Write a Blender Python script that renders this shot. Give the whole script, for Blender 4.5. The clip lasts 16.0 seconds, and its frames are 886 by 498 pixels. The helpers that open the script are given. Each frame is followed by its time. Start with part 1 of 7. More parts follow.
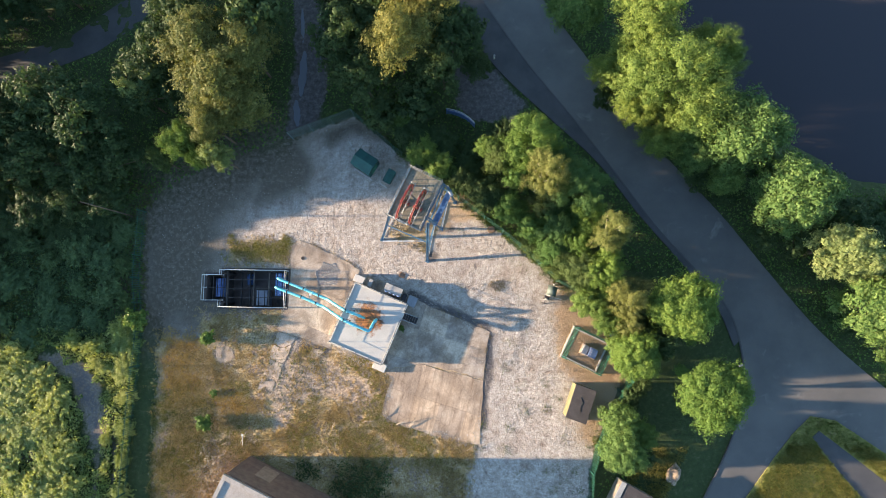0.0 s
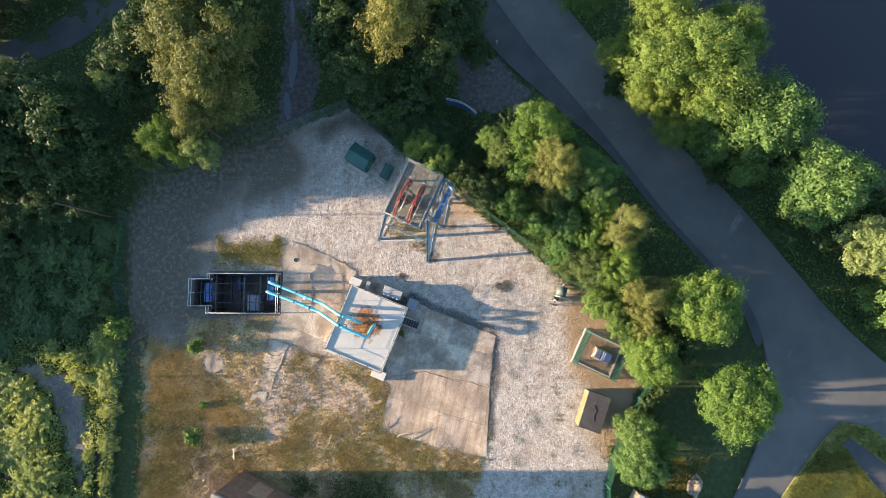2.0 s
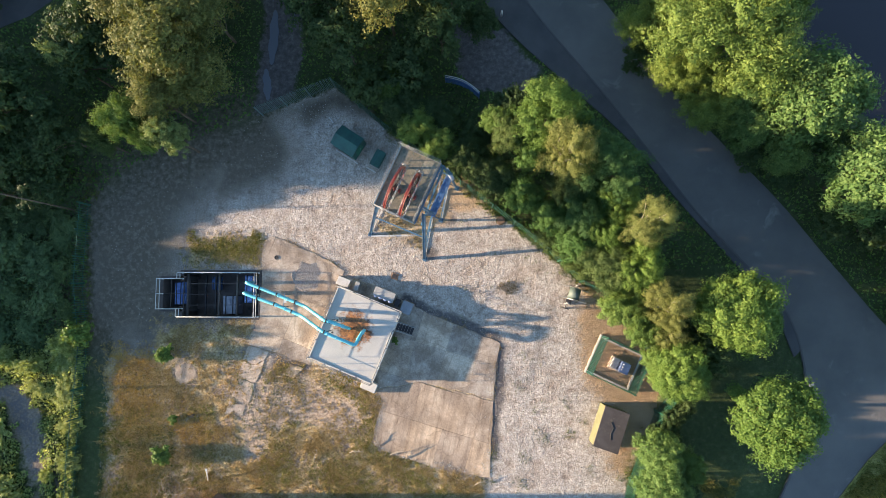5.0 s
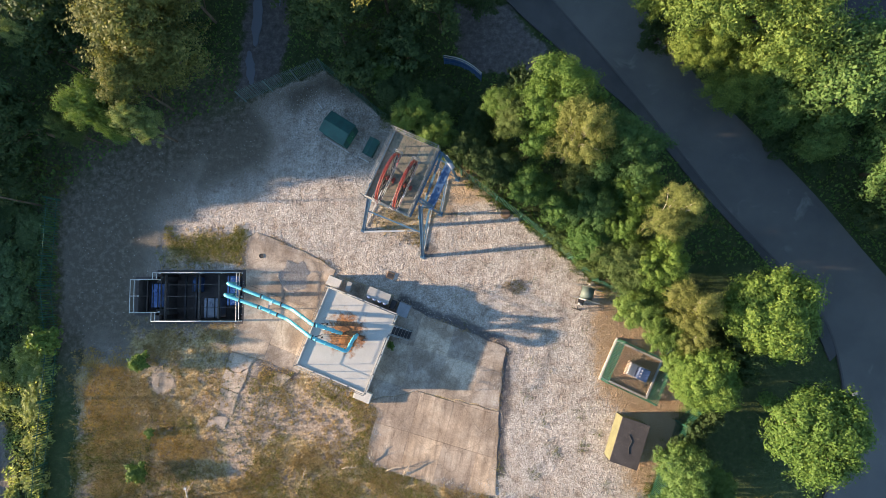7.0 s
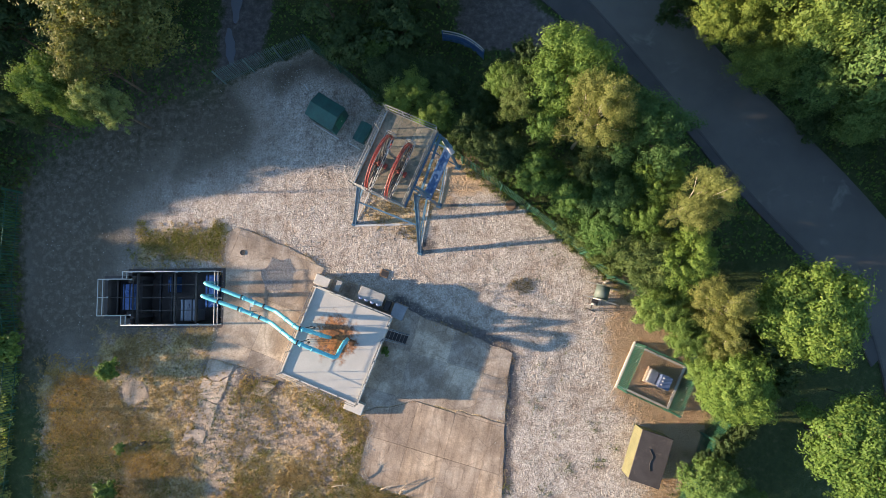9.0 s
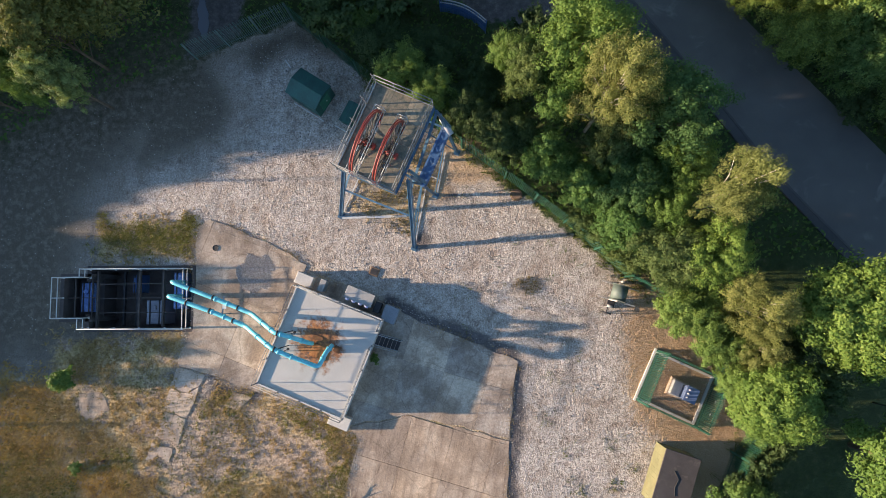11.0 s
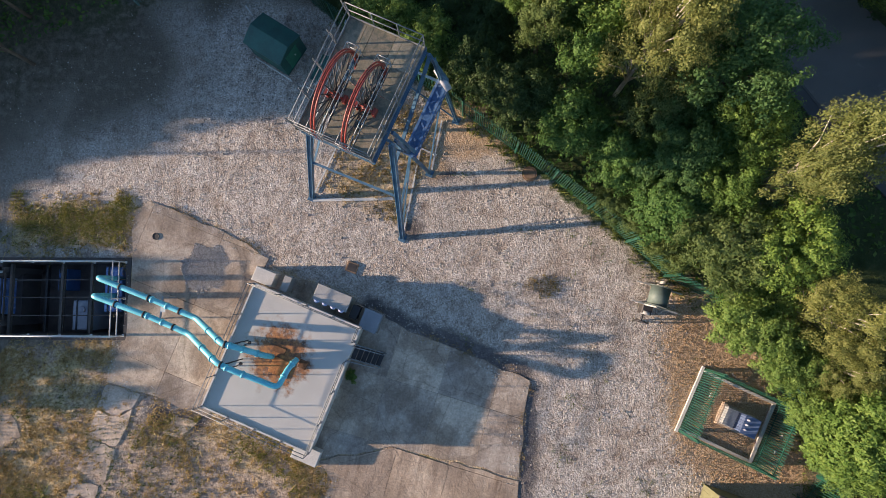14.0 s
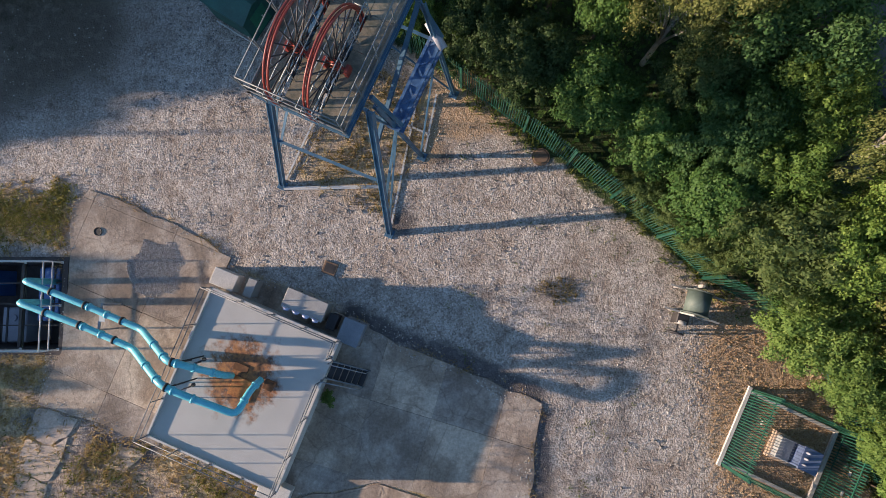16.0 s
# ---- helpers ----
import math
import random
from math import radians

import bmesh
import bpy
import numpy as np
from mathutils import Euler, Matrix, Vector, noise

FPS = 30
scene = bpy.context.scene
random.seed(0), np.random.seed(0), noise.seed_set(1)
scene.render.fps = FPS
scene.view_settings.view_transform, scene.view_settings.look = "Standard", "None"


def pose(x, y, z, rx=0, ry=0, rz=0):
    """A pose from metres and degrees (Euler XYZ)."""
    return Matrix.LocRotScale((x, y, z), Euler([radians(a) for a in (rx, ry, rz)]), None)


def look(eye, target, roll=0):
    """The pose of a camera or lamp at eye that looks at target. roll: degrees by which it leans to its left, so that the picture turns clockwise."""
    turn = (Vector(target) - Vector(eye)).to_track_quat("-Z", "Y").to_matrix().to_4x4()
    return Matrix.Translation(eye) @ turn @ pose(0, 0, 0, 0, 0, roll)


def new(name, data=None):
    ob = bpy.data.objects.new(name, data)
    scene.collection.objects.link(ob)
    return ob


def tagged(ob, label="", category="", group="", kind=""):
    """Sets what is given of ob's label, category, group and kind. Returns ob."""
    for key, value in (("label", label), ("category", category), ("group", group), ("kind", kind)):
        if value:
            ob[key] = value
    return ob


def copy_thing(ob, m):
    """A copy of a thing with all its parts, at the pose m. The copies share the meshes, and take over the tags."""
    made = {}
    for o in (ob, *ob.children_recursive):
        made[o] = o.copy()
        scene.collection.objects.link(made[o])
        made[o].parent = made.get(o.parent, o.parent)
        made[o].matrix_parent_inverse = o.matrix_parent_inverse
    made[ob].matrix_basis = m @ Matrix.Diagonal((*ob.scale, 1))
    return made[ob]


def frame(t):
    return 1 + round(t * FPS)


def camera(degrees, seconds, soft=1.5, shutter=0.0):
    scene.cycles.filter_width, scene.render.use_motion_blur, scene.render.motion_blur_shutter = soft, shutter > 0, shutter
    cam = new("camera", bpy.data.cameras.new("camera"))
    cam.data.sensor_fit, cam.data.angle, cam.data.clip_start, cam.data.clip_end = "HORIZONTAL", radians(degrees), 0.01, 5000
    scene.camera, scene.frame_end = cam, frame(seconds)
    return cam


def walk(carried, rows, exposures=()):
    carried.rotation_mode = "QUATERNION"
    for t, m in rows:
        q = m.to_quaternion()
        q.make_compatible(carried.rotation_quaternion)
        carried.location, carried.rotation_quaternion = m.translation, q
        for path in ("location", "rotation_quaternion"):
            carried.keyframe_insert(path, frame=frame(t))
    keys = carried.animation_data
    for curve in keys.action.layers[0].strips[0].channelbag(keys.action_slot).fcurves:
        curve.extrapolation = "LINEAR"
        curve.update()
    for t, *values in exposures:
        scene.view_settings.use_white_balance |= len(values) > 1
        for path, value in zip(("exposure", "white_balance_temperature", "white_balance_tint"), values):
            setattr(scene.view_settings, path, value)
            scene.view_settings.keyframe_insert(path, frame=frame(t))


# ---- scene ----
cam = camera(77.6, 16.0, soft=0.8)
PATH = [
    (0, (3.005, -4.592, 56.922), (2.956, -4.388, 54.933), -13.1),
    (1.5, (2.963, -4.331, 54.33), (2.907, -4.129, 52.342), -15.9),
    (3.5, (3.004, -3.459, 50.678), (2.946, -3.283, 48.687), -18.4),
    (7, (3.226, -2.98, 43.626), (3.152, -2.818, 41.634), -25.2),
    (9, (3.205, -2.995, 39.562), (3.127, -2.833, 37.57), -26.6),
    (12.5, (3.097, -3.181, 31.784), (3.027, -3.005, 29.793), -22.3),
    (14.5, (3.143, -2.929, 27.122), (3.07, -2.758, 25.13), -23.4),
    (16, (3.213, -2.756, 23.731), (3.138, -2.583, 21.74), -23.8),
]
EXPOSURE = [(0, 2.08, 7140, 10.6), (3.5, 2.01, 7120, 10.4), (7, 1.82, 7110, 11.3), (9, 1.71, 7070, 11.8), (12.5, 1.4, 6880, 14), (14.5, 1.18, 6750, 15), (16, 1.02, 6600, 15)]     # the camera closes and cools as it sinks
walk(cam, [(t, look(eye, target, roll)) for t, eye, target, roll in PATH], EXPOSURE)

# ---- light ----
SUN_EL, SUN_AZ = 10.2, 0.3          # degrees up; shadows run along +x, a little to +y
world = bpy.data.worlds.new("sky")
scene.world = world
world.use_nodes = True
wn = world.node_tree.nodes
sky = wn.new("ShaderNodeTexSky")
sky.sky_type, sky.sun_disc = "NISHITA", False
sky.sun_elevation, sky.sun_rotation = radians(SUN_EL), radians(270 - SUN_AZ)
sky.air_density, sky.dust_density, sky.ozone_density = 1.0, 0.2, 2.8
wn["Background"].inputs["Strength"].default_value = 0.132
world.node_tree.links.new(sky.outputs[0], wn["Background"].inputs["Color"])
sun = new("sun", bpy.data.lights.new("sun", "SUN"))
sun.data.energy, sun.data.angle, sun.data.color = 5.0, radians(0.7), (1.0, 0.80, 0.60)
sun_from = Vector((-math.cos(radians(SUN_EL)) * math.cos(radians(SUN_AZ)), -math.cos(radians(SUN_EL)) * math.sin(radians(SUN_AZ)), math.sin(radians(SUN_EL))))
sun.matrix_world = look(sun_from * 100, (0, 0, 0))


# ---- materials ----
def shader(name, rough=0.8, metal=0.0):
    m = bpy.data.materials.new(name)
    m.use_nodes = True
    nt = m.node_tree
    p = nt.nodes["Principled BSDF"]
    p.inputs["Roughness"].default_value, p.inputs["Metallic"].default_value = rough, metal
    return m, nt, p


def noise_node(nt, scale, detail=4.0, rough=0.6, vec=None, kind="ShaderNodeTexNoise"):
    n = nt.nodes.new(kind)
    n.inputs["Scale"].default_value = scale
    if kind == "ShaderNodeTexNoise":
        n.inputs["Detail"].default_value, n.inputs["Roughness"].default_value = detail, rough
    if vec is not None:
        nt.links.new(vec, n.inputs["Vector"])
    return n


def ramp(nt, fac, stops):
    r = nt.nodes.new("ShaderNodeValToRGB")
    while len(r.color_ramp.elements) < len(stops):
        r.color_ramp.elements.new(0.5)
    for e, (pos, c) in zip(r.color_ramp.elements, stops):
        e.position, e.color = pos, (*c, 1) if len(c) == 3 else c
    nt.links.new(fac, r.inputs["Fac"])
    return r.outputs["Color"]


def mix(nt, fac, a, b, mode="MIX"):
    n = nt.nodes.new("ShaderNodeMix")
    n.data_type, n.blend_type = "RGBA", mode
    for sock, v in ((n.inputs[0], fac), (n.inputs[6], a), (n.inputs[7], b)):
        if isinstance(v, (int, float)):
            sock.default_value = v
        elif isinstance(v, tuple):
            sock.default_value = (*v, 1)
        else:
            nt.links.new(v, sock)
    return n.outputs[2]


def math_node(nt, op, a, b=0.0, clamp=False):
    n = nt.nodes.new("ShaderNodeMath")
    n.operation, n.use_clamp = op, clamp
    for sock, v in zip(n.inputs, (a, b)):
        if isinstance(v, (int, float)):
            sock.default_value = v
        else:
            nt.links.new(v, sock)
    return n.outputs[0]


def bump(nt, p, height, strength=0.4, dist=0.02):
    b = nt.nodes.new("ShaderNodeBump")
    b.inputs["Strength"].default_value, b.inputs["Distance"].default_value = strength, dist
    nt.links.new(height, b.inputs["Height"])
    nt.links.new(b.outputs["Normal"], p.inputs["Normal"])


def surf(name, c1, c2, scale=2.0, rough=0.8, metal=0.0, fine=40.0, relief=0.3, dist=0.01, stain=None, stain_at=0.62, vary=0.0):
    """Two colours in broad patches, a fine grain, stains of a third colour, relief; vary: change from piece to piece."""
    m, nt, p = shader(name, rough, metal)
    co = nt.nodes.new("ShaderNodeTexCoord").outputs["Object"]
    broad = noise_node(nt, scale, 5, 0.6, co)
    grain = noise_node(nt, fine, 3, 0.7, co)
    col = ramp(nt, broad.outputs["Fac"], [(0.35, c1), (0.65, c2)])
    col = mix(nt, 0.55, col, ramp(nt, grain.outputs["Fac"], [(0.3, (0.55, 0.55, 0.55)), (0.7, (1.25, 1.25, 1.25))]), "MULTIPLY")
    if stain:
        s = noise_node(nt, scale * 1.7, 6, 0.7, co)
        s.inputs["Distortion"].default_value = 0.6
        col = mix(nt, ramp(nt, s.outputs["Fac"], [(stain_at - 0.06, (0, 0, 0)), (stain_at + 0.08, (1, 1, 1))]), col, stain)
    if vary:
        rnd = nt.nodes.new("ShaderNodeObjectInfo").outputs["Random"]
        col = mix(nt, 1.0, col, ramp(nt, rnd, [(0.0, (1 - vary,) * 3), (1.0, (1 + vary,) * 3)]), "MULTIPLY")
    nt.links.new(col, p.inputs["Base Color"])
    rr = math_node(nt, "MULTIPLY_ADD", grain.outputs["Fac"], 0.25)
    nt.nodes[-1].inputs[2].default_value = max(0.05, rough - 0.12)
    nt.links.new(rr, p.inputs["Roughness"])
    if relief:
        bump(nt, p, math_node(nt, "ADD", grain.outputs["Fac"], math_node(nt, "MULTIPLY", broad.outputs["Fac"], 0.8)), relief, dist)
    return m


def leafy(name, tones, through_share=0.3):
    """Leaves: a tone for each leaf, some light let through."""
    m, nt, p = shader(name, 0.55)
    geo = nt.nodes.new("ShaderNodeNewGeometry")
    obj = nt.nodes.new("ShaderNodeObjectInfo")
    co = nt.nodes.new("ShaderNodeTexCoord").outputs["Object"]
    clump = noise_node(nt, 0.9, 3, 0.6, co)
    mixed = math_node(nt, "ADD", math_node(nt, "MULTIPLY", geo.outputs["Random Per Island"], 0.4), math_node(nt, "MULTIPLY", clump.outputs["Fac"], 0.65))
    n = len(tones)
    col = ramp(nt, mixed, [(0.15 + 0.7 * i / (n - 1), c) for i, c in enumerate(tones)])
    col = mix(nt, 1.0, col, ramp(nt, obj.outputs["Random"], [(0.0, (0.82, 0.86, 0.85)), (1.0, (1.14, 1.08, 1.0))]), "MULTIPLY")
    nt.links.new(col, p.inputs["Base Color"])
    p.inputs["Specular IOR Level"].default_value = 0.15
    tr = nt.nodes.new("ShaderNodeBsdfTranslucent")
    nt.links.new(mix(nt, 1.0, col, (1.15, 1.1, 0.6), "MULTIPLY"), tr.inputs["Color"])
    ms = nt.nodes.new("ShaderNodeMixShader")
    ms.inputs[0].default_value = through_share
    nt.links.new(p.outputs[0], ms.inputs[1])
    nt.links.new(tr.outputs[0], ms.inputs[2])
    nt.links.new(ms.outputs[0], nt.nodes["Material Output"].inputs["Surface"])
    return m


def slab_material(name="worn yard concrete", tint=(1.0, 1.0, 1.0), lined=0.4, soiled=1.0):
    """Worn yard concrete: broad tone patches, soil washed over it, dark cracks, coarse grain."""
    m, nt, p = shader(name, 0.92)
    co = nt.nodes.new("ShaderNodeTexCoord").outputs["Object"]
    warp = noise_node(nt, 0.9, 4, 0.6, co)
    broad = noise_node(nt, 0.28, 5, 0.6, co).outputs["Fac"]
    wash = noise_node(nt, 0.42, 9, 0.70, co)
    wash.inputs["Distortion"].default_value = 0.3
    grain = noise_node(nt, 9, 5, 0.75, co).outputs["Fac"]
    col = ramp(nt, broad, [(0.36, (0.38, 0.33, 0.285)), (0.5, (0.49, 0.415, 0.345)), (0.64, (0.57, 0.48, 0.395))])
    col = mix(nt, ramp(nt, wash.outputs["Fac"], [(0.45, (0, 0, 0)), (0.52, (0.55 * soiled,) * 3), (0.63, (0.9 * soiled,) * 3)]), col, (0.185, 0.135, 0.098))
    col = mix(nt, ramp(nt, wash.outputs["Fac"], [(0.30, (0.8, 0.8, 0.8)), (0.45, (0, 0, 0))]), col, (0.66, 0.60, 0.52))
    mp = nt.nodes.new("ShaderNodeMix")
    mp.data_type = "VECTOR"
    mp.inputs[0].default_value = 0.35
    nt.links.new(co, mp.inputs[4])
    nt.links.new(warp.outputs["Color"], mp.inputs[5])
    cr = noise_node(nt, 0.55, vec=mp.outputs[1], kind="ShaderNodeTexVoronoi")
    cr.feature = "DISTANCE_TO_EDGE"
    crack = ramp(nt, cr.outputs["Distance"], [(0.0, (1, 1, 1)), (0.012, (0, 0, 0))])
    col = mix(nt, math_node(nt, "MULTIPLY", crack, 0.35), col, (0.10, 0.08, 0.06))
    col = mix(nt, 0.7, col, ramp(nt, grain, [(0.3, (0.62, 0.62, 0.62)), (0.7, (1.3, 1.3, 1.3))]), "MULTIPLY")
    turn = nt.nodes.new("ShaderNodeMapping")
    turn.inputs["Rotation"].default_value = (0, 0, radians(12))
    nt.links.new(co, turn.inputs["Vector"])
    mv = nt.nodes.new("ShaderNodeMapping")
    mv.inputs["Scale"].default_value = (2.6, 0.26, 1)
    nt.links.new(turn.outputs[0], mv.inputs["Vector"])
    streak = noise_node(nt, 1.0, 5, 0.65, mv.outputs[0]).outputs["Fac"]
    col = mix(nt, 1.0, col, tint, "MULTIPLY")
    col = mix(nt, lined, col, ramp(nt, streak, [(0.34, (0.70, 0.66, 0.62)), (0.5, (1.02, 1.0, 0.96)), (0.68, (1.2, 1.17, 1.1))]), "MULTIPLY")
    rnd = nt.nodes.new("ShaderNodeObjectInfo").outputs["Random"]
    col = mix(nt, 1.0, col, ramp(nt, rnd, [(0.0, (0.80, 0.80, 0.83)), (1.0, (1.16, 1.12, 1.07))]), "MULTIPLY")
    nt.links.new(col, p.inputs["Base Color"])
    bump(nt, p, math_node(nt, "ADD", grain, math_node(nt, "MULTIPLY", wash.outputs["Fac"], 1.5)), 0.7, 0.03)
    return m


CONCRETE = slab_material(tint=(0.93, 0.915, 0.89), soiled=0.8)
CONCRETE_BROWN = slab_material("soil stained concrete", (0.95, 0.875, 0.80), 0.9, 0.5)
CONCRETE_WORN = slab_material("pale broken concrete", (1.06, 1.0, 0.95), 0.5, 0.35)
CONCRETE_PALE = surf("pale concrete", (0.50, 0.48, 0.44), (0.60, 0.57, 0.53), 1.2, 0.85, 0, 30, 0.2, 0.006, (0.40, 0.37, 0.33), 0.66)
# far darker than the other concretes; only the pit walls and ledge use it
CONCRETE_DARK = surf("near-black pit concrete", (0.055, 0.045, 0.043), (0.088, 0.072, 0.067), 0.9, 0.85, 0, 20, 0.4, 0.01, (0.035, 0.032, 0.03))
ASPHALT = surf("road asphalt", (0.10, 0.097, 0.094), (0.138, 0.131, 0.124), 0.25, 0.85, 0, 30, 0.4, 0.008, (0.19, 0.18, 0.17), 0.66)
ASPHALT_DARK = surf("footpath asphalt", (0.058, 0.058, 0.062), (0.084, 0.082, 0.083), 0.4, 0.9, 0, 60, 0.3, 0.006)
KERB = surf("kerb stone", (0.075, 0.073, 0.072), (0.105, 0.10, 0.098), 1.5, 0.9, 0, 30, 0.3)
ROOF_CAP = surf("painted roof slab", (0.45, 0.434, 0.40), (0.515, 0.495, 0.455), 0.8, 0.6, 0, 30, 0.1, 0.004, (0.47, 0.46, 0.44), 0.64)
BLUE_STEEL = surf("blue painted steel", (0.038, 0.10, 0.175), (0.075, 0.168, 0.255), 1.5, 0.45, 0.0, 30, 0.1, 0.003, (0.18, 0.16, 0.15), 0.70)
DEEP_BLUE = surf("deep blue painted steel", (0.035, 0.115, 0.30), (0.065, 0.175, 0.40), 1.5, 0.45, 0.0, 30, 0.1, 0.003, (0.20, 0.17, 0.14), 0.72)
RED = surf("red painted iron", (0.21, 0.03, 0.022), (0.31, 0.052, 0.036), 1.5, 0.45, 0.0, 30, 0.1, 0.003, (0.18, 0.05, 0.03), 0.68)
DULL_GALV = surf("weathered galvanised steel", (0.14, 0.155, 0.168), (0.21, 0.23, 0.245), 3.0, 0.6, 0.3, 60, 0.08, 0.002)
GALV = surf("galvanised steel", (0.23, 0.25, 0.27), (0.34, 0.365, 0.385), 3.0, 0.5, 0.4, 60, 0.08, 0.002)
WHITE_RAIL = surf("white painted rail", (0.52, 0.52, 0.51), (0.64, 0.64, 0.62), 2.0, 0.5, 0.0, 40, 0.05, 0.002, (0.45, 0.38, 0.30), 0.72)
CYAN = surf("turquoise pipe", (0.09, 0.46, 0.55), (0.15, 0.57, 0.66), 1.2, 0.35, 0.0, 30, 0.05, 0.002, (0.30, 0.38, 0.36), 0.74)
BLACK = surf("black rubber", (0.015, 0.015, 0.016), (0.03, 0.03, 0.03), 3, 0.7)
DECK = surf("weathered deck plate", (0.175, 0.16, 0.12), (0.27, 0.22, 0.155), 1.5, 0.8, 0.0, 12, 0.4, 0.008, (0.105, 0.112, 0.085), 0.54, 0.2)
GREEN = surf("green painted steel", (0.01, 0.12, 0.075), (0.02, 0.18, 0.11), 1.2, 0.5, 0.0, 30, 0.08, 0.003, (0.06, 0.10, 0.06), 0.72)
GREEN_DARK = surf("dark green sheet", (0.008, 0.06, 0.055), (0.012, 0.10, 0.085), 1.2, 0.5, 0.0, 30, 0.08, 0.003)
FENCE = surf("green palisade coating", (0.01, 0.062, 0.042), (0.018, 0.105, 0.068), 1.2, 0.45, 0.0, 30, 0.05, 0.002, (0.10, 0.14, 0.10), 0.74, 0.10)
FENCE_WORN = surf("grey green worn palisade coating", (0.06, 0.12, 0.11), (0.14, 0.20, 0.185), 1.2, 0.45, 0.0, 30, 0.05, 0.002, (0.25, 0.28, 0.26), 0.66, 0.25)
RUST = surf("orange rust", (0.30, 0.10, 0.03), (0.48, 0.20, 0.07), 3.0, 0.95, 0.0, 30, 0.4, 0.008, (0.16, 0.06, 0.03), 0.6)
GIRDER_BLUE = surf("scuffed girder blue", (0.035, 0.10, 0.24), (0.10, 0.20, 0.36), 2.6, 0.45, 0.0, 18, 0.15, 0.004, (0.20, 0.24, 0.30), 0.60)
RUST_DARK = surf("dark rust scale", (0.10, 0.045, 0.022), (0.22, 0.10, 0.045), 4.0, 0.95, 0.0, 30, 0.4, 0.006)
DARK_STEEL = surf("dark steel", (0.03, 0.03, 0.035), (0.06, 0.055, 0.055), 2, 0.6, 0.3, 30, 0.1, 0.004, (0.12, 0.07, 0.05), 0.7)
GREY_BOX = surf("grey sheet metal", (0.34, 0.33, 0.31), (0.44, 0.42, 0.39), 1.5, 0.55, 0.1, 30, 0.05, 0.003)
FELT = surf("grey roof felt", (0.05, 0.043, 0.043), (0.073, 0.064, 0.063), 1.0, 0.95, 0.0, 60, 0.4, 0.006, (0.10, 0.085, 0.075), 0.62)
YELLOW_WALL = surf("faded yellow boards", (0.128, 0.128, 0.066), (0.175, 0.172, 0.09), 1.0, 0.85, 0.0, 25, 0.1, 0.004, (0.15, 0.13, 0.06), 0.62)
BRICK = surf("red brown brick", (0.17, 0.095, 0.068), (0.25, 0.145, 0.10), 1.5, 0.9, 0.0, 25, 0.3, 0.006, (0.13, 0.08, 0.06), 0.64, 0.25)
TIMBER = surf("grey weathered timber", (0.26, 0.22, 0.17), (0.36, 0.31, 0.25), 2.0, 0.85, 0.0, 20, 0.3, 0.006)
BARK = surf("brown bark", (0.09, 0.065, 0.045), (0.15, 0.11, 0.08), 3.0, 0.95, 0.0, 20, 0.5, 0.02)
BARK_PALE = surf("pale birch bark", (0.38, 0.34, 0.28), (0.52, 0.48, 0.42), 3.0, 0.85, 0.0, 15, 0.3, 0.01, (0.10, 0.08, 0.07), 0.62)
STONE = surf("pale limestone chips", (0.42, 0.38, 0.34), (0.60, 0.56, 0.50), 0.6, 0.9, 0.0, 15, 0.2, 0.004)
CHIP_GREY = surf("grey brown chippings", (0.30, 0.265, 0.24), (0.52, 0.475, 0.435), 9.0, 0.9)
STONE_DARK = surf("dark chippings", (0.13, 0.12, 0.115), (0.30, 0.28, 0.26), 5.0, 0.9)
TANK_BLUE = surf("scuffed blue plastic", (0.05, 0.13, 0.36), (0.16, 0.27, 0.55), 2.2, 0.45, 0.0, 14, 0.2, 0.01, (0.42, 0.47, 0.62), 0.60)
PIT_FLOOR = surf("dark brown pit floor", (0.10, 0.075, 0.066), (0.17, 0.13, 0.112), 0.9, 0.6, 0, 20, 0.4, 0.01, (0.07, 0.055, 0.05), 0.55)
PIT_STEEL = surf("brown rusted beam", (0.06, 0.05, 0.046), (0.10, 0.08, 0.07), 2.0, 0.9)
TANK_WHITE = surf("grey white tank", (0.30, 0.31, 0.36), (0.40, 0.41, 0.47), 1.0, 0.5)
LEAF_LIME = leafy("lime green leaves", [(0.055, 0.112, 0.03), (0.115, 0.195, 0.05), (0.21, 0.29, 0.085)])
LEAF_BRIGHT = leafy("bright green leaves", [(0.05, 0.105, 0.022), (0.11, 0.19, 0.042), (0.20, 0.28, 0.068)])
LEAF_MID = leafy("mid green leaves", [(0.032, 0.082, 0.024), (0.072, 0.152, 0.040), (0.148, 0.238, 0.066)])
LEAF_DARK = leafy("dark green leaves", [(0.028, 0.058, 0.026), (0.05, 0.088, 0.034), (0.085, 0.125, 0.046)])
LEAF_GOLD = leafy("golden birch leaves", [(0.07, 0.09, 0.03), (0.155, 0.168, 0.052), (0.30, 0.285, 0.10)], 0.38)
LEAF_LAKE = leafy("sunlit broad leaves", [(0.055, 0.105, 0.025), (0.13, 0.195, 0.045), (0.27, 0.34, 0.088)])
# low sunlight is put into this tone: paler and more see-through than other leaves
LEAF_SCRUB_LIT = leafy("bramble leaves brightened for low sun", [(0.17, 0.215, 0.07), (0.34, 0.40, 0.15), (0.52, 0.56, 0.28)], 0.52)
LEAF_BIRCH = leafy("pale birch leaves", [(0.066, 0.09, 0.028), (0.13, 0.152, 0.047), (0.245, 0.255, 0.095)])
LEAF_PALE = leafy("pale green leaves", [(0.085, 0.13, 0.045), (0.17, 0.225, 0.085), (0.30, 0.35, 0.15)])
LEAF_ROAD = leafy("fresh green leaves", [(0.046, 0.102, 0.03), (0.10, 0.18, 0.052), (0.19, 0.27, 0.09)])
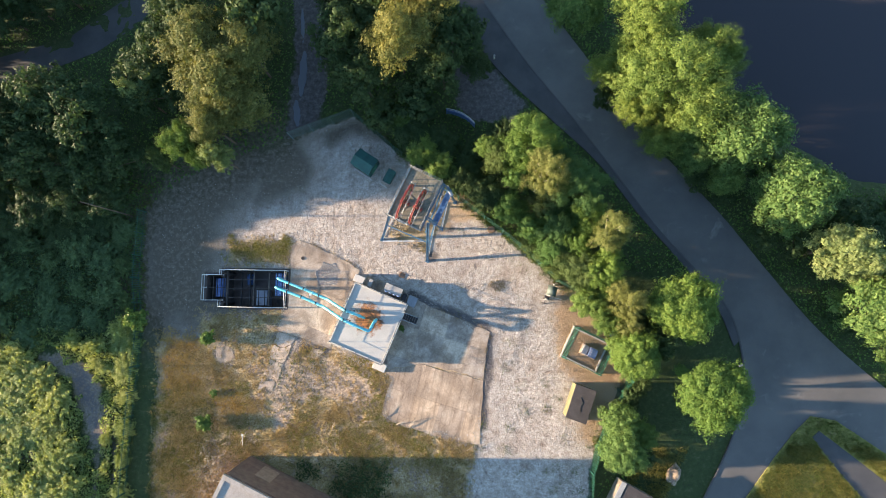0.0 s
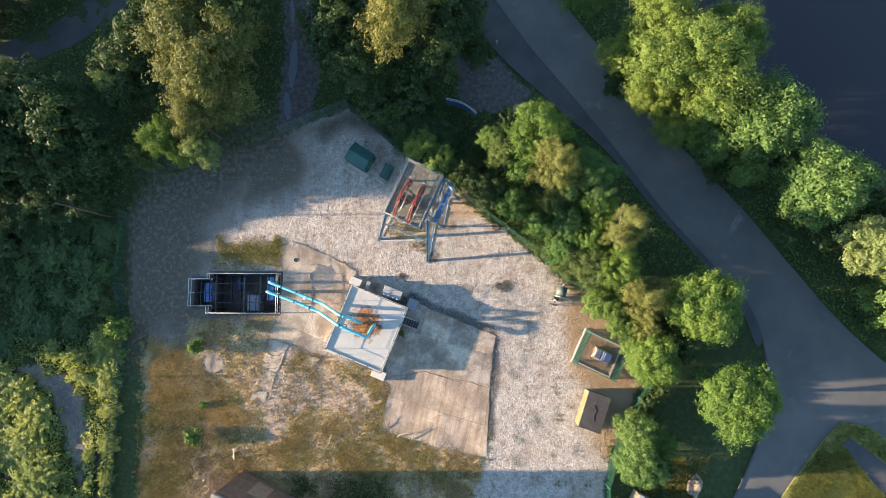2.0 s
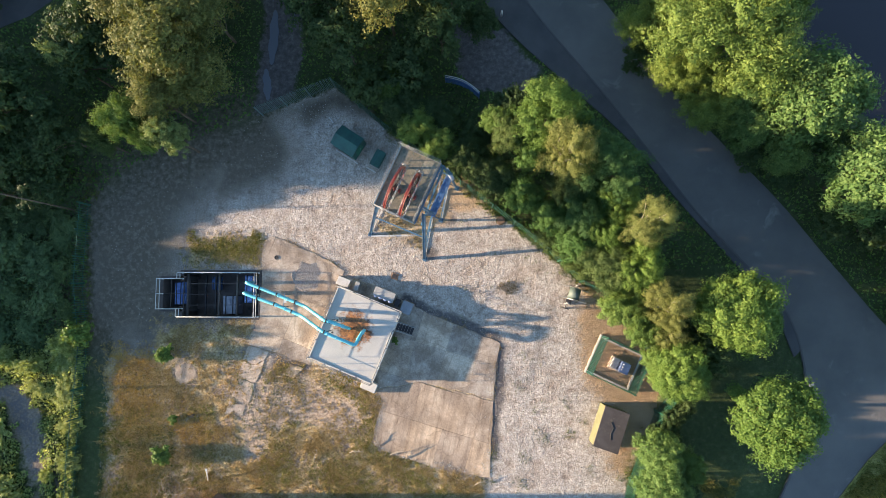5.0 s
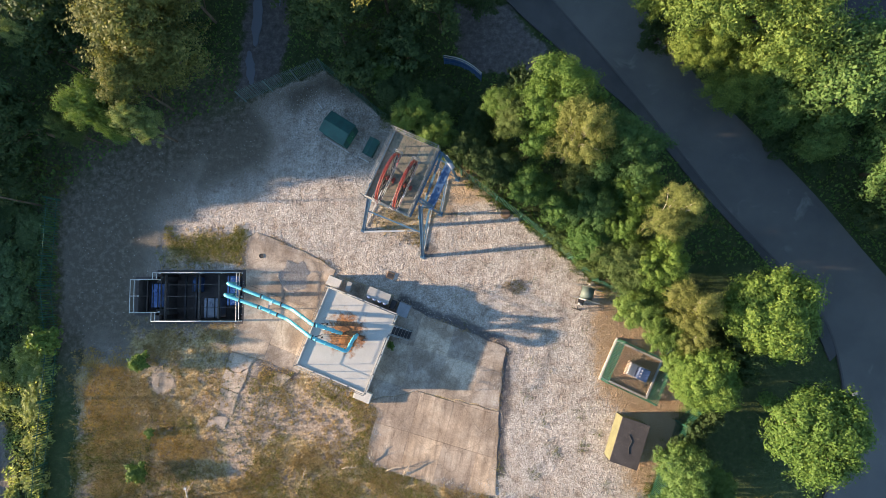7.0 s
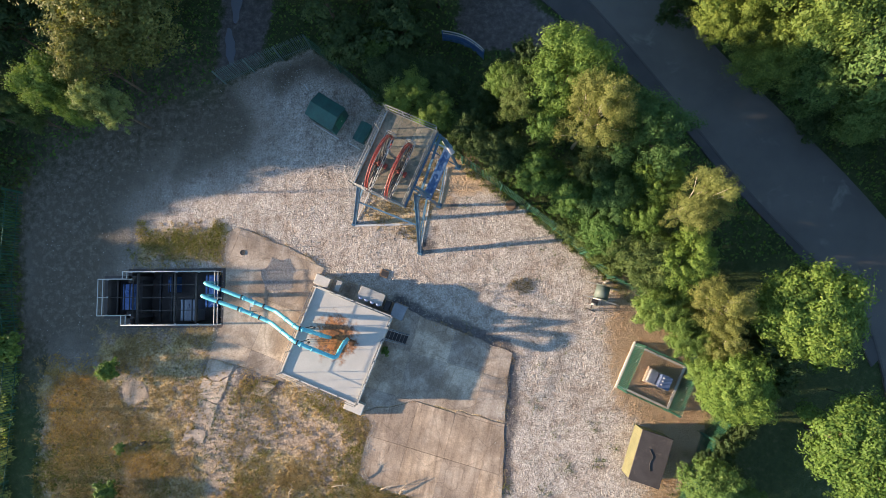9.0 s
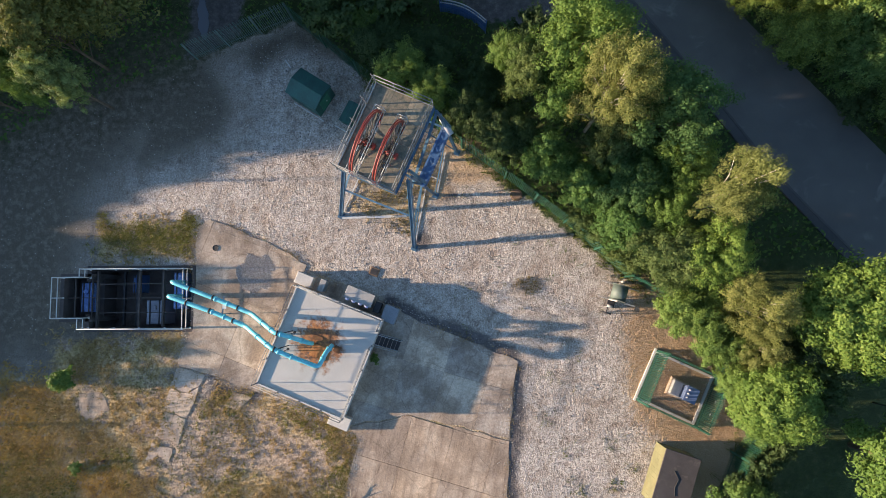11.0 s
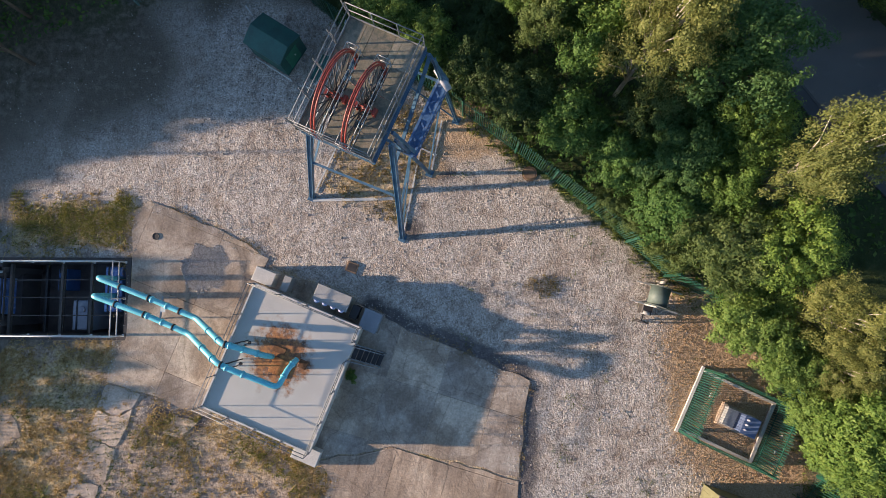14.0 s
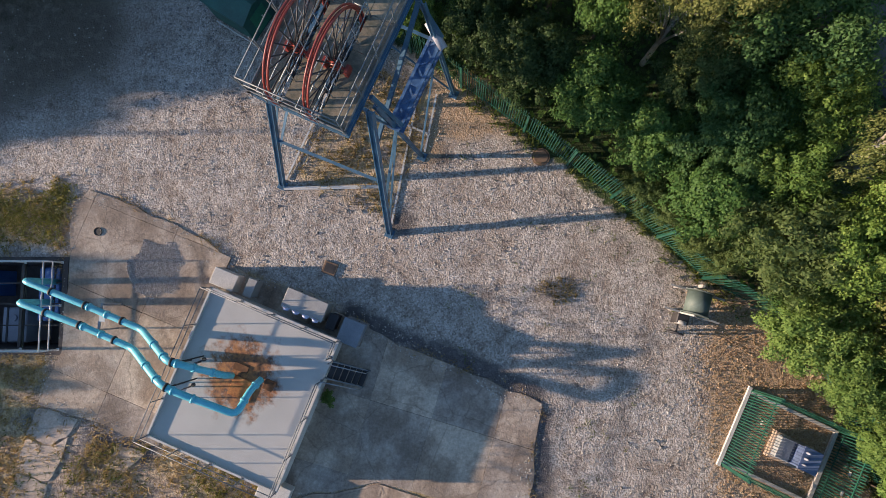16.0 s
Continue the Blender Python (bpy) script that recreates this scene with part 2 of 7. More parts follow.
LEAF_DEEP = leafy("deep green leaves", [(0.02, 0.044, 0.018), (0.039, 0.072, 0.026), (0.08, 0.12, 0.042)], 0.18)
# the meadow's cool shade is put into this leaf colour
LEAF_SHADE = leafy("meadow leaves tinted for shade", [(0.06, 0.105, 0.048), (0.10, 0.165, 0.072), (0.17, 0.235, 0.10)])
LEAF_COOL = leafy("cool deep green leaves", [(0.028, 0.07, 0.026), (0.058, 0.125, 0.042), (0.11, 0.19, 0.064)])
LEAF_OLIVE = leafy("olive leaves", [(0.044, 0.077, 0.026), (0.083, 0.127, 0.042), (0.147, 0.19, 0.068)])
OLIVE_GRASS = leafy("olive grass blades", [(0.11, 0.115, 0.03), (0.21, 0.20, 0.06), (0.33, 0.29, 0.11)], 0.3)
RUST_GRASS = leafy("rusty brown grass blades", [(0.10, 0.078, 0.03), (0.195, 0.15, 0.058), (0.31, 0.25, 0.108)], 0.2)
DRY_ORANGE = leafy("orange dry grass blades", [(0.27, 0.165, 0.05), (0.48, 0.31, 0.10), (0.64, 0.46, 0.185)], 0.3)
DRY = leafy("dry grass blades", [(0.19, 0.12, 0.045), (0.385, 0.272, 0.13), (0.53, 0.405, 0.23)], 0.3)
GRASS = leafy("green grass blades", [(0.05, 0.075, 0.018), (0.10, 0.13, 0.03), (0.19, 0.19, 0.06)], 0.25)
LAWN = leafy("mown lawn blades", [(0.026, 0.049, 0.009), (0.048, 0.08, 0.015), (0.09, 0.118, 0.028)], 0.25)
LITTER = leafy("brown leaf litter", [(0.20, 0.12, 0.062), (0.36, 0.235, 0.135), (0.50, 0.375, 0.25)], 0.05)


def water_material(name, colour, rough):
    m, nt, p = shader(name, rough)
    p.inputs["Base Color"].default_value = (*colour, 1)
    p.inputs["IOR"].default_value = 1.33
    co = nt.nodes.new("ShaderNodeTexCoord").outputs["Object"]
    bump(nt, p, noise_node(nt, 1.2, 4, 0.6, co).outputs["Fac"], 0.15, 0.03)
    return m


WATER = water_material("dark lake water", (0.036, 0.033, 0.038), 0.1)
PUDDLE = water_material("puddle water", (0.15, 0.16, 0.19), 0.05)


# ---- mesh helpers ----
class Form:
    """Gathers boxes, bars, tubes and prisms into one mesh."""

    def __init__(self):
        self.v, self.f, self.smooth = [], [], []

    def add(self, verts, faces, smooth=False):
        n = len(self.v)
        self.v += [tuple(p) for p in verts]
        self.f += [tuple(n + i for i in f) for f in faces]
        self.smooth += [smooth] * len(faces)
        return self

    def prism(self, ring, z0, z1, bevel=0.0):
        """An upright prism on a ring of (x, y), its top edge bevelled."""
        n = len(ring)
        cx, cy = sum(p[0] for p in ring) / n, sum(p[1] for p in ring) / n
        rings = [[(x, y, z0) for x, y in ring]]
        if bevel:
            rings.append([(x, y, z1 - bevel) for x, y in ring])
            top = []
            for x, y in ring:
                d = max(math.hypot(x - cx, y - cy), 1e-6)
                top.append((x - (x - cx) / d * bevel * 1.3, y - (y - cy) / d * bevel * 1.3, z1))
            rings.append(top)
        else:
            rings.append([(x, y, z1) for x, y in ring])
        v = [p for r in rings for p in r]
        f = [tuple(range(n))[::-1], tuple(range(n * (len(rings) - 1), n * len(rings)))]
        for k in range(len(rings) - 1):
            f += [(k * n + i, k * n + (i + 1) % n, (k + 1) * n + (i + 1) % n, (k + 1) * n + i) for i in range(n)]
        return self.add(v, f)

    def box(self, x0, x1, y0, y1, z0, z1, bevel=0.0):
        return self.prism([(x0, y0), (x1, y0), (x1, y1), (x0, y1)], z0, z1, bevel)

    def bar(self, a, b, w, h=None, up=(0, 0, 1)):
        """A bar of section w x h from a to b."""
        h = w if h is None else h
        a, b = Vector(a), Vector(b)
        d = (b - a).normalized()
        u = Vector(up)
        if abs(d.dot(u)) > 0.98:
            u = Vector((0, 1, 0))
        s = d.cross(u).normalized() * w / 2
        t = s.cross(d).normalized() * h / 2
        v = [p + q for p in (a, b) for q in (-s - t, s - t, s + t, -s + t)]
        return self.add(v, [(3, 2, 1, 0), (4, 5, 6, 7), (0, 1, 5, 4), (1, 2, 6, 5), (2, 3, 7, 6), (3, 0, 4, 7)])

    def ibeam(self, a, b, w, h, t=0.025, up=(0, 0, 1)):
        """Two flanges and a web."""
        a, b = Vector(a), Vector(b)
        d = (b - a).normalized()
        u = Vector(up)
        if abs(d.dot(u)) > 0.98:
            u = Vector((0, 1, 0))
        n = d.cross(u).normalized().cross(d).normalized()
        self.bar(a + n * (h / 2 - t / 2), b + n * (h / 2 - t / 2), w, t, up)
        self.bar(a - n * (h / 2 - t / 2), b - n * (h / 2 - t / 2), w, t, up)
        return self.bar(a, b, t, h - 2 * t, up)

    def tube(self, pts, r, n=8, close=False, caps=True):
        """A round tube along points; r may be a list."""
        pts = [Vector(p) for p in pts]
        m = len(pts)
        rs = r if isinstance(r, (list, tuple)) else [r] * m
        v, up = [], None
        for i, p in enumerate(pts):
            if close:
                d = pts[(i + 1) % m] - pts[i - 1]
            else:
                d = pts[min(i + 1, m - 1)] - pts[max(i - 1, 0)]
            d.normalize()
            if up is None:
                up = Vector((0, 0, 1)) if abs(d.z) < 0.9 else Vector((1, 0, 0))
            s = d.cross(up).normalized()
            up = s.cross(d).normalized()
            v += [p + (s * math.cos(2 * math.pi * k / n) + up * math.sin(2 * math.pi * k / n)) * rs[i] for k in range(n)]
        f = []
        for i in range(m if close else m - 1):
            j = (i + 1) % m
            f += [(i * n + k, i * n + (k + 1) % n, j * n + (k + 1) % n, j * n + k) for k in range(n)]
        self.add(v, f, True)
        if caps and not close:
            k = len(self.v) - len(v)
            self.f += [tuple(range(k, k + n))[::-1], tuple(range(k + (m - 1) * n, k + m * n))]
            self.smooth += [False, False]
        return self

    def mesh(self, name, mat):
        me = bpy.data.meshes.new(name)
        me.from_pydata(self.v, [], self.f)
        me.polygons.foreach_set("use_smooth", self.smooth)
        bm = bmesh.new()
        bm.from_mesh(me)
        bmesh.ops.recalc_face_normals(bm, faces=bm.faces)
        bm.to_mesh(me)
        bm.free()
        me.materials.append(mat)
        return me

    def part(self, name, mat, parent=None, label=""):
        ob = new(name, self.mesh(name, mat))
        ob.parent = parent
        return tagged(ob, label) if label else ob


def thing(name, m, label, category, group=""):
    ob = new(name)
    ob.empty_display_size = 0.3
    ob.matrix_world = m
    return tagged(ob, label, category, group)


def structure(ob, label="", category=""):
    return tagged(ob, label, category, kind="structure")


def quads(name, co, mat, per=4, smooth=False):
    """A mesh of separate faces of per corners each, from an array of corners."""
    me = bpy.data.meshes.new(name)
    n = len(co)
    me.vertices.add(n)
    me.vertices.foreach_set("co", np.ascontiguousarray(co, dtype=np.float32).ravel())
    me.loops.add(n)
    me.loops.foreach_set("vertex_index", np.arange(n, dtype=np.int32))
    me.polygons.add(n // per)
    me.polygons.foreach_set("loop_start", np.arange(0, n, per, dtype=np.int32))
    if smooth:
        me.polygons.foreach_set("use_smooth", np.ones(n // per, dtype=bool))
    me.update(calc_edges=True)
    me.materials.append(mat)
    return me


def inside(poly, x, y):
    """Signed distance to a polygon, positive inside, for arrays x, y."""
    d = np.full(x.shape, 1e9)
    odd = np.zeros(x.shape, bool)
    for (ax, ay), (bx, by) in zip(poly, poly[1:] + poly[:1]):
        ex, ey = bx - ax, by - ay
        t = np.clip(((x - ax) * ex + (y - ay) * ey) / (ex * ex + ey * ey), 0, 1)
        d = np.minimum(d, np.hypot(x - ax - t * ex, y - ay - t * ey))
        if ey != 0:
            hit = ((ay > y) != (by > y)) & (x < (bx - ax) * (y - ay) / ey + ax)
            odd ^= hit
    return np.where(odd, d, -d)


def smooth_line(pts, n=8):
    pts = [np.array(p, float) for p in pts]
    pts = [2 * pts[0] - pts[1]] + pts + [2 * pts[-1] - pts[-2]]
    out = []
    for p0, p1, p2, p3 in zip(pts, pts[1:], pts[2:], pts[3:]):
        for k in range(n):
            t = k / n
            out.append(tuple(0.5 * (2 * p1 + (p2 - p0) * t + (2 * p0 - 5 * p1 + 4 * p2 - p3) * t * t + (3 * p1 - p0 - 3 * p2 + p3) * t ** 3)))
    return out + [tuple(pts[-2])]


# ---- plan ----
YARD = [(-29.8, 5.0), (-26, 8.2), (-21.5, 10.2), (-14.5, 13.0), (-8.0, 15.5), (-3.5, 11.6), (2.8, 6.6), (13.3, -2.1), (17.3, -4.6), (20.3, -11.8), (19.3, -12.8), (17.0, -18.3), (16.3, -20.6), (15.6, -45), (-29.9, -45), (-29.7, -16), (-29.0, -7)]
ROAD_LEFT = smooth_line([(-14, 60), (-2, 40), (5.6, 28.5), (10.4, 21.4), (15.7, 14.6), (19.7, 9.1), (23.6, 3.7), (27.4, -0.7), (30.7, -5.0), (31.8, -9.5), (31.6, -13.5), (30.6, -17.0), (28.2, -21.8), (24, -29), (12, -48)])
ROAD_RIGHT = smooth_line([(-6, 60), (5, 40), (12.3, 28.4), (17.2, 21.4), (21.3, 15.2), (26.1, 9.7), (30.6, 4.6), (34.8, -0.9), (39.4, -6.6), (45.7, -12.4), (54, -18.5), (75, -32)])
PATH_LEFT = smooth_line([(-18, 60), (-6, 40), (2.3, 28.5), (6.6, 21.5), (12.0, 16.0), (17.6, 10.6), (21.6, 5.3), (25.6, 0.5), (29.3, -4.2), (31.0, -8.4)])
ISLAND = [(38.2, -15.2), (36.4, -16.9), (34.4, -19.3), (31.4, -23.2), (26.5, -31), (14, -50), (60, -50), (75, -36), (54, -24.5), (45.1, -18.6), (40.6, -15.6)]
WATER_EDGE = smooth_line([(18, 60), (23, 40), (25.6, 28.3), (29.4, 20.8), (33.2, 14.8), (39.8, 10.8), (47.0, 7.6), (75, 8), (130, 12)])
ROAD = ROAD_LEFT + [(60, -48)] + ROAD_RIGHT[::-1]
LAKE = WATER_EDGE + [(400, 60), (400, 400), (40, 400)]
DRY_ZONE = [(-27.2, -8.0), (-22, -8.6), (-16.5, -8.0), (-10.0, -9.2), (-4.2, -11.4), (-3.6, -16.4), (5.4, -18.6), (4.2, -21), (3.0, -45), (-27.4, -45)]
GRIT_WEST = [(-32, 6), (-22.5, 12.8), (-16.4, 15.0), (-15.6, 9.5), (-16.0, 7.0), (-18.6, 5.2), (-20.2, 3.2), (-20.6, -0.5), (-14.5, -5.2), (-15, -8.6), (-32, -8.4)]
LITTER_ZONE = [(13.6, -1.7), (17.5, -4.5), (20.3, -11.8), (19.3, -13.2), (16.8, -18.3), (15.4, -17.8), (16.5, -13), (13.7, -11.0), (13.1, -7.0), (13.3, -4.6)]
NORTH_TRACK = [(-15.2, 13.2), (-11.6, 14.6), (-11.0, 22), (-11.2, 60), (-15.0, 60), (-14.6, 22)]
NW_TRACK = [(-62, 15), (-47, 19.0), (-42.7, 20.2), (-36.5, 22.7), (-32.1, 25.8), (-29.5, 29), (-24, 40), (-29, 44), (-33.5, 29), (-39.8, 24.3), (-47, 22.2), (-64, 19)]
W_TRACK = [(-40.5, -9.6), (-38, -9.6), (-35, -11.2), (-33.4, -13.2), (-32.3, -15.6), (-32.4, -17.2), (-32.9, -18.4), (-32.8, -20.2), (-32.8, -45), (-33.6, -45), (-33.6, -20.2), (-34.4, -18.6), (-35.3, -16.4), (-36.2, -14.2), (-37.2, -12.4), (-38.6, -11.4), (-40.4, -11.0)]
W_RUT = [(-32.0, -14.6), (-31.4, -17.5), (-31.1, -22), (-31.2, -45), (-31.7, -45), (-31.7, -22), (-31.9, -17.5)]
W_BARE = [(-43.5, -19.2), (-40.5, -18.9), (-38.4, -19.4), (-37.2, -20.6), (-38.2, -21.7), (-39.6, -20.9), (-41, -20.6), (-43.5, -21)]
LAYBY = [(2.6, 20.6), (7.2, 20.6), (10.5, 16.6), (8.0, 14.6), (4.6, 15.2), (3.0, 16.5)]
APEX_SOIL = [(-15.4, 12.4), (-7.4, 15.6), (-4.9, 12.9), (-6.4, 13.0), (-8.3, 13.5), (-10.4, 11.8), (-12.4, 11.4)]
PALE_GRIT = [(-18.9, 2.6), (-18.9, 3.4), (-17.4, 4.4), (-15.0, 5.4), (-13.6, 3.0), (-14.4, 2.5)]
PALE_TRACK = [(-13.3, 12.6), (-11.4, 13.4), (-10.7, 10.0), (-10.9, 7.2), (-12.6, 6.4), (-12.3, 9.6)]
# brown soil under the trees; their shadow is partly put into its dark tone
SHADED_SOIL = [(-19, 12.0), (-14.4, 13.0), (-11.4, 13.6), (-10.9, 9.0), (-11.8, 7.4), (-14.7, 5.9), (-19, 5.0)]
BARE_STRIP = [(-14.7, -5.6), (-13.0, -8.6), (-13.4, -10.4), (-14.0, -13.6), (-13.2, -16.4), (-15.4, -17.4), (-15.8, -15.0), (-16.4, -13.2), (-15.9, -10.8), (-15.2, -8.4)]
PIT_GRASS = [(-23.4, -5.4), (-14.7, -5.3), (-15.5, -7.2), (-16.4, -8.4), (-23.4, -8.6)]
TANK_GRASS = [(-21.5, 0.2), (-20.8, 2.0), (-14.2, 2.6), (-13.9, -0.4), (-14.6, -0.9), (-21, -0.9)]
SHAFT_GRASS = [(-4.7, 2.4), (-0.1, 0.5), (2.7, 6.3), (-1.9, 8.4)]
PIT = [(-23.0, -4.22), (-23.0, -1.62), (-21.23, -1.62), (-21.23, -1.1), (-14.52, -1.16), (-14.52, -4.96), (-21.25, -4.9), (-21.25, -4.22)]

PADS = [[(-14.25, 1.55), (-13.4, 2.05), (-12.2, 1.7), (-10.9, 1.05), (-9.5, 0.52), (-8.6, 0.0), (-7.0, -1.0), (-7.2, -1.9), (-9.9, -9.1), (-12.1, -8.25), (-13.3, -7.85), (-15.35, -7.3)],
        [(-6.9, -1.4), (-2.4, -3.3), (0.4, -4.75), (3.15, -5.8), (5.1, -6.65), (6.45, -7.25), (6.1, -9.0), (5.8, -12.0), (5.4, -18.4), (-2.1, -16.8), (-3.7, -16.2), (-4.5, -15.5), (-4.0, -13.3), (-3.5, -12.2), (-4.3, -11.1), (-8.8, -8.6)]]
FRAME_SOIL = [(1.6, 3.5), (2.2, 7.3), (3.8, 6.4), (6.2, 4.5), (4.4, 4.1), (2.4, 4.0)]
EDGE_SOIL = [[(-0.2, 0.1), (0.6, 0.0), (1.1, 0.5), (0.6, 1.0), (-0.1, 0.8)], [(1.4, 3.2), (2.3, 3.0), (2.8, 3.4), (2.2, 3.9), (1.5, 3.8)], [(-1.6, -2.9), (0.7, -4.1), (3.4, -5.15), (6.3, -6.45), (6.9, -7.4), (6.3, -7.35), (5.0, -6.75), (0.3, -4.9), (-2.2, -3.6)], [(6.1, -7.2), (7.0, -7.4), (6.85, -9.4), (6.5, -12.2), (6.05, -17), (5.4, -17), (5.75, -12)],
             [(-13.3, -7.95), (-9.8, -9.3), (-10.6, -9.9), (-11.9, -9.0), (-12.3, -9.9), (-13.6, -9.2)]]
BARE_SQUARE = [(-22.1, -8.7), (-20.0, -8.9), (-19.7, -10.3), (-21.6, -10.5)]
SOIL_PATCH = [(-13.4, -9.8), (-12.2, -10.0), (-9.6, -10.2), (-6.0, -11.8), (-4.8, -13.6), (-6.4, -15.2), (-11.0, -14.2), (-14.6, -14.6), (-15.2, -12.6)]
CHIPPINGS = [(-10.74, -0.4), (-9.68, -0.51), (-9.34, -1.24), (-9.42, -2.18), (-10.14, -2.59), (-11.1, -2.37), (-11.5, -1.54), (-11.25, -1.02)]


# ---- ground: one sheet to the horizon ----
def axis(lo, hi, step, far):
    near = list(np.arange(lo, hi + step / 2, step))
    out, d = [], step
    x = hi
    while x < far:
        d *= 1.45
        x += d
        out.append(x)
    left, d, x = [], step, lo
    while x > -far:
        d *= 1.45
        x -= d
        left.append(x)
    return np.array(left[::-1] + near + out)


def soft(d, w):
    t = np.clip(d / w * 0.5 + 0.5, 0, 1)
    return t * t * (3 - 2 * t)


GX, GY = axis(-56, 56, 0.35, 2500), axis(-34, 36, 0.35, 2500)
gx, gy = np.meshgrid(GX, GY)
wob = np.array([[noise.noise((x * 0.35, y * 0.35, 0)) + 0.5 * noise.noise((x * 1.3, y * 1.3, 5)) for x in GX] for y in GY])
yard_d = inside(YARD, gx, gy)
nw = soft(-14 - gx, 2.5) * soft(gy - 3, 3)
gravel = soft(yard_d - 1.8 * nw + (0.3 + 1.2 * nw) * wob, 0.8 + 4.5 * nw)
# gravel gives way to dark grass here, standing in for the brambles' shadow
gravel *= 1 - soft(-27.4 - gx + 0.5 * wob, 0.8) * soft(-5.5 - gy, 2.0)
dry = soft(inside(DRY_ZONE, gx, gy) + 0.9 * wob, 1.2)
dry = np.maximum(dry, soft(inside(SHAFT_GRASS, gx, gy) + 0.6 * wob, 0.9) * 0.58)
dry = np.maximum(dry, 0.85 * soft(inside(TANK_GRASS, gx, gy) - 0.3 + 0.9 * wob, 1.2))
dry = np.maximum(dry, soft(inside(PIT_GRASS, gx, gy) + 0.7 * wob, 1.2) * 0.85)
strip_ = soft(inside(BARE_STRIP, gx, gy) + 0.7 * wob, 0.7)
strip_ = np.maximum(strip_, 0.75 * soft(inside(SOIL_PATCH, gx, gy) + 1.1 * wob, 1.6))
strip_ = np.maximum(strip_, 0.5 * soft(inside(BARE_SQUARE, gx, gy) + 0.5 * wob, 0.8))
strip_ = np.maximum(strip_, 0.75 * soft(inside(W_TRACK, gx, gy) + 0.9 * wob, 1.2))
dry *= 1 - 0.3 * strip_
dirt = soft(inside(NORTH_TRACK, gx, gy) + 0.5 * wob, 0.8)
dirt = np.maximum(dirt, 0.6 * soft(inside(W_TRACK, gx, gy) + 0.9 * wob, 1.3))
for zone in (W_RUT, W_BARE, LAYBY):
    dirt = np.maximum(dirt, soft(inside(zone, gx, gy) + 0.6 * wob, 0.9))
for zone in EDGE_SOIL:
    dirt = np.maximum(dirt, 0.74 * soft(inside(zone, gx, gy) + 0.15 + 0.3 * wob, 0.6))
pad_d = np.maximum(inside(PADS[0], gx, gy), inside(PADS[1], gx, gy))
dry = np.maximum(dry, 0.55 * soft(pad_d + 0.3 + 0.45 * wob, 0.35))
litter = soft(inside(LITTER_ZONE, gx, gy) + 0.9 * wob, 1.8)
litter = np.maximum(litter, 0.85 * soft(inside(FRAME_SOIL, gx, gy) + 0.2 + 0.8 * wob, 1.2))
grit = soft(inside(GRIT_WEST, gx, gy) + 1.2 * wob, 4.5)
# soil darkened where the tree shadow lies
grit = np.maximum(grit, soft(inside(SHADED_SOIL, gx, gy) + 0.9 * wob, 1.8) * 0.95)
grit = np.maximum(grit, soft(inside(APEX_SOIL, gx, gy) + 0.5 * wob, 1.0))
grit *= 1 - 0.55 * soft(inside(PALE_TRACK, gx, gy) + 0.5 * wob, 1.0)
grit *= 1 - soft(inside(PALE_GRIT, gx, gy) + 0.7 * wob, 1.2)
lake_d = inside(LAKE, gx, gy)
hard_d = np.maximum(inside(ROAD, gx, gy), inside(PATH_LEFT + ROAD_LEFT[::-1], gx, gy))
gz = 0.03 * wob - 0.012
gz += np.where(yard_d < -0.5, 0.06 * (wob + 0.4), 0)
gz = np.where(hard_d > -0.5, -0.08, gz)
gz -= 1.6 * soft(lake_d - 1.0, 3.0)
ny, nx = gx.shape
co = np.stack([gx, gy, gz], -1).reshape(-1, 3)
idx = np.arange(nx * ny).reshape(ny, nx)
face = np.stack([idx[:-1, :-1], idx[:-1, 1:], idx[1:, 1:], idx[1:, :-1]], -1).reshape(-1, 4)
cx = (gx[:-1, :-1] + gx[1:, 1:]) / 2
cy = (gy[:-1, :-1] + gy[1:, 1:]) / 2
face = face[(inside(PIT, cx, cy) < -0.02).ravel()]
me = bpy.data.meshes.new("ground")
me.from_pydata(co.tolist(), [], face.tolist())
me.polygons.foreach_set("use_smooth", np.ones(len(face), bool))
for key, layers in (("cover", (gravel, dry, dirt)), ("cover2", (litter, grit, strip_))):
    at = me.color_attributes.new(key, "FLOAT_COLOR", "POINT")
    at.data.foreach_set("color", np.stack([*layers, np.ones_like(gx)], -1).astype(np.float32).ravel())


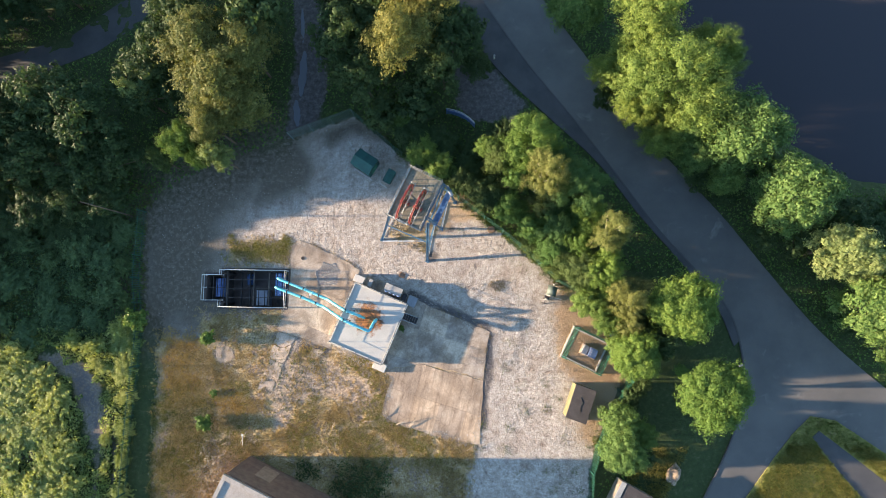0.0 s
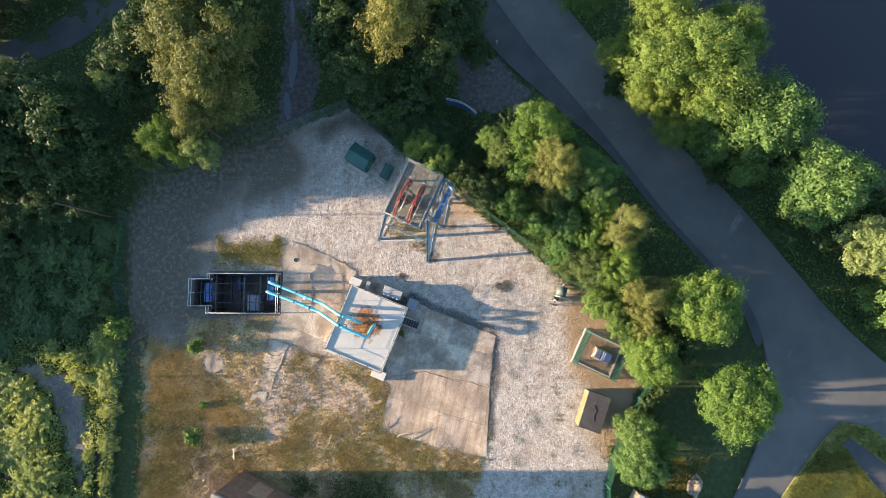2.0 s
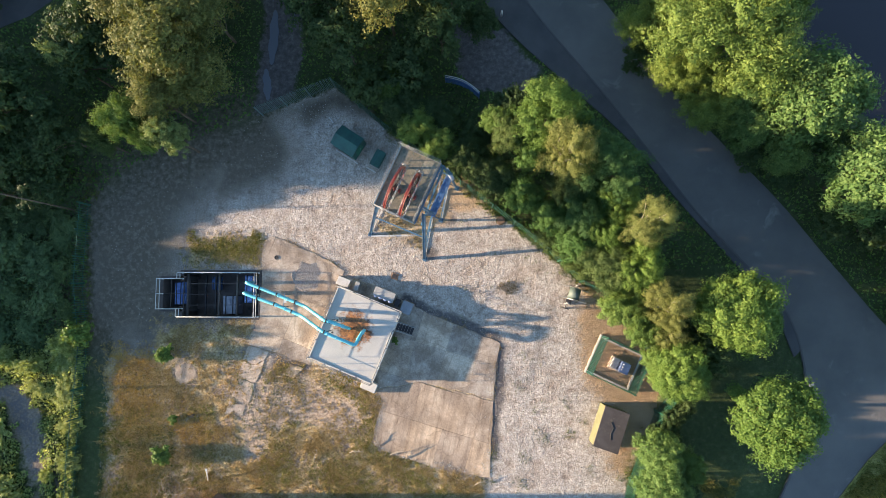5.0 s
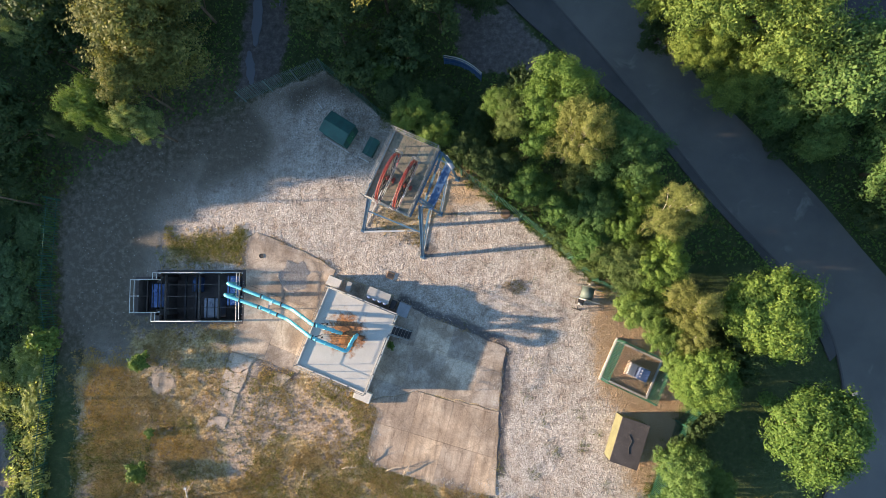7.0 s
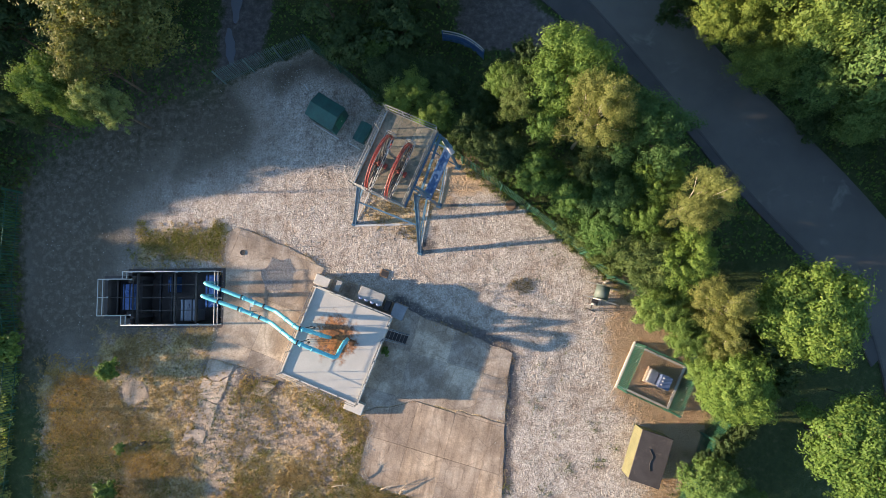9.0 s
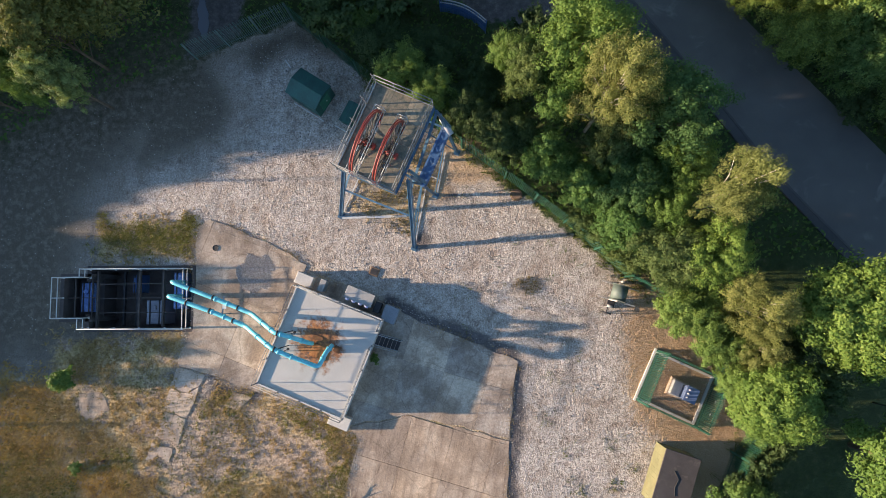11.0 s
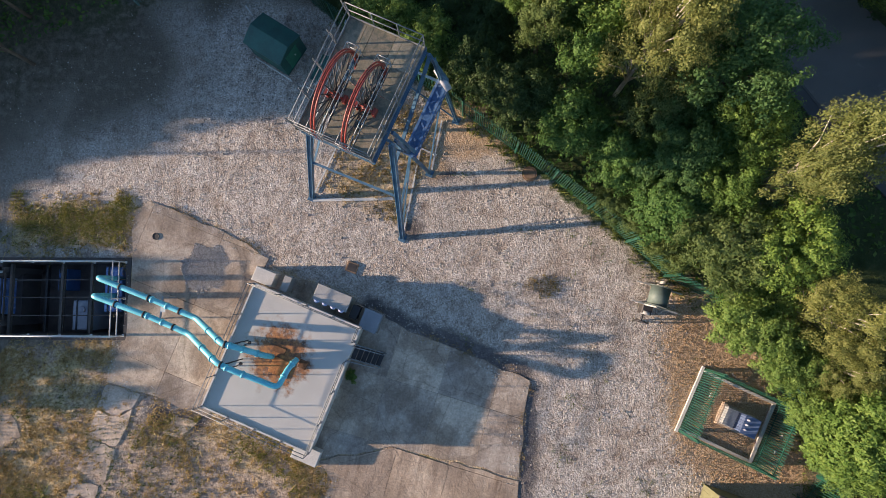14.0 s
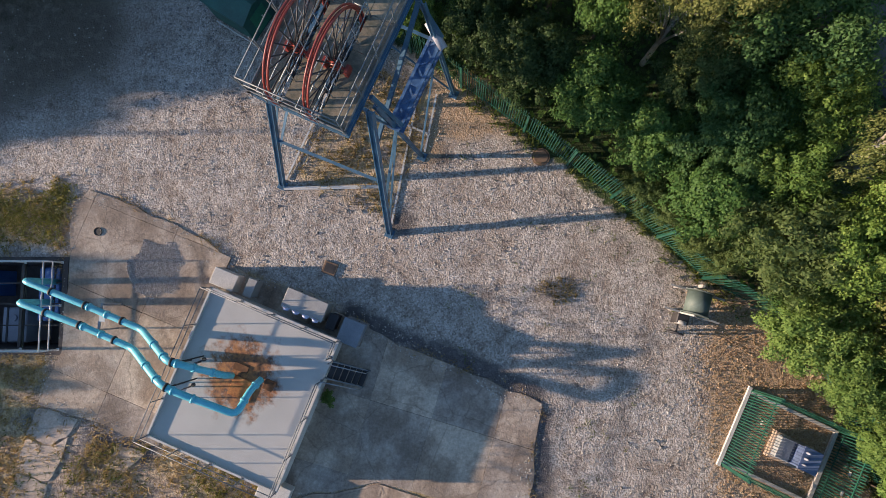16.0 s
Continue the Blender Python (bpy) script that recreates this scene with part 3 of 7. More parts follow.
def ground_material():
    m, nt, p = shader("grass, gravel and earth", 0.95)
    co = nt.nodes.new("ShaderNodeTexCoord").outputs["Object"]
    sep = []
    for key in ("cover", "cover2"):
        a = nt.nodes.new("ShaderNodeAttribute")
        a.attribute_name = key
        s = nt.nodes.new("ShaderNodeSeparateColor")
        nt.links.new(a.outputs["Color"], s.inputs[0])
        sep += [s.outputs[0], s.outputs[1], s.outputs[2]]
    broad = noise_node(nt, 0.35, 6, 0.65, co).outputs["Fac"]
    medium = noise_node(nt, 2.2, 6, 0.7, co).outputs["Fac"]
    fine = noise_node(nt, 14, 4, 0.75, co).outputs["Fac"]

    def edge(w, soft_=0.12):
        s = math_node(nt, "ADD", w, math_node(nt, "MULTIPLY", math_node(nt, "SUBTRACT", medium, 0.5), 1.1))
        return ramp(nt, s, [(0.5 - soft_, (0, 0, 0)), (0.5 + soft_, (1, 1, 1))])

    grass = ramp(nt, medium, [(0.3, (0.022, 0.038, 0.010)), (0.55, (0.041, 0.067, 0.017)), (0.75, (0.076, 0.088, 0.027))])
    vor = noise_node(nt, 16, vec=co, kind="ShaderNodeTexVoronoi")
    vor2 = noise_node(nt, 7, vec=co, kind="ShaderNodeTexVoronoi")
    chips = ramp(nt, vor.outputs["Color"], [(0.1, (0.25, 0.22, 0.192)), (0.45, (0.405, 0.365, 0.333)), (0.9, (0.605, 0.565, 0.522))])
    grav = mix(nt, 0.65, chips, ramp(nt, medium, [(0.33, (0.36, 0.31, 0.27)), (0.43, (0.80, 0.75, 0.71)), (0.52, (1.02, 1.0, 0.98)), (0.66, (1.32, 1.31, 1.3))]), "MULTIPLY")
    grav = mix(nt, ramp(nt, broad, [(0.46, (0, 0, 0)), (0.62, (0.8, 0.8, 0.8))]), grav, mix(nt, 0.45, grav, (0.29, 0.225, 0.175)))
    clod = noise_node(nt, 0.95, 7, 0.72, co).outputs["Fac"]
    grav = mix(nt, 0.8, grav, ramp(nt, clod, [(0.36, (0.62, 0.55, 0.50)), (0.46, (0.92, 0.9, 0.87)), (0.56, (1.04, 1.03, 1.02)), (0.66, (1.14, 1.13, 1.12))]), "MULTIPLY")
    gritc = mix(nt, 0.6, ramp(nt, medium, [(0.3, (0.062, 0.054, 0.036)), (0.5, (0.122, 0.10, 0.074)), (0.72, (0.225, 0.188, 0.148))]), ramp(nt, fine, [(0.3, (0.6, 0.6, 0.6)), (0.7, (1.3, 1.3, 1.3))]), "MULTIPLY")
    tuft = noise_node(nt, 5.5, 6, 0.75, co).outputs["Fac"]
    patch = noise_node(nt, 0.5, 5, 0.62, co).outputs["Fac"]
    straw = ramp(nt, tuft, [(0.34, (0.15, 0.10, 0.048)), (0.46, (0.36, 0.255, 0.13)), (0.58, (0.54, 0.41, 0.23))])
    olive = ramp(nt, tuft, [(0.34, (0.095, 0.074, 0.026)), (0.48, (0.275, 0.205, 0.075)), (0.62, (0.43, 0.325, 0.14))])
    soil = ramp(nt, tuft, [(0.34, (0.10, 0.072, 0.046)), (0.48, (0.29, 0.21, 0.145)), (0.62, (0.46, 0.35, 0.26))])
    dryc = mix(nt, ramp(nt, patch, [(0.49, (0, 0, 0)), (0.58, (1, 1, 1))]), straw, soil)
    dryc = mix(nt, ramp(nt, broad, [(0.53, (0, 0, 0)), (0.64, (0.8, 0.8, 0.8))]), dryc, olive)
    dirtc = ramp(nt, medium, [(0.3, (0.055, 0.05, 0.05)), (0.5, (0.098, 0.088, 0.087)), (0.7, (0.17, 0.153, 0.15))])
    litc = ramp(nt, fine, [(0.32, (0.24, 0.155, 0.09)), (0.52, (0.43, 0.305, 0.195)), (0.7, (0.58, 0.47, 0.36))])
    c = mix(nt, edge(sep[0]), grass, grav)
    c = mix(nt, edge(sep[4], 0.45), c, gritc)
    c = mix(nt, edge(sep[1], 0.16), c, dryc)
    barec = ramp(nt, tuft, [(0.34, (0.16, 0.115, 0.08)), (0.48, (0.32, 0.24, 0.178)), (0.62, (0.46, 0.37, 0.29))])
    c = mix(nt, edge(sep[5], 0.2), c, barec)
    c = mix(nt, edge(sep[2], 0.15), c, dirtc)
    c = mix(nt, edge(sep[3], 0.16), c, litc)
    nt.links.new(c, p.inputs["Base Color"])
    h = math_node(nt, "ADD", math_node(nt, "MULTIPLY", vor.outputs["Distance"], -0.5), math_node(nt, "ADD", math_node(nt, "MULTIPLY", fine, 0.6), math_node(nt, "MULTIPLY", medium, 2.0)))
    h = math_node(nt, "ADD", h, math_node(nt, "MULTIPLY", clod, 1.6))
    bump(nt, p, h, 0.9, 0.06)
    return m


me.materials.append(ground_material())
structure(new("ground", me), "gravel yard with dry grass, earth and lawn around it", "ground")


def sheet(name, ring, z, thick, mat, label, category):
    """A flat sheet of an outline, with a real edge."""
    bm = bmesh.new()
    top = [bm.verts.new((x, y, z)) for x, y in ring]
    f = bm.faces.new(top)
    if f.normal.z < 0:
        f.normal_flip()
    bm.normal_update()
    low = bmesh.ops.extrude_face_region(bm, geom=[f])
    bmesh.ops.translate(bm, vec=(0, 0, -thick), verts=[g for g in low["geom"] if isinstance(g, bmesh.types.BMVert)])
    bmesh.ops.recalc_face_normals(bm, faces=bm.faces)
    bmesh.ops.triangulate(bm, faces=[q for q in bm.faces if len(q.verts) > 4])
    me = bpy.data.meshes.new(name)
    bm.to_mesh(me)
    bm.free()
    me.materials.append(mat)
    return structure(new(name, me), label, category)


sheet("water", WATER_EDGE + [(400, 60), (400, 400), (40, 400)], -0.75, 0.3, WATER, "dark still lake water", "lake")
sheet("road", ROAD, 0.0, 0.2, ASPHALT, "worn grey asphalt road", "road")
sheet("pavement", [(x - 0.0, y) for x, y in PATH_LEFT] + [p for p in ROAD_LEFT[::-1] if p[1] > -8.0], 0.06, 0.2, ASPHALT_DARK, "dark asphalt footpath beside the road", "footpath")


# dark sheet over the track: much of the wood's shade is in its colour
sheet("path", NW_TRACK, 0.03, 0.15, ASPHALT_DARK, "smooth wood road, its shade partly put into the dark colour", "path")


def kerb_line(name, line, width, top):
    """Kerb stones set end to end along a line."""
    root = structure(new(name), "grey concrete kerb", "kerb")
    pts = [Vector((x, y, 0)) for x, y in line]
    shared = Form().box(-0.46, 0.46, -width / 2, width / 2, -0.15, top, 0.02).mesh("kerb_stone", KERB)
    left = 0.0
    for a, b in zip(pts, pts[1:]):
        d = b - a
        s = left
        while s < d.length:
            p = a + d * (s / d.length)
            if -26 < p.y < 32 and -5 < p.x < 56:
                k = new("kerb_stone", shared)
                k.parent = root
                k.matrix_basis = pose(p.x, p.y, 0, 0, 0, math.degrees(math.atan2(d.y, d.x)))
            s += 0.93
        left = s - d.length
    return root


kerb_line("kerb_1", ROAD_LEFT, 0.14, 0.09)
TURF = surf("lit turf", (0.16, 0.17, 0.04), (0.30, 0.28, 0.09), 1.2, 0.95, 0, 9, 0.8, 0.05, (0.20, 0.16, 0.07), 0.60)
sheet("verge", ISLAND, 0.07, 0.25, TURF, "grass island between the two roads", "verge")
ISLE_PATH = smooth_line([(38.9, -16.6), (41.5, -18.6), (46.5, -22.6), (56, -31)], 4) + smooth_line([(52, -34), (43.6, -24.0), (40.4, -20.2), (38.2, -17.2)], 4)
sheet("path", ISLE_PATH, 0.085, 0.05, ASPHALT_DARK, "dark narrow path across the grass island", "path")


# ---- the shaft cap: a low concrete block with a railed roof ----
CAP = pose(-5.75, -6.4, 0, 0, 0, -22.4)
CW, CD, CH = 2.9, 3.25, 1.3


def railing(parent, line, z, gap_after=(), height=1.1, spacing=1.45, r=0.02, mat=GALV, kick=0.0):
    """Posts, a top rail and a knee rail along a line of (x, y)."""
    for i, (a, b) in enumerate(zip(line, line[1:])):
        if i in gap_after:
            continue
        a, b = Vector((*a, z)), Vector((*b, z))
        n = max(1, round((b - a).length / spacing))
        for k in range(n + 1):
            if k == n and i + 1 < len(line) - 1 and (i + 1) not in gap_after:
                continue
            p = a + (b - a) * k / n
            Form().tube([p, p + Vector((0, 0, height))], r, 6).box(p.x - 0.06, p.x + 0.06, p.y - 0.06, p.y + 0.06, z, z + 0.012).part("post", mat, parent)
        for h in (height, height * 0.52):
            Form().tube([a + Vector((0, 0, h)), b + Vector((0, 0, h))], r * 0.95, 6).part("rail", mat, parent)


cap = thing("shaft_cap", CAP, "low concrete shaft cap with a pale flat railed roof", "shaft cap")
Form().box(-CW + 0.08, CW - 0.08, -CD + 0.08, CD - 0.08, 0, CH - 0.12).part("wall", CONCRETE_PALE, cap)


def roof_material():
    """Pale painted slab with an orange rust bloom round the pipe ends."""
    m = ROOF_CAP.copy()
    m.name = "painted roof slab with rust bloom"
    nt = m.node_tree
    p = nt.nodes["Principled BSDF"]
    old = p.inputs["Base Color"].links[0].from_socket
    co = nt.nodes.new("ShaderNodeTexCoord").outputs["Object"]
    mp = nt.nodes.new("ShaderNodeMapping")
    mp.inputs["Location"].default_value = (0.25, -0.35, -CH)
    nt.links.new(co, mp.inputs["Vector"])
    ln = nt.nodes.new("ShaderNodeVectorMath")
    ln.operation = "LENGTH"
    nt.links.new(mp.outputs[0], ln.inputs[0])
    wob_ = noise_node(nt, 1.8, 6, 0.7, co).outputs["Fac"]
    d = math_node(nt, "ADD", ln.outputs["Value"], math_node(nt, "MULTIPLY", math_node(nt, "SUBTRACT", wob_, 0.5), -3.2))
    f = ramp(nt, math_node(nt, "MULTIPLY", d, 0.45), [(0.25, (0.98, 0.98, 0.98)), (0.52, (0.92, 0.92, 0.92)), (0.64, (0.45, 0.45, 0.45)), (0.82, (0, 0, 0))])
    n2 = noise_node(nt, 5, 5, 0.7, co).outputs["Fac"]
    rust = ramp(nt, n2, [(0.38, (0.07, 0.03, 0.014)), (0.5, (0.24, 0.085, 0.022)), (0.64, (0.42, 0.165, 0.04))])
    nt.links.new(mix(nt, f, old, rust), p.inputs["Base Color"])
    return m


ROOF_RUST = roof_material()
Form().box(-CW, CW, -CD, CD, CH - 0.14, CH, 0.015).part("roof", ROOF_RUST, cap, "pale grey roof slab with orange rust bloom")
UP = 0.13
for x0, x1, y0, y1 in ((-CW, -CW + 0.08, -CD, CD), (CW - 0.08, CW, -CD, 1.55), (CW - 0.08, CW, 2.45, CD), (-CW + 0.083, CW - 0.083, -CD, -CD + 0.08), (-CW + 0.083, CW - 0.083, CD - 0.08, CD)):
    Form().box(x0, x1, y0, y1, CH + 0.002, CH + UP, 0.01).part("upstand", CONCRETE_PALE, cap)
e = 0.04
railing(cap, [(CW - e, 1.5), (CW - e, -CD + e), (-CW + e, -CD + e), (-CW + e, CD - e), (CW - e, CD - e), (CW - e, 2.5)], CH + UP, height=0.92, mat=DULL_GALV)
Form().box(-0.55, 0.45, -0.45, 0.35, CH + 0.002, CH + 0.045, 0.01).part("hatch", RUST, cap, "rusted steel hatch plate")
Form().box(-0.75, -0.1, 0.55, 0.85, CH + 0.002, CH + 0.04, 0.008).part("cover_plate", RUST_DARK, cap)
Form().box(0.75, 1.15, 0.35, 0.72, CH + 0.002, CH + 0.28, 0.02).part("valve_box", RUST_DARK, cap)
# corner piers
for x0, x1, y0, y1, h in ((-3.35, -2.25, 3.27, 4.0, 0.75), (1.95, 3.3, -4.05, -3.27, 0.55)):
    Form().box(x0, x1, y0, y1, 0, h, 0.02).part("pier", CONCRETE_PALE, cap)

# steel steps up to the roof
steps = thing("access_steps", CAP @ pose(CW, 2.0, 0), "dull grey open steel steps beside the shaft cap", "steps")
for s in (-0.36, 0.36):
    Form().bar((1.45, s, 0.03), (0.02, s, CH - 0.02), 0.05, 0.16, (0, 0, 1)).part("stringer", DULL_GALV, steps)
    Form().tube([(1.45, s, 0.0), (1.45, s, 0.95), (0.05, s, CH + 0.95), (0.05, s, CH)], 0.02, 6).part("handrail", GALV, steps)
for k in range(6):
    x, z = 1.32 - k * 0.235, 0.19 + k * 0.19
    Form().box(x - 0.11, x + 0.11, -0.335, 0.335, z - 0.03, z).part("tread", DARK_STEEL, steps)


# cabinets by the shaft cap
FAN = surf("blue white enamel", (0.42, 0.46, 0.68), (0.60, 0.63, 0.80), 4, 0.4)


def cabinet(m, w, d, h, mat, label, lights=0, doors=2):
    c = thing("electric_cabinet", m, label, "cabinet", "cabinets by the shaft cap")
    Form().box(-w / 2, w / 2, -d / 2, d / 2, 0.06, h, 0.015).part("body", mat, c)
    Form().box(-w / 2 - 0.04, w / 2 + 0.04, -d / 2 - 0.04, d / 2 + 0.04, h + 0.002, h + 0.04, 0.012).part("lid", mat, c)
    Form().box(-w / 2 - 0.06, w / 2 + 0.06, -d / 2 - 0.06, d / 2 + 0.06, 0, 0.058).part("plinth", CONCRETE, c)
    for k in range(doors):
        x = -w / 2 + (k + 0.5) * w / doors
        dr = Form().box(x - w / doors / 2 + 0.02, x + w / doors / 2 - 0.02, d / 2 + 0.001, d / 2 + 0.022, 0.1, h - 0.05).part("door", mat, c)
        Form().box(x + 0.1, x + 0.13, d / 2 + 0.022, d / 2 + 0.05, h * 0.5, h * 0.5 + 0.12).part("handle", DARK_STEEL, dr)
    for k in range(lights):
        x = -w / 2 + 0.22 + k * (w - 0.44) / (lights - 1)
        Form().tube([(x, -d / 2 + 0.02, h + 0.05), (x, -d / 2 - 0.10, h + 0.02)], [0.16, 0.12], 12).part("fan_cowl", FAN, c, "blue white fan cowl")
    return c


cabinet(CAP @ pose(0.95, 4.0, 0), 1.75, 0.75, 1.15, GREY_BOX, "long grey metal cabinet with white fan cowls", 4, 3)
cabinet(CAP @ pose(3.1, 3.65, 0), 0.85, 0.95, 0.85, surf("blue grey sheet", (0.20, 0.22, 0.25), (0.26, 0.28, 0.31), 1.5, 0.5), "squat blue grey metal cabinet", 0, 1)
cabinet(CAP @ pose(-1.55, 3.75, 0), 0.3, 0.7, 0.9, GREY_BOX, "narrow grey metal cabinet", 0, 1)
cabinet(CAP @ pose(2.2, 3.75, 0), 0.32, 0.6, 0.8, DARK_STEEL, "narrow dark metal cabinet", 0, 1)


# ---- turquoise pipes from the pit to the shaft cap ----
def pipe_run(pts, label, collars, r=0.14):
    root = thing("pipeline", pose(*pts[0]), label, "pipe", "pipes between pit and shaft cap")
    base = Vector(pts[0])
    line = []
    P = [Vector(p) for p in pts]
    for i, p in enumerate(P):
        if 0 < i < len(P) - 1:
            a, b = (P[i - 1] - p), (P[i + 1] - p)
            k = min(0.28, a.length * 0.4, b.length * 0.4)
            a, b = p + a.normalized() * k, p + b.normalized() * k
            line += [a.lerp(p, t).lerp(p.lerp(b, t), t) for t in (0, 0.25, 0.5, 0.75, 1)]
        else:
            line.append(p)
    Form().tube([p - base for p in line], r, 12).part("pipe", CYAN, root)
    for seg, t, dark in collars:
        a, b = P[seg], P[seg + 1]
        p, d = a.lerp(b, t) - base, (b - a).normalized()
        Form().tube([p - d * 0.045, p + d * 0.045], r + 0.035, 12).part("flange", BLACK if dark else CYAN, root, "black rubber coupling" if dark else "bolted flange")
    return root, P


A = [(-15.15, -2.0, -2.2), (-15.15, -2.0, 1.4), (-12.25, -3.12, 1.4), (-10.05, -4.03, 1.35), (-7.95, -5.12, 3.15), (-7.45, -5.25, 3.1), (-6.35, -5.8, 1.95), (-6.2, -5.9, 1.4)]
B = [(-15.35, -2.9, -2.2), (-15.35, -2.9, 1.4), (-12.45, -3.92, 1.4), (-10.4, -4.8, 1.35), (-8.15, -5.98, 3.2), (-7.5, -6.3, 3.15), (-5.5, -7.2, 2.57), (-5.2, -6.4, 2.1), (-4.92, -6.0, 1.6)]
pipe_run(A, "turquoise pipe with black couplings, pit to roof", [(1, 0.42, 1), (1, 0.93, 1), (1, 0.99, 0), (2, 0.33, 0), (2, 0.62, 1), (3, 0.5, 0), (3, 0.86, 0), (4, 0.3, 1), (4, 0.7, 0), (5, 0.3, 0), (5, 0.75, 0)])
pipe_run(B, "turquoise pipe with black couplings and an elbow", [(1, 0.42, 1), (1, 0.93, 1), (1, 0.99, 0), (2, 0.35, 0), (2, 0.62, 1), (3, 0.5, 0), (3, 0.86, 0), (4, 0.3, 1), (4, 0.7, 0), (5, 0.25, 0), (6, 0.6, 0), (7, 0.5, 0)])
for x, y, h, dx, dy in ((-7.7, -5.2, 3.0, 0.25, 0.08), (-7.95, -6.1, 3.05, 0.25, 0.08)):
    sp = thing("pipe_stand", pose(x, y, CH + 0.004), "slim steel stand under the raised pipe", "support", "pipe stands on the roof")
    for q in (-1, 1):
        Form().bar((q * dx, q * dy, 0), (q * dx * 0.4, q * dy * 0.4, h - CH - 0.12), 0.05).part("leg", DARK_STEEL, sp)
    Form().bar((-dx * 0.8, -dy * 0.8, h - CH - 0.1), (dx * 0.8, dy * 0.8, h - CH - 0.1), 0.06).part("saddle", DARK_STEEL, sp)
prop = thing("pipe_support", pose(-11.75, -3.55, 0), "small grey steel pipe trestle on the slab", "support")
Form().bar((-0.05, 0.6, 1.3), (-0.15, -0.55, 1.3), 0.08, 0.06).part("crossbar", GALV, prop)
for y, x in ((0.55, -0.04), (-0.5, -0.14)):
    Form().bar((x, y, 0), (x, y, 1.28), 0.07).part("leg", GALV, prop)
Form().box(-0.12, 0.12, -0.18, 0.22, 1.332, 1.35).part("plate", WHITE_RAIL, prop)
for p, a in (((-7.55, -5.35, CH + UP), 20), ((-7.95, -6.35, CH + UP), 20)):
    v = thing("valve_handle", pose(*p, 0, 0, a), "black lever valve beside the pipe", "valve", "lever valves on the roof")
    Form().tube([(0, 0, -UP), (0, 0, 0.42)], 0.03, 8).part("stem", DARK_STEEL, v)
    Form().bar((-0.3, -0.02, 0.42), (0.42, 0.02, 0.42), 0.03).part("lever", DARK_STEEL, v)
    Form().tube([(0.42, 0.02, 0.38), (0.42, 0.02, 0.46)], 0.08, 10).part("knob", BLACK, v)


# ---- the sunken pump pit ----
pit = structure(new("pit_wall"), "sunken concrete pump chamber with near-black walls", "pit")
DEPTH = 2.8
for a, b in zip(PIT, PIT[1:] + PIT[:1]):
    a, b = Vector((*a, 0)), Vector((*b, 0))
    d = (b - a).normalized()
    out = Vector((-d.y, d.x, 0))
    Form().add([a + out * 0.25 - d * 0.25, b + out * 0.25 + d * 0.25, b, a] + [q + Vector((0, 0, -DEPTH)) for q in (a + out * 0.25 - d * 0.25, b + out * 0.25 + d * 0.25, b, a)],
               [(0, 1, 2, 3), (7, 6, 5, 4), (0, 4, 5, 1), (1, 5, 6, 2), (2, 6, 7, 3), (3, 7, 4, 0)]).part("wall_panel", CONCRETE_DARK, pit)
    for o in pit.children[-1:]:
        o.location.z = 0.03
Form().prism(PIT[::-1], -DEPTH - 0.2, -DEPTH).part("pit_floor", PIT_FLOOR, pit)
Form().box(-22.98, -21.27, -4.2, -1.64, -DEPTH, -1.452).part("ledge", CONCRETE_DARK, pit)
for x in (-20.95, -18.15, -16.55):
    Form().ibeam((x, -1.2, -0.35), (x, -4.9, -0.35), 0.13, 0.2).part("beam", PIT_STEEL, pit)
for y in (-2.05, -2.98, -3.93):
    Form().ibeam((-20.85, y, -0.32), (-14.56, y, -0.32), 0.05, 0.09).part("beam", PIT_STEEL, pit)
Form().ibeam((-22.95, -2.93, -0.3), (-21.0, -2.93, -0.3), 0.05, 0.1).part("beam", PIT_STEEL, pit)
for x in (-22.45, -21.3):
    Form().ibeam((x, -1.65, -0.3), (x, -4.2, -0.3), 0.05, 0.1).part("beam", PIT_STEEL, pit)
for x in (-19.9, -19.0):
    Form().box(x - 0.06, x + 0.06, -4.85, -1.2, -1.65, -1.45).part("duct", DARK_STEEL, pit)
rail = thing("pit_railing", pose(0, 0, 0.06), "white tubular guard railing round the pump pit", "railing")
railing(rail, PIT + PIT[:1], 0.0, (), 1.1, 1.7, 0.032, WHITE_RAIL)


def tank(m, r, h, mat, label, hoops=2):
    t = thing("water_tank", m, label, "tank", "tanks in the pit")
    prof = [(r * 0.96, 0), (r, 0.06), (r, h - 0.1), (r * 0.9, h), (r * 0.3, h + 0.05)]
    Form().tube([(0, 0, z) for _, z in prof], [q for q, _ in prof], 24).part("body", mat, t)
    for k in range(hoops):
        z = h * (k + 1) / (hoops + 1)
        Form().tube([(0, 0, z - 0.03), (0, 0, z + 0.03)], r + 0.015, 24).part("hoop", DARK_STEEL, t)
    Form().tube([(0, 0, h + 0.04), (0, 0, h + 0.16)], r * 0.22, 12).part("cap", DARK_STEEL, t)
    return t


def box_tank(m, w, d, h, mat, label):
    t = thing("water_tank", m, label, "tank", "tanks in the pit")
    Form().box(-w / 2, w / 2, -d / 2, d / 2, 0, h, 0.05).part("body", mat, t)
    for k in (-1, 1):
        Form().box(k * w * 0.28 - 0.04, k * w * 0.28 + 0.04, -d / 2 - 0.02, d / 2 + 0.02, 0.02, h + 0.03).part("strap", DARK_STEEL, t)
    Form().tube([(0, d * 0.2, h + 0.002), (0, d * 0.2, h + 0.1)], 0.16, 12).part("lid", mat, t)
    return t


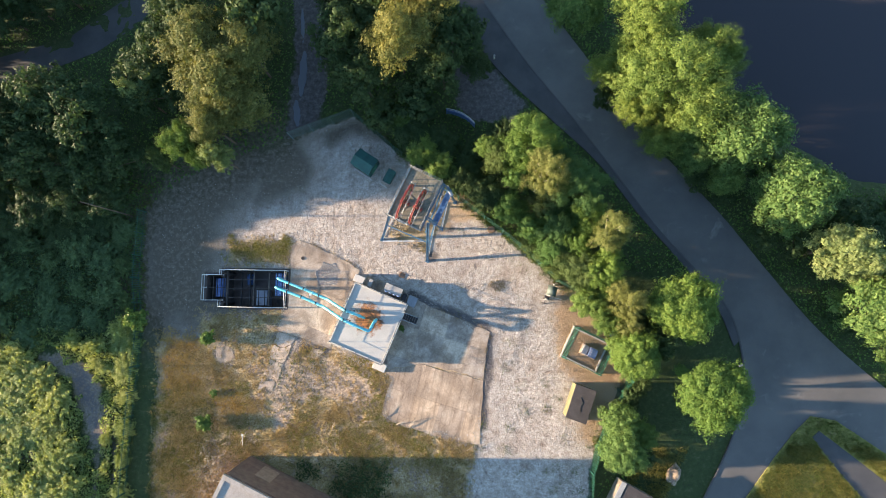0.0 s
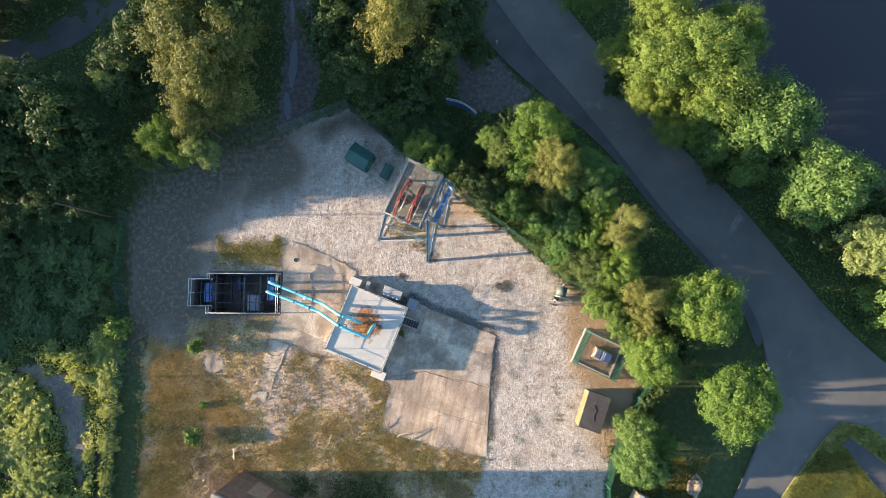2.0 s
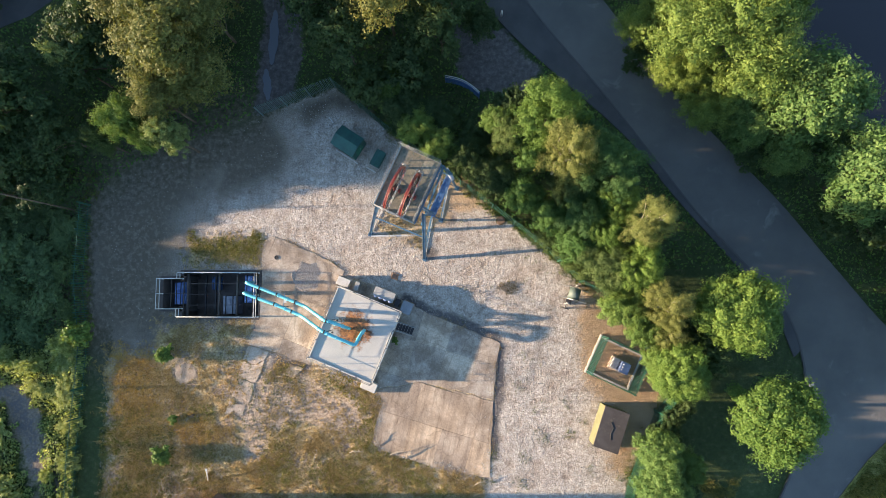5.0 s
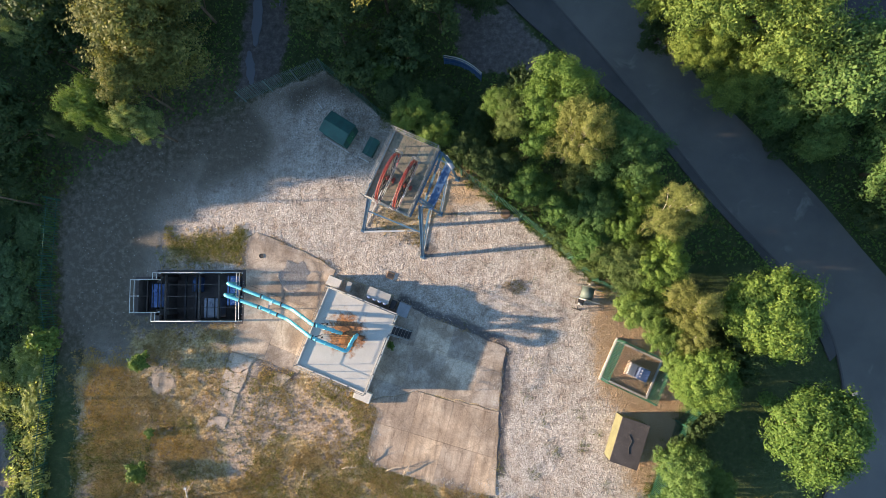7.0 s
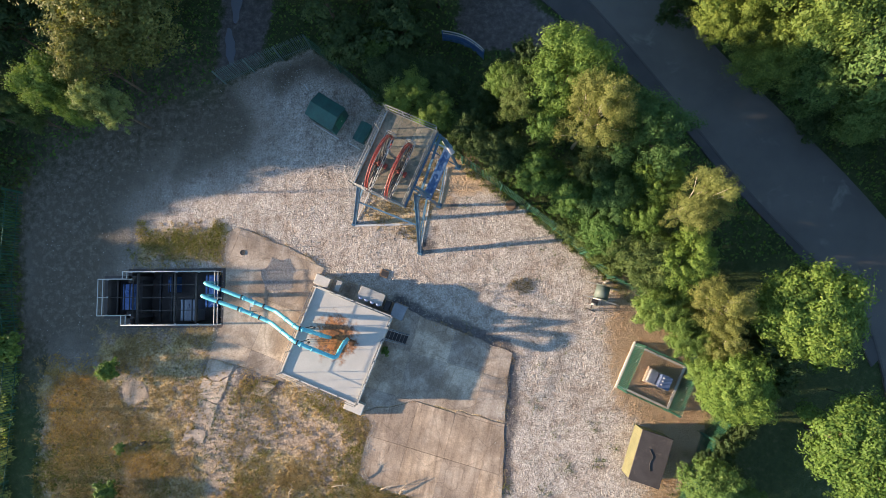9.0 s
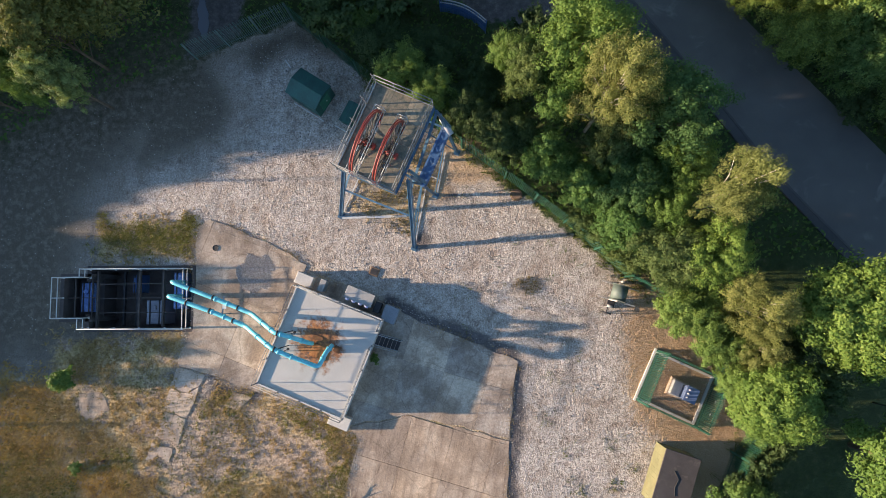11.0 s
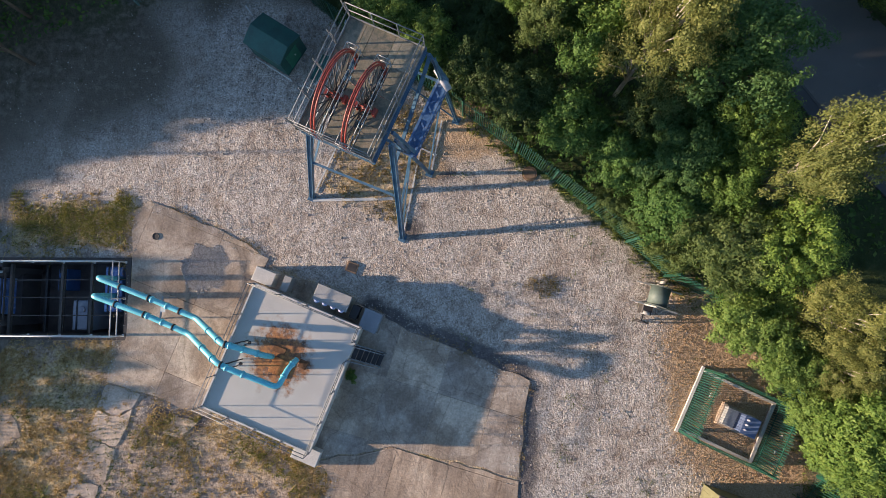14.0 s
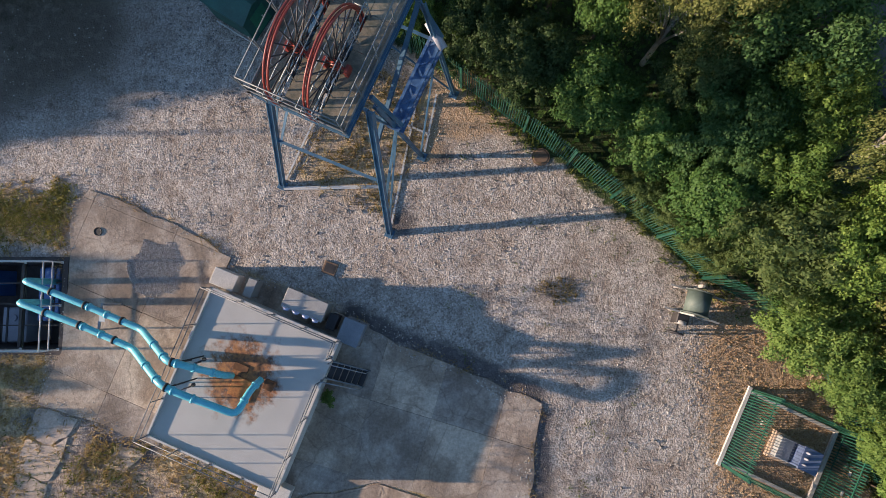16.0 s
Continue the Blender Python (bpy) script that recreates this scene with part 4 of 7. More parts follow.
box_tank(pose(-21.95, -2.9, -1.45), 0.7, 1.95, 0.8, TANK_BLUE, "blue rounded plastic tank in the pit")
box_tank(pose(-17.6, -3.95, -DEPTH), 1.15, 1.6, 1.6, TANK_WHITE, "grey white tank on the pit floor")
box_tank(pose(-19.2, -2.0, -DEPTH), 0.5, 1.2, 1.1, DEEP_BLUE, "dark blue tank on the pit floor")
box_tank(pose(-15.5, -2.55, -DEPTH), 0.95, 2.4, 2.3, TANK_BLUE, "tall blue pump housing under the pipes")
tank(pose(-15.2, -4.3, -DEPTH), 0.45, 1.2, DARK_STEEL, "dark round vessel on the pit floor")


# ---- headframe with two sheave wheels ----
HF = pose(0, 0, 0, 0, 0, -24.6)
hf = thing("headframe", HF, "blue steel pit headframe with railed deck", "headframe")
DZ = 7.8
LEGS = [((0, 0), (-0.8, 2.75)), ((-5.23, 0), (-4.4, 2.75)), ((-0.12, 3.68), (-0.72, 2.95)), ((0.0, 6.8), (-0.75, 6.5)), ((-5.23, 3.9), (-4.5, 3.8)), ((-5.23, 6.8), (-4.5, 6.5))]


def on_leg(k, z):
    (ax, ay), (bx, by) = LEGS[k]
    t = z / (DZ - 0.2)
    return Vector((ax + (bx - ax) * t, ay + (by - ay) * t, z))


for k in range(6):
    Form().ibeam(on_leg(k, 0.02), on_leg(k, DZ - 0.22), 0.19 if k < 2 else 0.14, 0.22 if k < 2 else 0.15, 0.022, (1, 0, 0)).part("leg", BLUE_STEEL, hf)
    p = on_leg(k, 0)
    Form().box(p.x - 0.19, p.x + 0.19, p.y - 0.19, p.y + 0.19, -0.05, 0.04, 0.01).part("base_plate", BLUE_STEEL, hf)


def tie(i, zi, j, zj, w=0.12, mat=BLUE_STEEL):
    Form().bar(on_leg(i, zi), on_leg(j, zj), w * 0.75, 0.02).bar(on_leg(i, zi) - Vector((0, 0, w * 0.3)), on_leg(j, zj) - Vector((0, 0, w * 0.3)), 0.02, w * 0.6).part("brace", mat, hf)


tie(1, 3.6, 0, 3.9, 0.15)
tie(0, 0.5, 2, 4.8, 0.10)
tie(0, 2.4, 2, 4.9, 0.14)
tie(1, 2.4, 4, 4.9, 0.14)
tie(1, 3.6, 4, 7.0, 0.12)
tie(2, 4.9, 4, 4.9, 0.16)
tie(3, 5.1, 5, 5.1, 0.16)
tie(2, 0.4, 3, 4.8, 0.10)
tie(4, 0.4, 5, 4.8, 0.10)
tie(2, 4.9, 0, 7.4, 0.14)
tie(3, 0.3, 5, 4.8, 0.10)
# side girders: two chords laced together
for k0, k1, wide, mat in ((2, 3, 0.2, GIRDER_BLUE), (4, 5, 0.1, BLUE_STEEL)):
    a, b = on_leg(k0, 4.95), on_leg(k1, 4.95)
    side = (b - a).cross(Vector((0, 0, 1))).normalized() * wide
    for s in (-1, 1):
        for z in (-0.25, 0.25):
            p = side * s + Vector((0, 0, z))
            Form().ibeam(a + p, b + p, 0.11, 0.13, 0.025).part("chord", mat, hf)
    for q in range(9):
        p0, p1 = a.lerp(b, q / 9), a.lerp(b, (q + 1) / 9)
        f = 1 if q % 2 else -1
        for z in (-0.25, 0.29):
            Form().bar(p0 + side * f + Vector((0, 0, z)), p1 - side * f + Vector((0, 0, z)), 0.07, 0.02).part("lacing", mat, hf)
        for s in (-1, 1):
            Form().bar(p0 + side * s + Vector((0, 0, -0.22 * f)), p1 + side * s + Vector((0, 0, 0.22 * f)), 0.02, 0.07).part("lacing", mat, hf)
    if wide > 0.15:
        for z in (-0.2, 0.26):
            Form().bar(a + Vector((0, 0, z)), b + Vector((0, 0, z)), 2 * wide - 0.06, 0.012).part("web_plate", mat, hf)
    for t in (0.0, 0.5, 1.0):
        p = a.lerp(b, t)
        Form().bar(p - side * 1.1 + Vector((0, 0, 0.3)), p + side * 1.1 + Vector((0, 0, 0.3)), 0.3, 0.02).part("batten", mat, hf)
# deck frame and plates
U0, U1, V0, V1 = -4.35, -1.15, 1.8, 6.65
for u in (U0 + 0.1, U1 - 0.1, -2.8):
    Form().ibeam((u, V0, DZ - 0.15), (u, V1, DZ - 0.15), 0.16, 0.26, 0.03).part("joist", BLUE_STEEL, hf)
for v in (V0 + 0.08, 2.9, 4.2, 5.4, V1 - 0.08):
    Form().ibeam((U0, v, DZ - 0.45), (U1, v, DZ - 0.45), 0.16, 0.26, 0.03).part("joist", BLUE_STEEL, hf)
cols = [U0, -3.60, -3.30, -2.35, -2.05, U1]
for i in range(5):
    if i in (1, 3):
        runs = [(5.35, V1)]
    else:
        runs = [(V0 + q * (V1 - V0) / 4, V0 + (q + 1) * (V1 - V0) / 4) for q in range(4)]
    for v0, v1 in runs:
        Form().box(cols[i] + 0.008, cols[i + 1] - 0.008, v0 + 0.008, v1 - 0.008, DZ - 0.02, DZ + 0.015).part("deck_plate", DECK, hf)
for a, b in (((U0, V0), (U1, V0)), ((U1, V0), (U1, V1)), ((U1, V1), (U0, V1)), ((U0, V1), (U0, V0))):
    Form().bar((*a, DZ + 0.07), (*b, DZ + 0.07), 0.02, 0.14).part("toe_board", DULL_GALV, hf)
railing(hf, [(U0, V0), (U1, V0), (U1, V1), (U0, V1), (U0, V0)], DZ, (), 1.1, 1.25, 0.022, DULL_GALV)
# outer rail on brackets on the long open side
for v in np.linspace(V0, V1, 5):
    Form().bar((U0, v, DZ - 0.1), (U0 - 0.16, v, DZ + 1.1), 0.035).part("bracket", DULL_GALV, hf)
for u in (U0 - 0.03, U1 + 0.03):
    Form().ibeam((u, V0, DZ - 0.14), (u, V1, DZ - 0.14), 0.12, 0.24, 0.02).part("edge_beam", BLUE_STEEL, hf)
# stair and cable guides on the girder side
Form().ibeam((-0.95, 2.2, 4.6), (-0.95, 6.6, 7.4), 0.14, 0.16, 0.02).part("stringer", BLUE_STEEL, hf)
for y in (3.3, 6.7):
    Form().bar((-0.3, y, 5.3), (-1.0, y - 0.1, DZ - 0.3), 0.14, 0.12).part("brace", BLUE_STEEL, hf)
Form().tube([(-0.9, 6.9, 5.6), (-0.1, 6.4, 5.2)], 0.16, 12).part("cable_drum", TANK_WHITE, hf)


def sheave(u, v, z, r):
    """A spoked sheave wheel on an axle, with bearings and guard rails."""
    w = thing("sheave_wheel", HF @ pose(u, v, z), "red spoked iron sheave wheel on the headframe deck", "sheave wheel", "sheave wheels")
    rim = []
    ring = 48
    for off in (-0.07, 0.07):
        rim.append([(off, r * math.cos(2 * math.pi * k / ring), r * math.sin(2 * math.pi * k / ring)) for k in range(ring)])
    f = Form()
    for pts in rim:
        f.tube(pts, 0.033, 6, close=True)
    f.part("rim_flange", RED, w)
    Form().tube([(0, (r - 0.07) * math.cos(2 * math.pi * k / ring), (r - 0.07) * math.sin(2 * math.pi * k / ring)) for k in range(ring)], 0.046, 6, close=True).part("rim", RED, w)
    for k in range(26):
        a = 2 * math.pi * k / 26
        Form().tube([(0.10 if k % 2 else -0.10, 0.16 * math.cos(a), 0.16 * math.sin(a)), (0, (r - 0.1) * math.cos(a), (r - 0.1) * math.sin(a))], 0.023, 5).part("spoke", DARK_STEEL, w)
    Form().tube([(-0.13, 0, 0), (0.13, 0, 0)], 0.15, 16).part("hub", RED, w)
    Form().tube([(-0.36, 0, 0), (0.40, 0, 0)], 0.05, 12).part("axle", RED, w)
    for s in (-0.36, 0.38):
        Form().box(s - 0.06, s + 0.06, -0.15, 0.15, DZ - z + 0.017, 0.09, 0.02).part("bearing", RED, w)
    for s in (-0.24, 0.26):
        for h in (0.95, 0.5):
            Form().tube([(s, -r - 0.05, DZ - z + h), (s, r + 0.1, DZ - z + h)], 0.018, 5).part("guard_rail", GALV, w)
        for q in np.linspace(-r - 0.05, r + 0.1, 5):
            Form().tube([(s, q, DZ - z + 0.017), (s, q, DZ - z + 0.95)], 0.018, 5).part("guard_post", GALV, w)
    for q in (-r - 0.05, r + 0.1):
        for h in (0.95, 0.5):
            Form().tube([(-0.24, q, DZ - z + h), (0.26, q, DZ - z + h)], 0.018, 5).part("guard_rail", GALV, w)


sheave(-3.45, 3.52, DZ + 0.24, 1.75)
sheave(-2.20, 3.52, DZ + 0.24, 1.75)
# low white rails between the feet
for a, b in (((-5.12, -0.1), (-1.3, 1.68)), ((-0.1, 0.4), (-1.6, 6.8)), ((-0.1, 3.9), (-0.7, 6.5)), ((-5.2, 0.3), (-5.2, 6.6)), ((-1.9, 4.7), (-0.2, 4.7))):
    Form().bar((*a, 0.03), (*b, 0.03), 0.15 if a[1] == -0.1 else 0.08, 0.03).part("tie_rod", WHITE_RAIL, hf, "white painted ground tie")


# ---- transformer enclosure ----
def pale_mesh(h, mat):
    """One palisade pale: a folded strip with a split pointed head."""
    f = Form()
    ring = [(-0.023, 0.0), (-0.012, 0.012), (0.012, 0.012), (0.023, 0.0)]
    v = [(x, y, 0.05) for x, y in ring] + [(x, y, h - 0.14) for x, y in ring]
    v += [(-0.04, -0.025, h), (0.0, 0.018, h + 0.02), (0.04, -0.025, h)]
    f.add(v, [(0, 1, 5, 4), (1, 2, 6, 5), (2, 3, 7, 6), (4, 5, 8), (5, 6, 9), (6, 7, 10)])
    return f.mesh("pale", mat)


PALES = {m: pale_mesh(2.35, m) for m in (FENCE, FENCE_WORN)}


def fence(line, label, h=2.4, gap=0.115, mat=FENCE, loose=0.0):
    """A palisade run: posts, two rails and pales, seen from both sides."""
    root = thing("palisade_fence", pose(*line[0], 0), label, "fence", "palisade fence runs")
    base = Vector((*line[0], 0))
    for a, b in zip(line, line[1:]):
        a, b = Vector((*a, 0)) - base, Vector((*b, 0)) - base
        d = b - a
        n = max(1, round(d.length / 2.75))
        turn = math.degrees(math.atan2(d.y, d.x))
        for k in range(n + 1):
            p = a + d * k / n
            q = Form().box(-0.05, 0.05, -0.03, 0.03, 0, h - 0.1).part("post", mat, root)
            q.matrix_basis = pose(p.x, p.y, 0, 0, 0, turn) @ pose(0, -0.06, 0)
        side = Vector((d.y, -d.x, 0)).normalized() * 0.02
        for z in (0.45, h - 0.45):
            Form().bar(a + side + Vector((0, 0, z)), b + side + Vector((0, 0, z)), 0.025, 0.05).part("rail", mat, root)
        m = int(d.length / gap)
        for k in range(m):
            p = a + d * (k + 0.5 + random.uniform(-loose, loose)) / m
            o = new("pale", PALES[mat])
            o.parent = root
            o.matrix_basis = pose(p.x, p.y, random.uniform(-0.02, 0.01), random.uniform(-0.6, 0.6), random.uniform(-0.8, 0.8), turn) @ Matrix.Diagonal((1, 1, h / 2.4, 1))
    return root


ENC = pose(16.1, -8.95, 0, 0, 0, -25.2)
EX, EY = 1.9, 1.65
enc_ring = [tuple((ENC @ Vector((x, y, 0))).xy) for x, y in ((-EX, EY), (EX, EY), (EX, -EY), (-EX, -EY), (-EX, EY))]
fence(enc_ring, "green palisade enclosure round the blue transformer")
kerb = thing("enclosure_kerb", ENC, "pale concrete kerb under the palisade enclosure", "kerb")
for x0, x1, y0, y1 in ((-EX - 0.17, -EX - 0.03, -EY - 0.1, EY + 0.1), (EX - 0.2, EX - 0.05, -EY + 0.05, EY - 0.05), (-EX, EX - 0.21, EY - 0.18, EY - 0.05), (-EX, EX - 0.21, -EY + 0.05, -EY + 0.18)):
    Form().box(x0, x1, y0, y1, 0, 0.12, 0.015).part("edging", CONCRETE_PALE, kerb)
pl = thing("plinth", ENC @ pose(0.25, 0.0, 0), "pale concrete plinth with a ribbed grey radiator", "plinth")
Form().box(-0.75, 0.85, -0.55, 0.55, 0, 0.28, 0.02).part("slab", CONCRETE_WORN, pl)
RADIATOR = surf("pale grey radiator paint", (0.34, 0.35, 0.36), (0.44, 0.45, 0.46), 1.5, 0.5, 0.0, 30, 0.1, 0.003)
Form().box(-0.66, -0.12, -0.45, 0.45, 0.282, 0.62, 0.02).part("radiator_box", RADIATOR, pl, "pale grey ribbed radiator")
for k in range(8):
    y = -0.40 + k * 0.115
    Form().box(-0.70, -0.10, y - 0.014, y + 0.014, 0.622, 0.70).part("rib", RADIATOR, pl)
TRANSFORMER = surf("blue grey transformer paint", (0.10, 0.145, 0.26), (0.15, 0.20, 0.34), 1.5, 0.5, 0.0, 30, 0.1, 0.003)
tr = thing("transformer", ENC @ pose(0.55, 0.0, 0.282), "blue finned transformer on a concrete plinth", "transformer")
Form().box(-0.32, 0.36, -0.42, 0.42, 0, 0.85, 0.02).part("tank_body", TRANSFORMER, tr)
Form().box(-0.36, 0.40, -0.46, 0.46, 0.852, 0.90, 0.01).part("lid", TRANSFORMER, tr)
for k in range(7):
    y = -0.39 + k * 0.13
    Form().box(0.362, 0.47, y - 0.012, y + 0.012, 0.12, 0.78).part("fin", TRANSFORMER, tr)
for k in range(3):
    Form().tube([(-0.2, -0.24 + k * 0.24, 0.9), (-0.2, -0.24 + k * 0.24, 1.08)], [0.06, 0.03], 10).part("bushing", TANK_WHITE, tr)
for p in ((-0.95, 0.55), (1.55, -0.6), (1.4, 0.2)):
    s = thing("warning_sign", ENC @ pose(-EX + 0.06 if p[0] < 0 else EX - 0.06, p[1], 1.5, 0, 0, 90), "small white warning plate on the fence", "sign", "warning plates")
    Form().box(-0.085, 0.085, -0.008, 0.008, -0.06, 0.06).part("plate", GREY_BOX, s)


# ---- yellow cabin ----
cb = thing("site_cabin", pose(15.2, -14.02, 0, 0, 0, -18.9), "yellow boarded site cabin with grey felt roof", "cabin")
X, Y, H = 0.98, 1.63, 1.8
Form().box(-X, X, -Y, Y, 0.05, H).part("wall", YELLOW_WALL, cb)
for k in range(12):
    y = -Y + (k + 0.5) * 2 * Y / 12
    Form().box(-X - 0.022, -X - 0.002, y - 0.133, y + 0.133, 0.1, H - 0.02).part("board", YELLOW_WALL, cb)
Form().box(-X - 0.06, X + 0.06, -Y - 0.06, Y + 0.06, H + 0.002, H + 0.07, 0.02).part("roof", FELT, cb)
Form().tube([(-0.25, 0.6, H + 0.085), (0.1, 0.2, H + 0.085), (0.0, -0.3, H + 0.085), (0.15, -0.75, H + 0.085)], 0.02, 6).part("cable", BLACK, cb)
Form().box(-0.45, 0.45, -Y - 0.03, -Y - 0.002, 0.12, 1.7).part("door", TIMBER, cb)


# ---- green huts ----
def hut(m, w, d, h, ridge, label, group="green huts"):
    g = thing("storage_hut", m, label, "hut", group)
    Form().box(-w / 2, w / 2, -d / 2, d / 2, 0.08, h).part("body", GREEN_DARK, g)
    for s in (-1, 1):
        Form().add([(-w / 2 - 0.06, s * (d / 2 + 0.06), h - 0.02), (w / 2 + 0.06, s * (d / 2 + 0.06), h - 0.02), (w / 2 + 0.06, 0, h + ridge), (-w / 2 - 0.06, 0, h + ridge),
                    (-w / 2 - 0.06, s * (d / 2 + 0.06), h + 0.02), (w / 2 + 0.06, s * (d / 2 + 0.06), h + 0.02), (w / 2 + 0.06, 0, h + ridge + 0.04), (-w / 2 - 0.06, 0, h + ridge + 0.04)],
                   [(0, 1, 2, 3), (4, 5, 6, 7), (0, 1, 5, 4), (1, 2, 6, 5), (2, 3, 7, 6), (3, 0, 4, 7)]).part("roof", GREEN_DARK, g)
    for s in (-1, 1):
        Form().add([(s * w / 2, -d / 2, h - 0.02), (s * w / 2, d / 2, h - 0.02), (s * w / 2, 0, h + ridge), (s * (w / 2 - 0.03), -d / 2, h - 0.02), (s * (w / 2 - 0.03), d / 2, h - 0.02), (s * (w / 2 - 0.03), 0, h + ridge)],
                   [(0, 1, 2), (3, 4, 5), (0, 1, 4, 3), (1, 2, 5, 4), (2, 0, 3, 5)]).part("gable", GREEN_DARK, g)
    Form().box(w / 2 + 0.002, w / 2 + 0.02, -d * 0.25, d * 0.25, 0.2, h - 0.15).part("door", GREEN, g)
    Form().tube([(w / 2 + 0.02, 0.12, h * 0.55), (w / 2 + 0.07, 0.12, h * 0.55)], 0.04, 8).part("padlock", WHITE_RAIL, g)
    return g


hut(pose(-6.55, 10.1, 0, 0, 0, -33), 2.2, 1.75, 1.55, 0.35, "dark green steel hut with a pitched roof")
hut(pose(-4.05, 8.75, 0, 0, 0, 62), 1.35, 0.75, 0.75, 0.15, "small dark green steel bin hut")
for (x, y), l, a in (((-6.85, 9.05), 2.3, -33), ((-4.7, 7.85), 0.9, -30), ((-8.3, 12.4), 0.5, -55)):
    r_ = thing("edge_rail", pose(x, y, 0, 0, 0, a), "low white painted rail by the huts", "rail", "low white rails")
    Form().tube([(-l / 2, 0, 0.3), (l / 2, 0, 0.3)], 0.035, 6).part("rail", WHITE_RAIL, r_)
    for s in (-1, 1):
        Form().tube([(s * l / 2 * 0.95, 0, 0), (s * l / 2 * 0.95, 0, 0.3)], 0.03, 6).part("post", WHITE_RAIL, r_)


# ---- winch ----
wn_ = thing("winch", pose(12.7, -3.05, 0, 0, 0, -17), "old grey green cable winch on a steel frame", "winch")
for y in (-0.52, 0.46):
    Form().bar((-1.15, y, 0.55), (1.2, y, 0.42), 0.07, 0.1).part("side_rail", GREY_BOX, wn_)
    for x in (-0.75, 0.65):
        Form().bar((x, y, 0), (x, y, 0.5), 0.08).part("leg", GREY_BOX, wn_)
    Form().tube([(-0.05, y * 0.92, 0.98), (-0.05, y * 1.0, 0.98)], 0.56, 28).part("drum_flange", surf("grey green paint", (0.075, 0.10, 0.088), (0.125, 0.15, 0.13), 2, 0.6), wn_)
    Form().bar((-0.5, y * 1.05, 0.5), (-0.05, y * 1.05, 1.0), 0.08, 0.06).part("bearing_arm", GREY_BOX, wn_)
    Form().bar((0.4, y * 1.05, 0.48), (-0.05, y * 1.05, 1.0), 0.08, 0.06).part("bearing_arm", GREY_BOX, wn_)
Form().tube([(-0.05, -0.47, 0.98), (-0.05, 0.42, 0.98)], 0.47, 28).part("drum", surf("faded green drum", (0.065, 0.095, 0.085), (0.11, 0.145, 0.128), 1.5, 0.6), wn_)
Form().box(-0.55, -0.05, -1.0, -0.58, 0.0, 0.62, 0.04).part("gearbox", DARK_STEEL, wn_)
Form().tube([(-0.3, -1.02, 0.45), (-0.3, -0.86, 0.45)], 0.24, 16).part("motor", GREY_BOX, wn_)
Form().tube([(-0.35 + 0.3 * math.cos(k * math.pi / 8), -1.4, 0.34 + 0.3 * math.sin(k * math.pi / 8)) for k in range(16)], 0.04, 6, close=True).part("hand_wheel", DARK_STEEL, wn_)
Form().bar((-0.35, -1.0, 0.34), (-0.35, -1.42, 0.34), 0.05).part("shaft", DARK_STEEL, wn_)
Form().box(0.0, 0.12, 0.62, 0.78, 0, 0.9, 0.01).part("post", GREY_BOX, wn_)

# ---- brick house beyond the yard ----
KERB_PALE = surf("grey roof screed", (0.30, 0.27, 0.245), (0.39, 0.35, 0.315), 0.8, 0.9, 0, 12, 0.3, 0.01, (0.26, 0.22, 0.18), 0.6)
hs = thing("brick_house", pose(-17.6, -19.8, 0, 0, 0, -25.0), "brown brick flat-roofed house with a bricked-up opening", "house")
HL, HD, HH = 13.0, 8.0, 6.3
Form().box(0, HL, -HD, 0, 0, HH).part("wall", BRICK, hs)
Form().box(-0.06, HL + 0.06, -HD - 0.06, 0.06, HH + 0.002, HH + 0.14, 0.03).part("roof", KERB_PALE, hs, "pale flat roof slab")
for x0, x1, y0, y1 in ((-0.06, HL + 0.06, -0.38, 0.06), (-0.06, 0.3, -HD - 0.06, -0.383)):
    Form().box(x0, x1, y0, y1, HH + 0.143, HH + 0.26, 0.02).part("parapet", KERB_PALE, hs)
BRICK_PALE = surf("lighter patching brick", (0.27, 0.17, 0.115), (0.36, 0.235, 0.16), 2.5, 0.92, 0, 30, 0.4, 0.008)
Form().box(1.9, 3.55, 0.003, 0.03, 0.7, 3.6, 0.01).part("infill", BRICK_PALE, hs, "lighter bricked-up opening")
Form().box(0, HL, 0.003, 0.1, 5.75, 5.95).part("cornice", BRICK, hs)
# ---- small things in the yard ----
RUST_BROWN = surf("brown rust plate", (0.15, 0.095, 0.062), (0.23, 0.15, 0.10), 3, 0.9)
cov = thing("inspection_cover", pose(-2.6, -1.5, 0, 0, 0, -20), "brown rusted inspection cover on the gravel", "cover")
Form().box(-0.3, 0.3, -0.27, 0.27, -0.02, 0.05, 0.012).part("lid", RUST_BROWN, cov)
Form().box(-0.22, 0.22, -0.19, 0.19, 0.052, 0.06).part("panel", DARK_STEEL, cov)
mh = thing("manhole", pose(6.6, 3.3, 0), "round brown rusted manhole by the fence", "manhole")
Form().tube([(0, 0, -0.05), (0, 0, 0.02), (0, 0, 0.035)], [0.36, 0.36, 0.3], 20).part("lid", RUST_BROWN, mh)
Form().tube([(0.38 * math.cos(k * math.pi / 12), 0.38 * math.sin(k * math.pi / 12), 0.012) for k in range(24)], 0.02, 6, close=True).part("ring", RUST_BROWN, mh)
dr = thing("drain", pose(-13.0, 0.2, 0.042), "round black drain opening in the slab", "drain")
Form().tube([(0, 0, 0.0), (0, 0, 0.012)], 0.17, 20).part("grate", BLACK, dr)
Form().tube([(0.17 * math.cos(k * math.pi / 12), 0.17 * math.sin(k * math.pi / 12), 0.012) for k in range(24)], 0.02, 6, close=True).part("ring", DARK_STEEL, dr)
pole = thing("utility_pole", pose(-31.3, 4.55, 0), "tall dark timber utility pole", "pole")
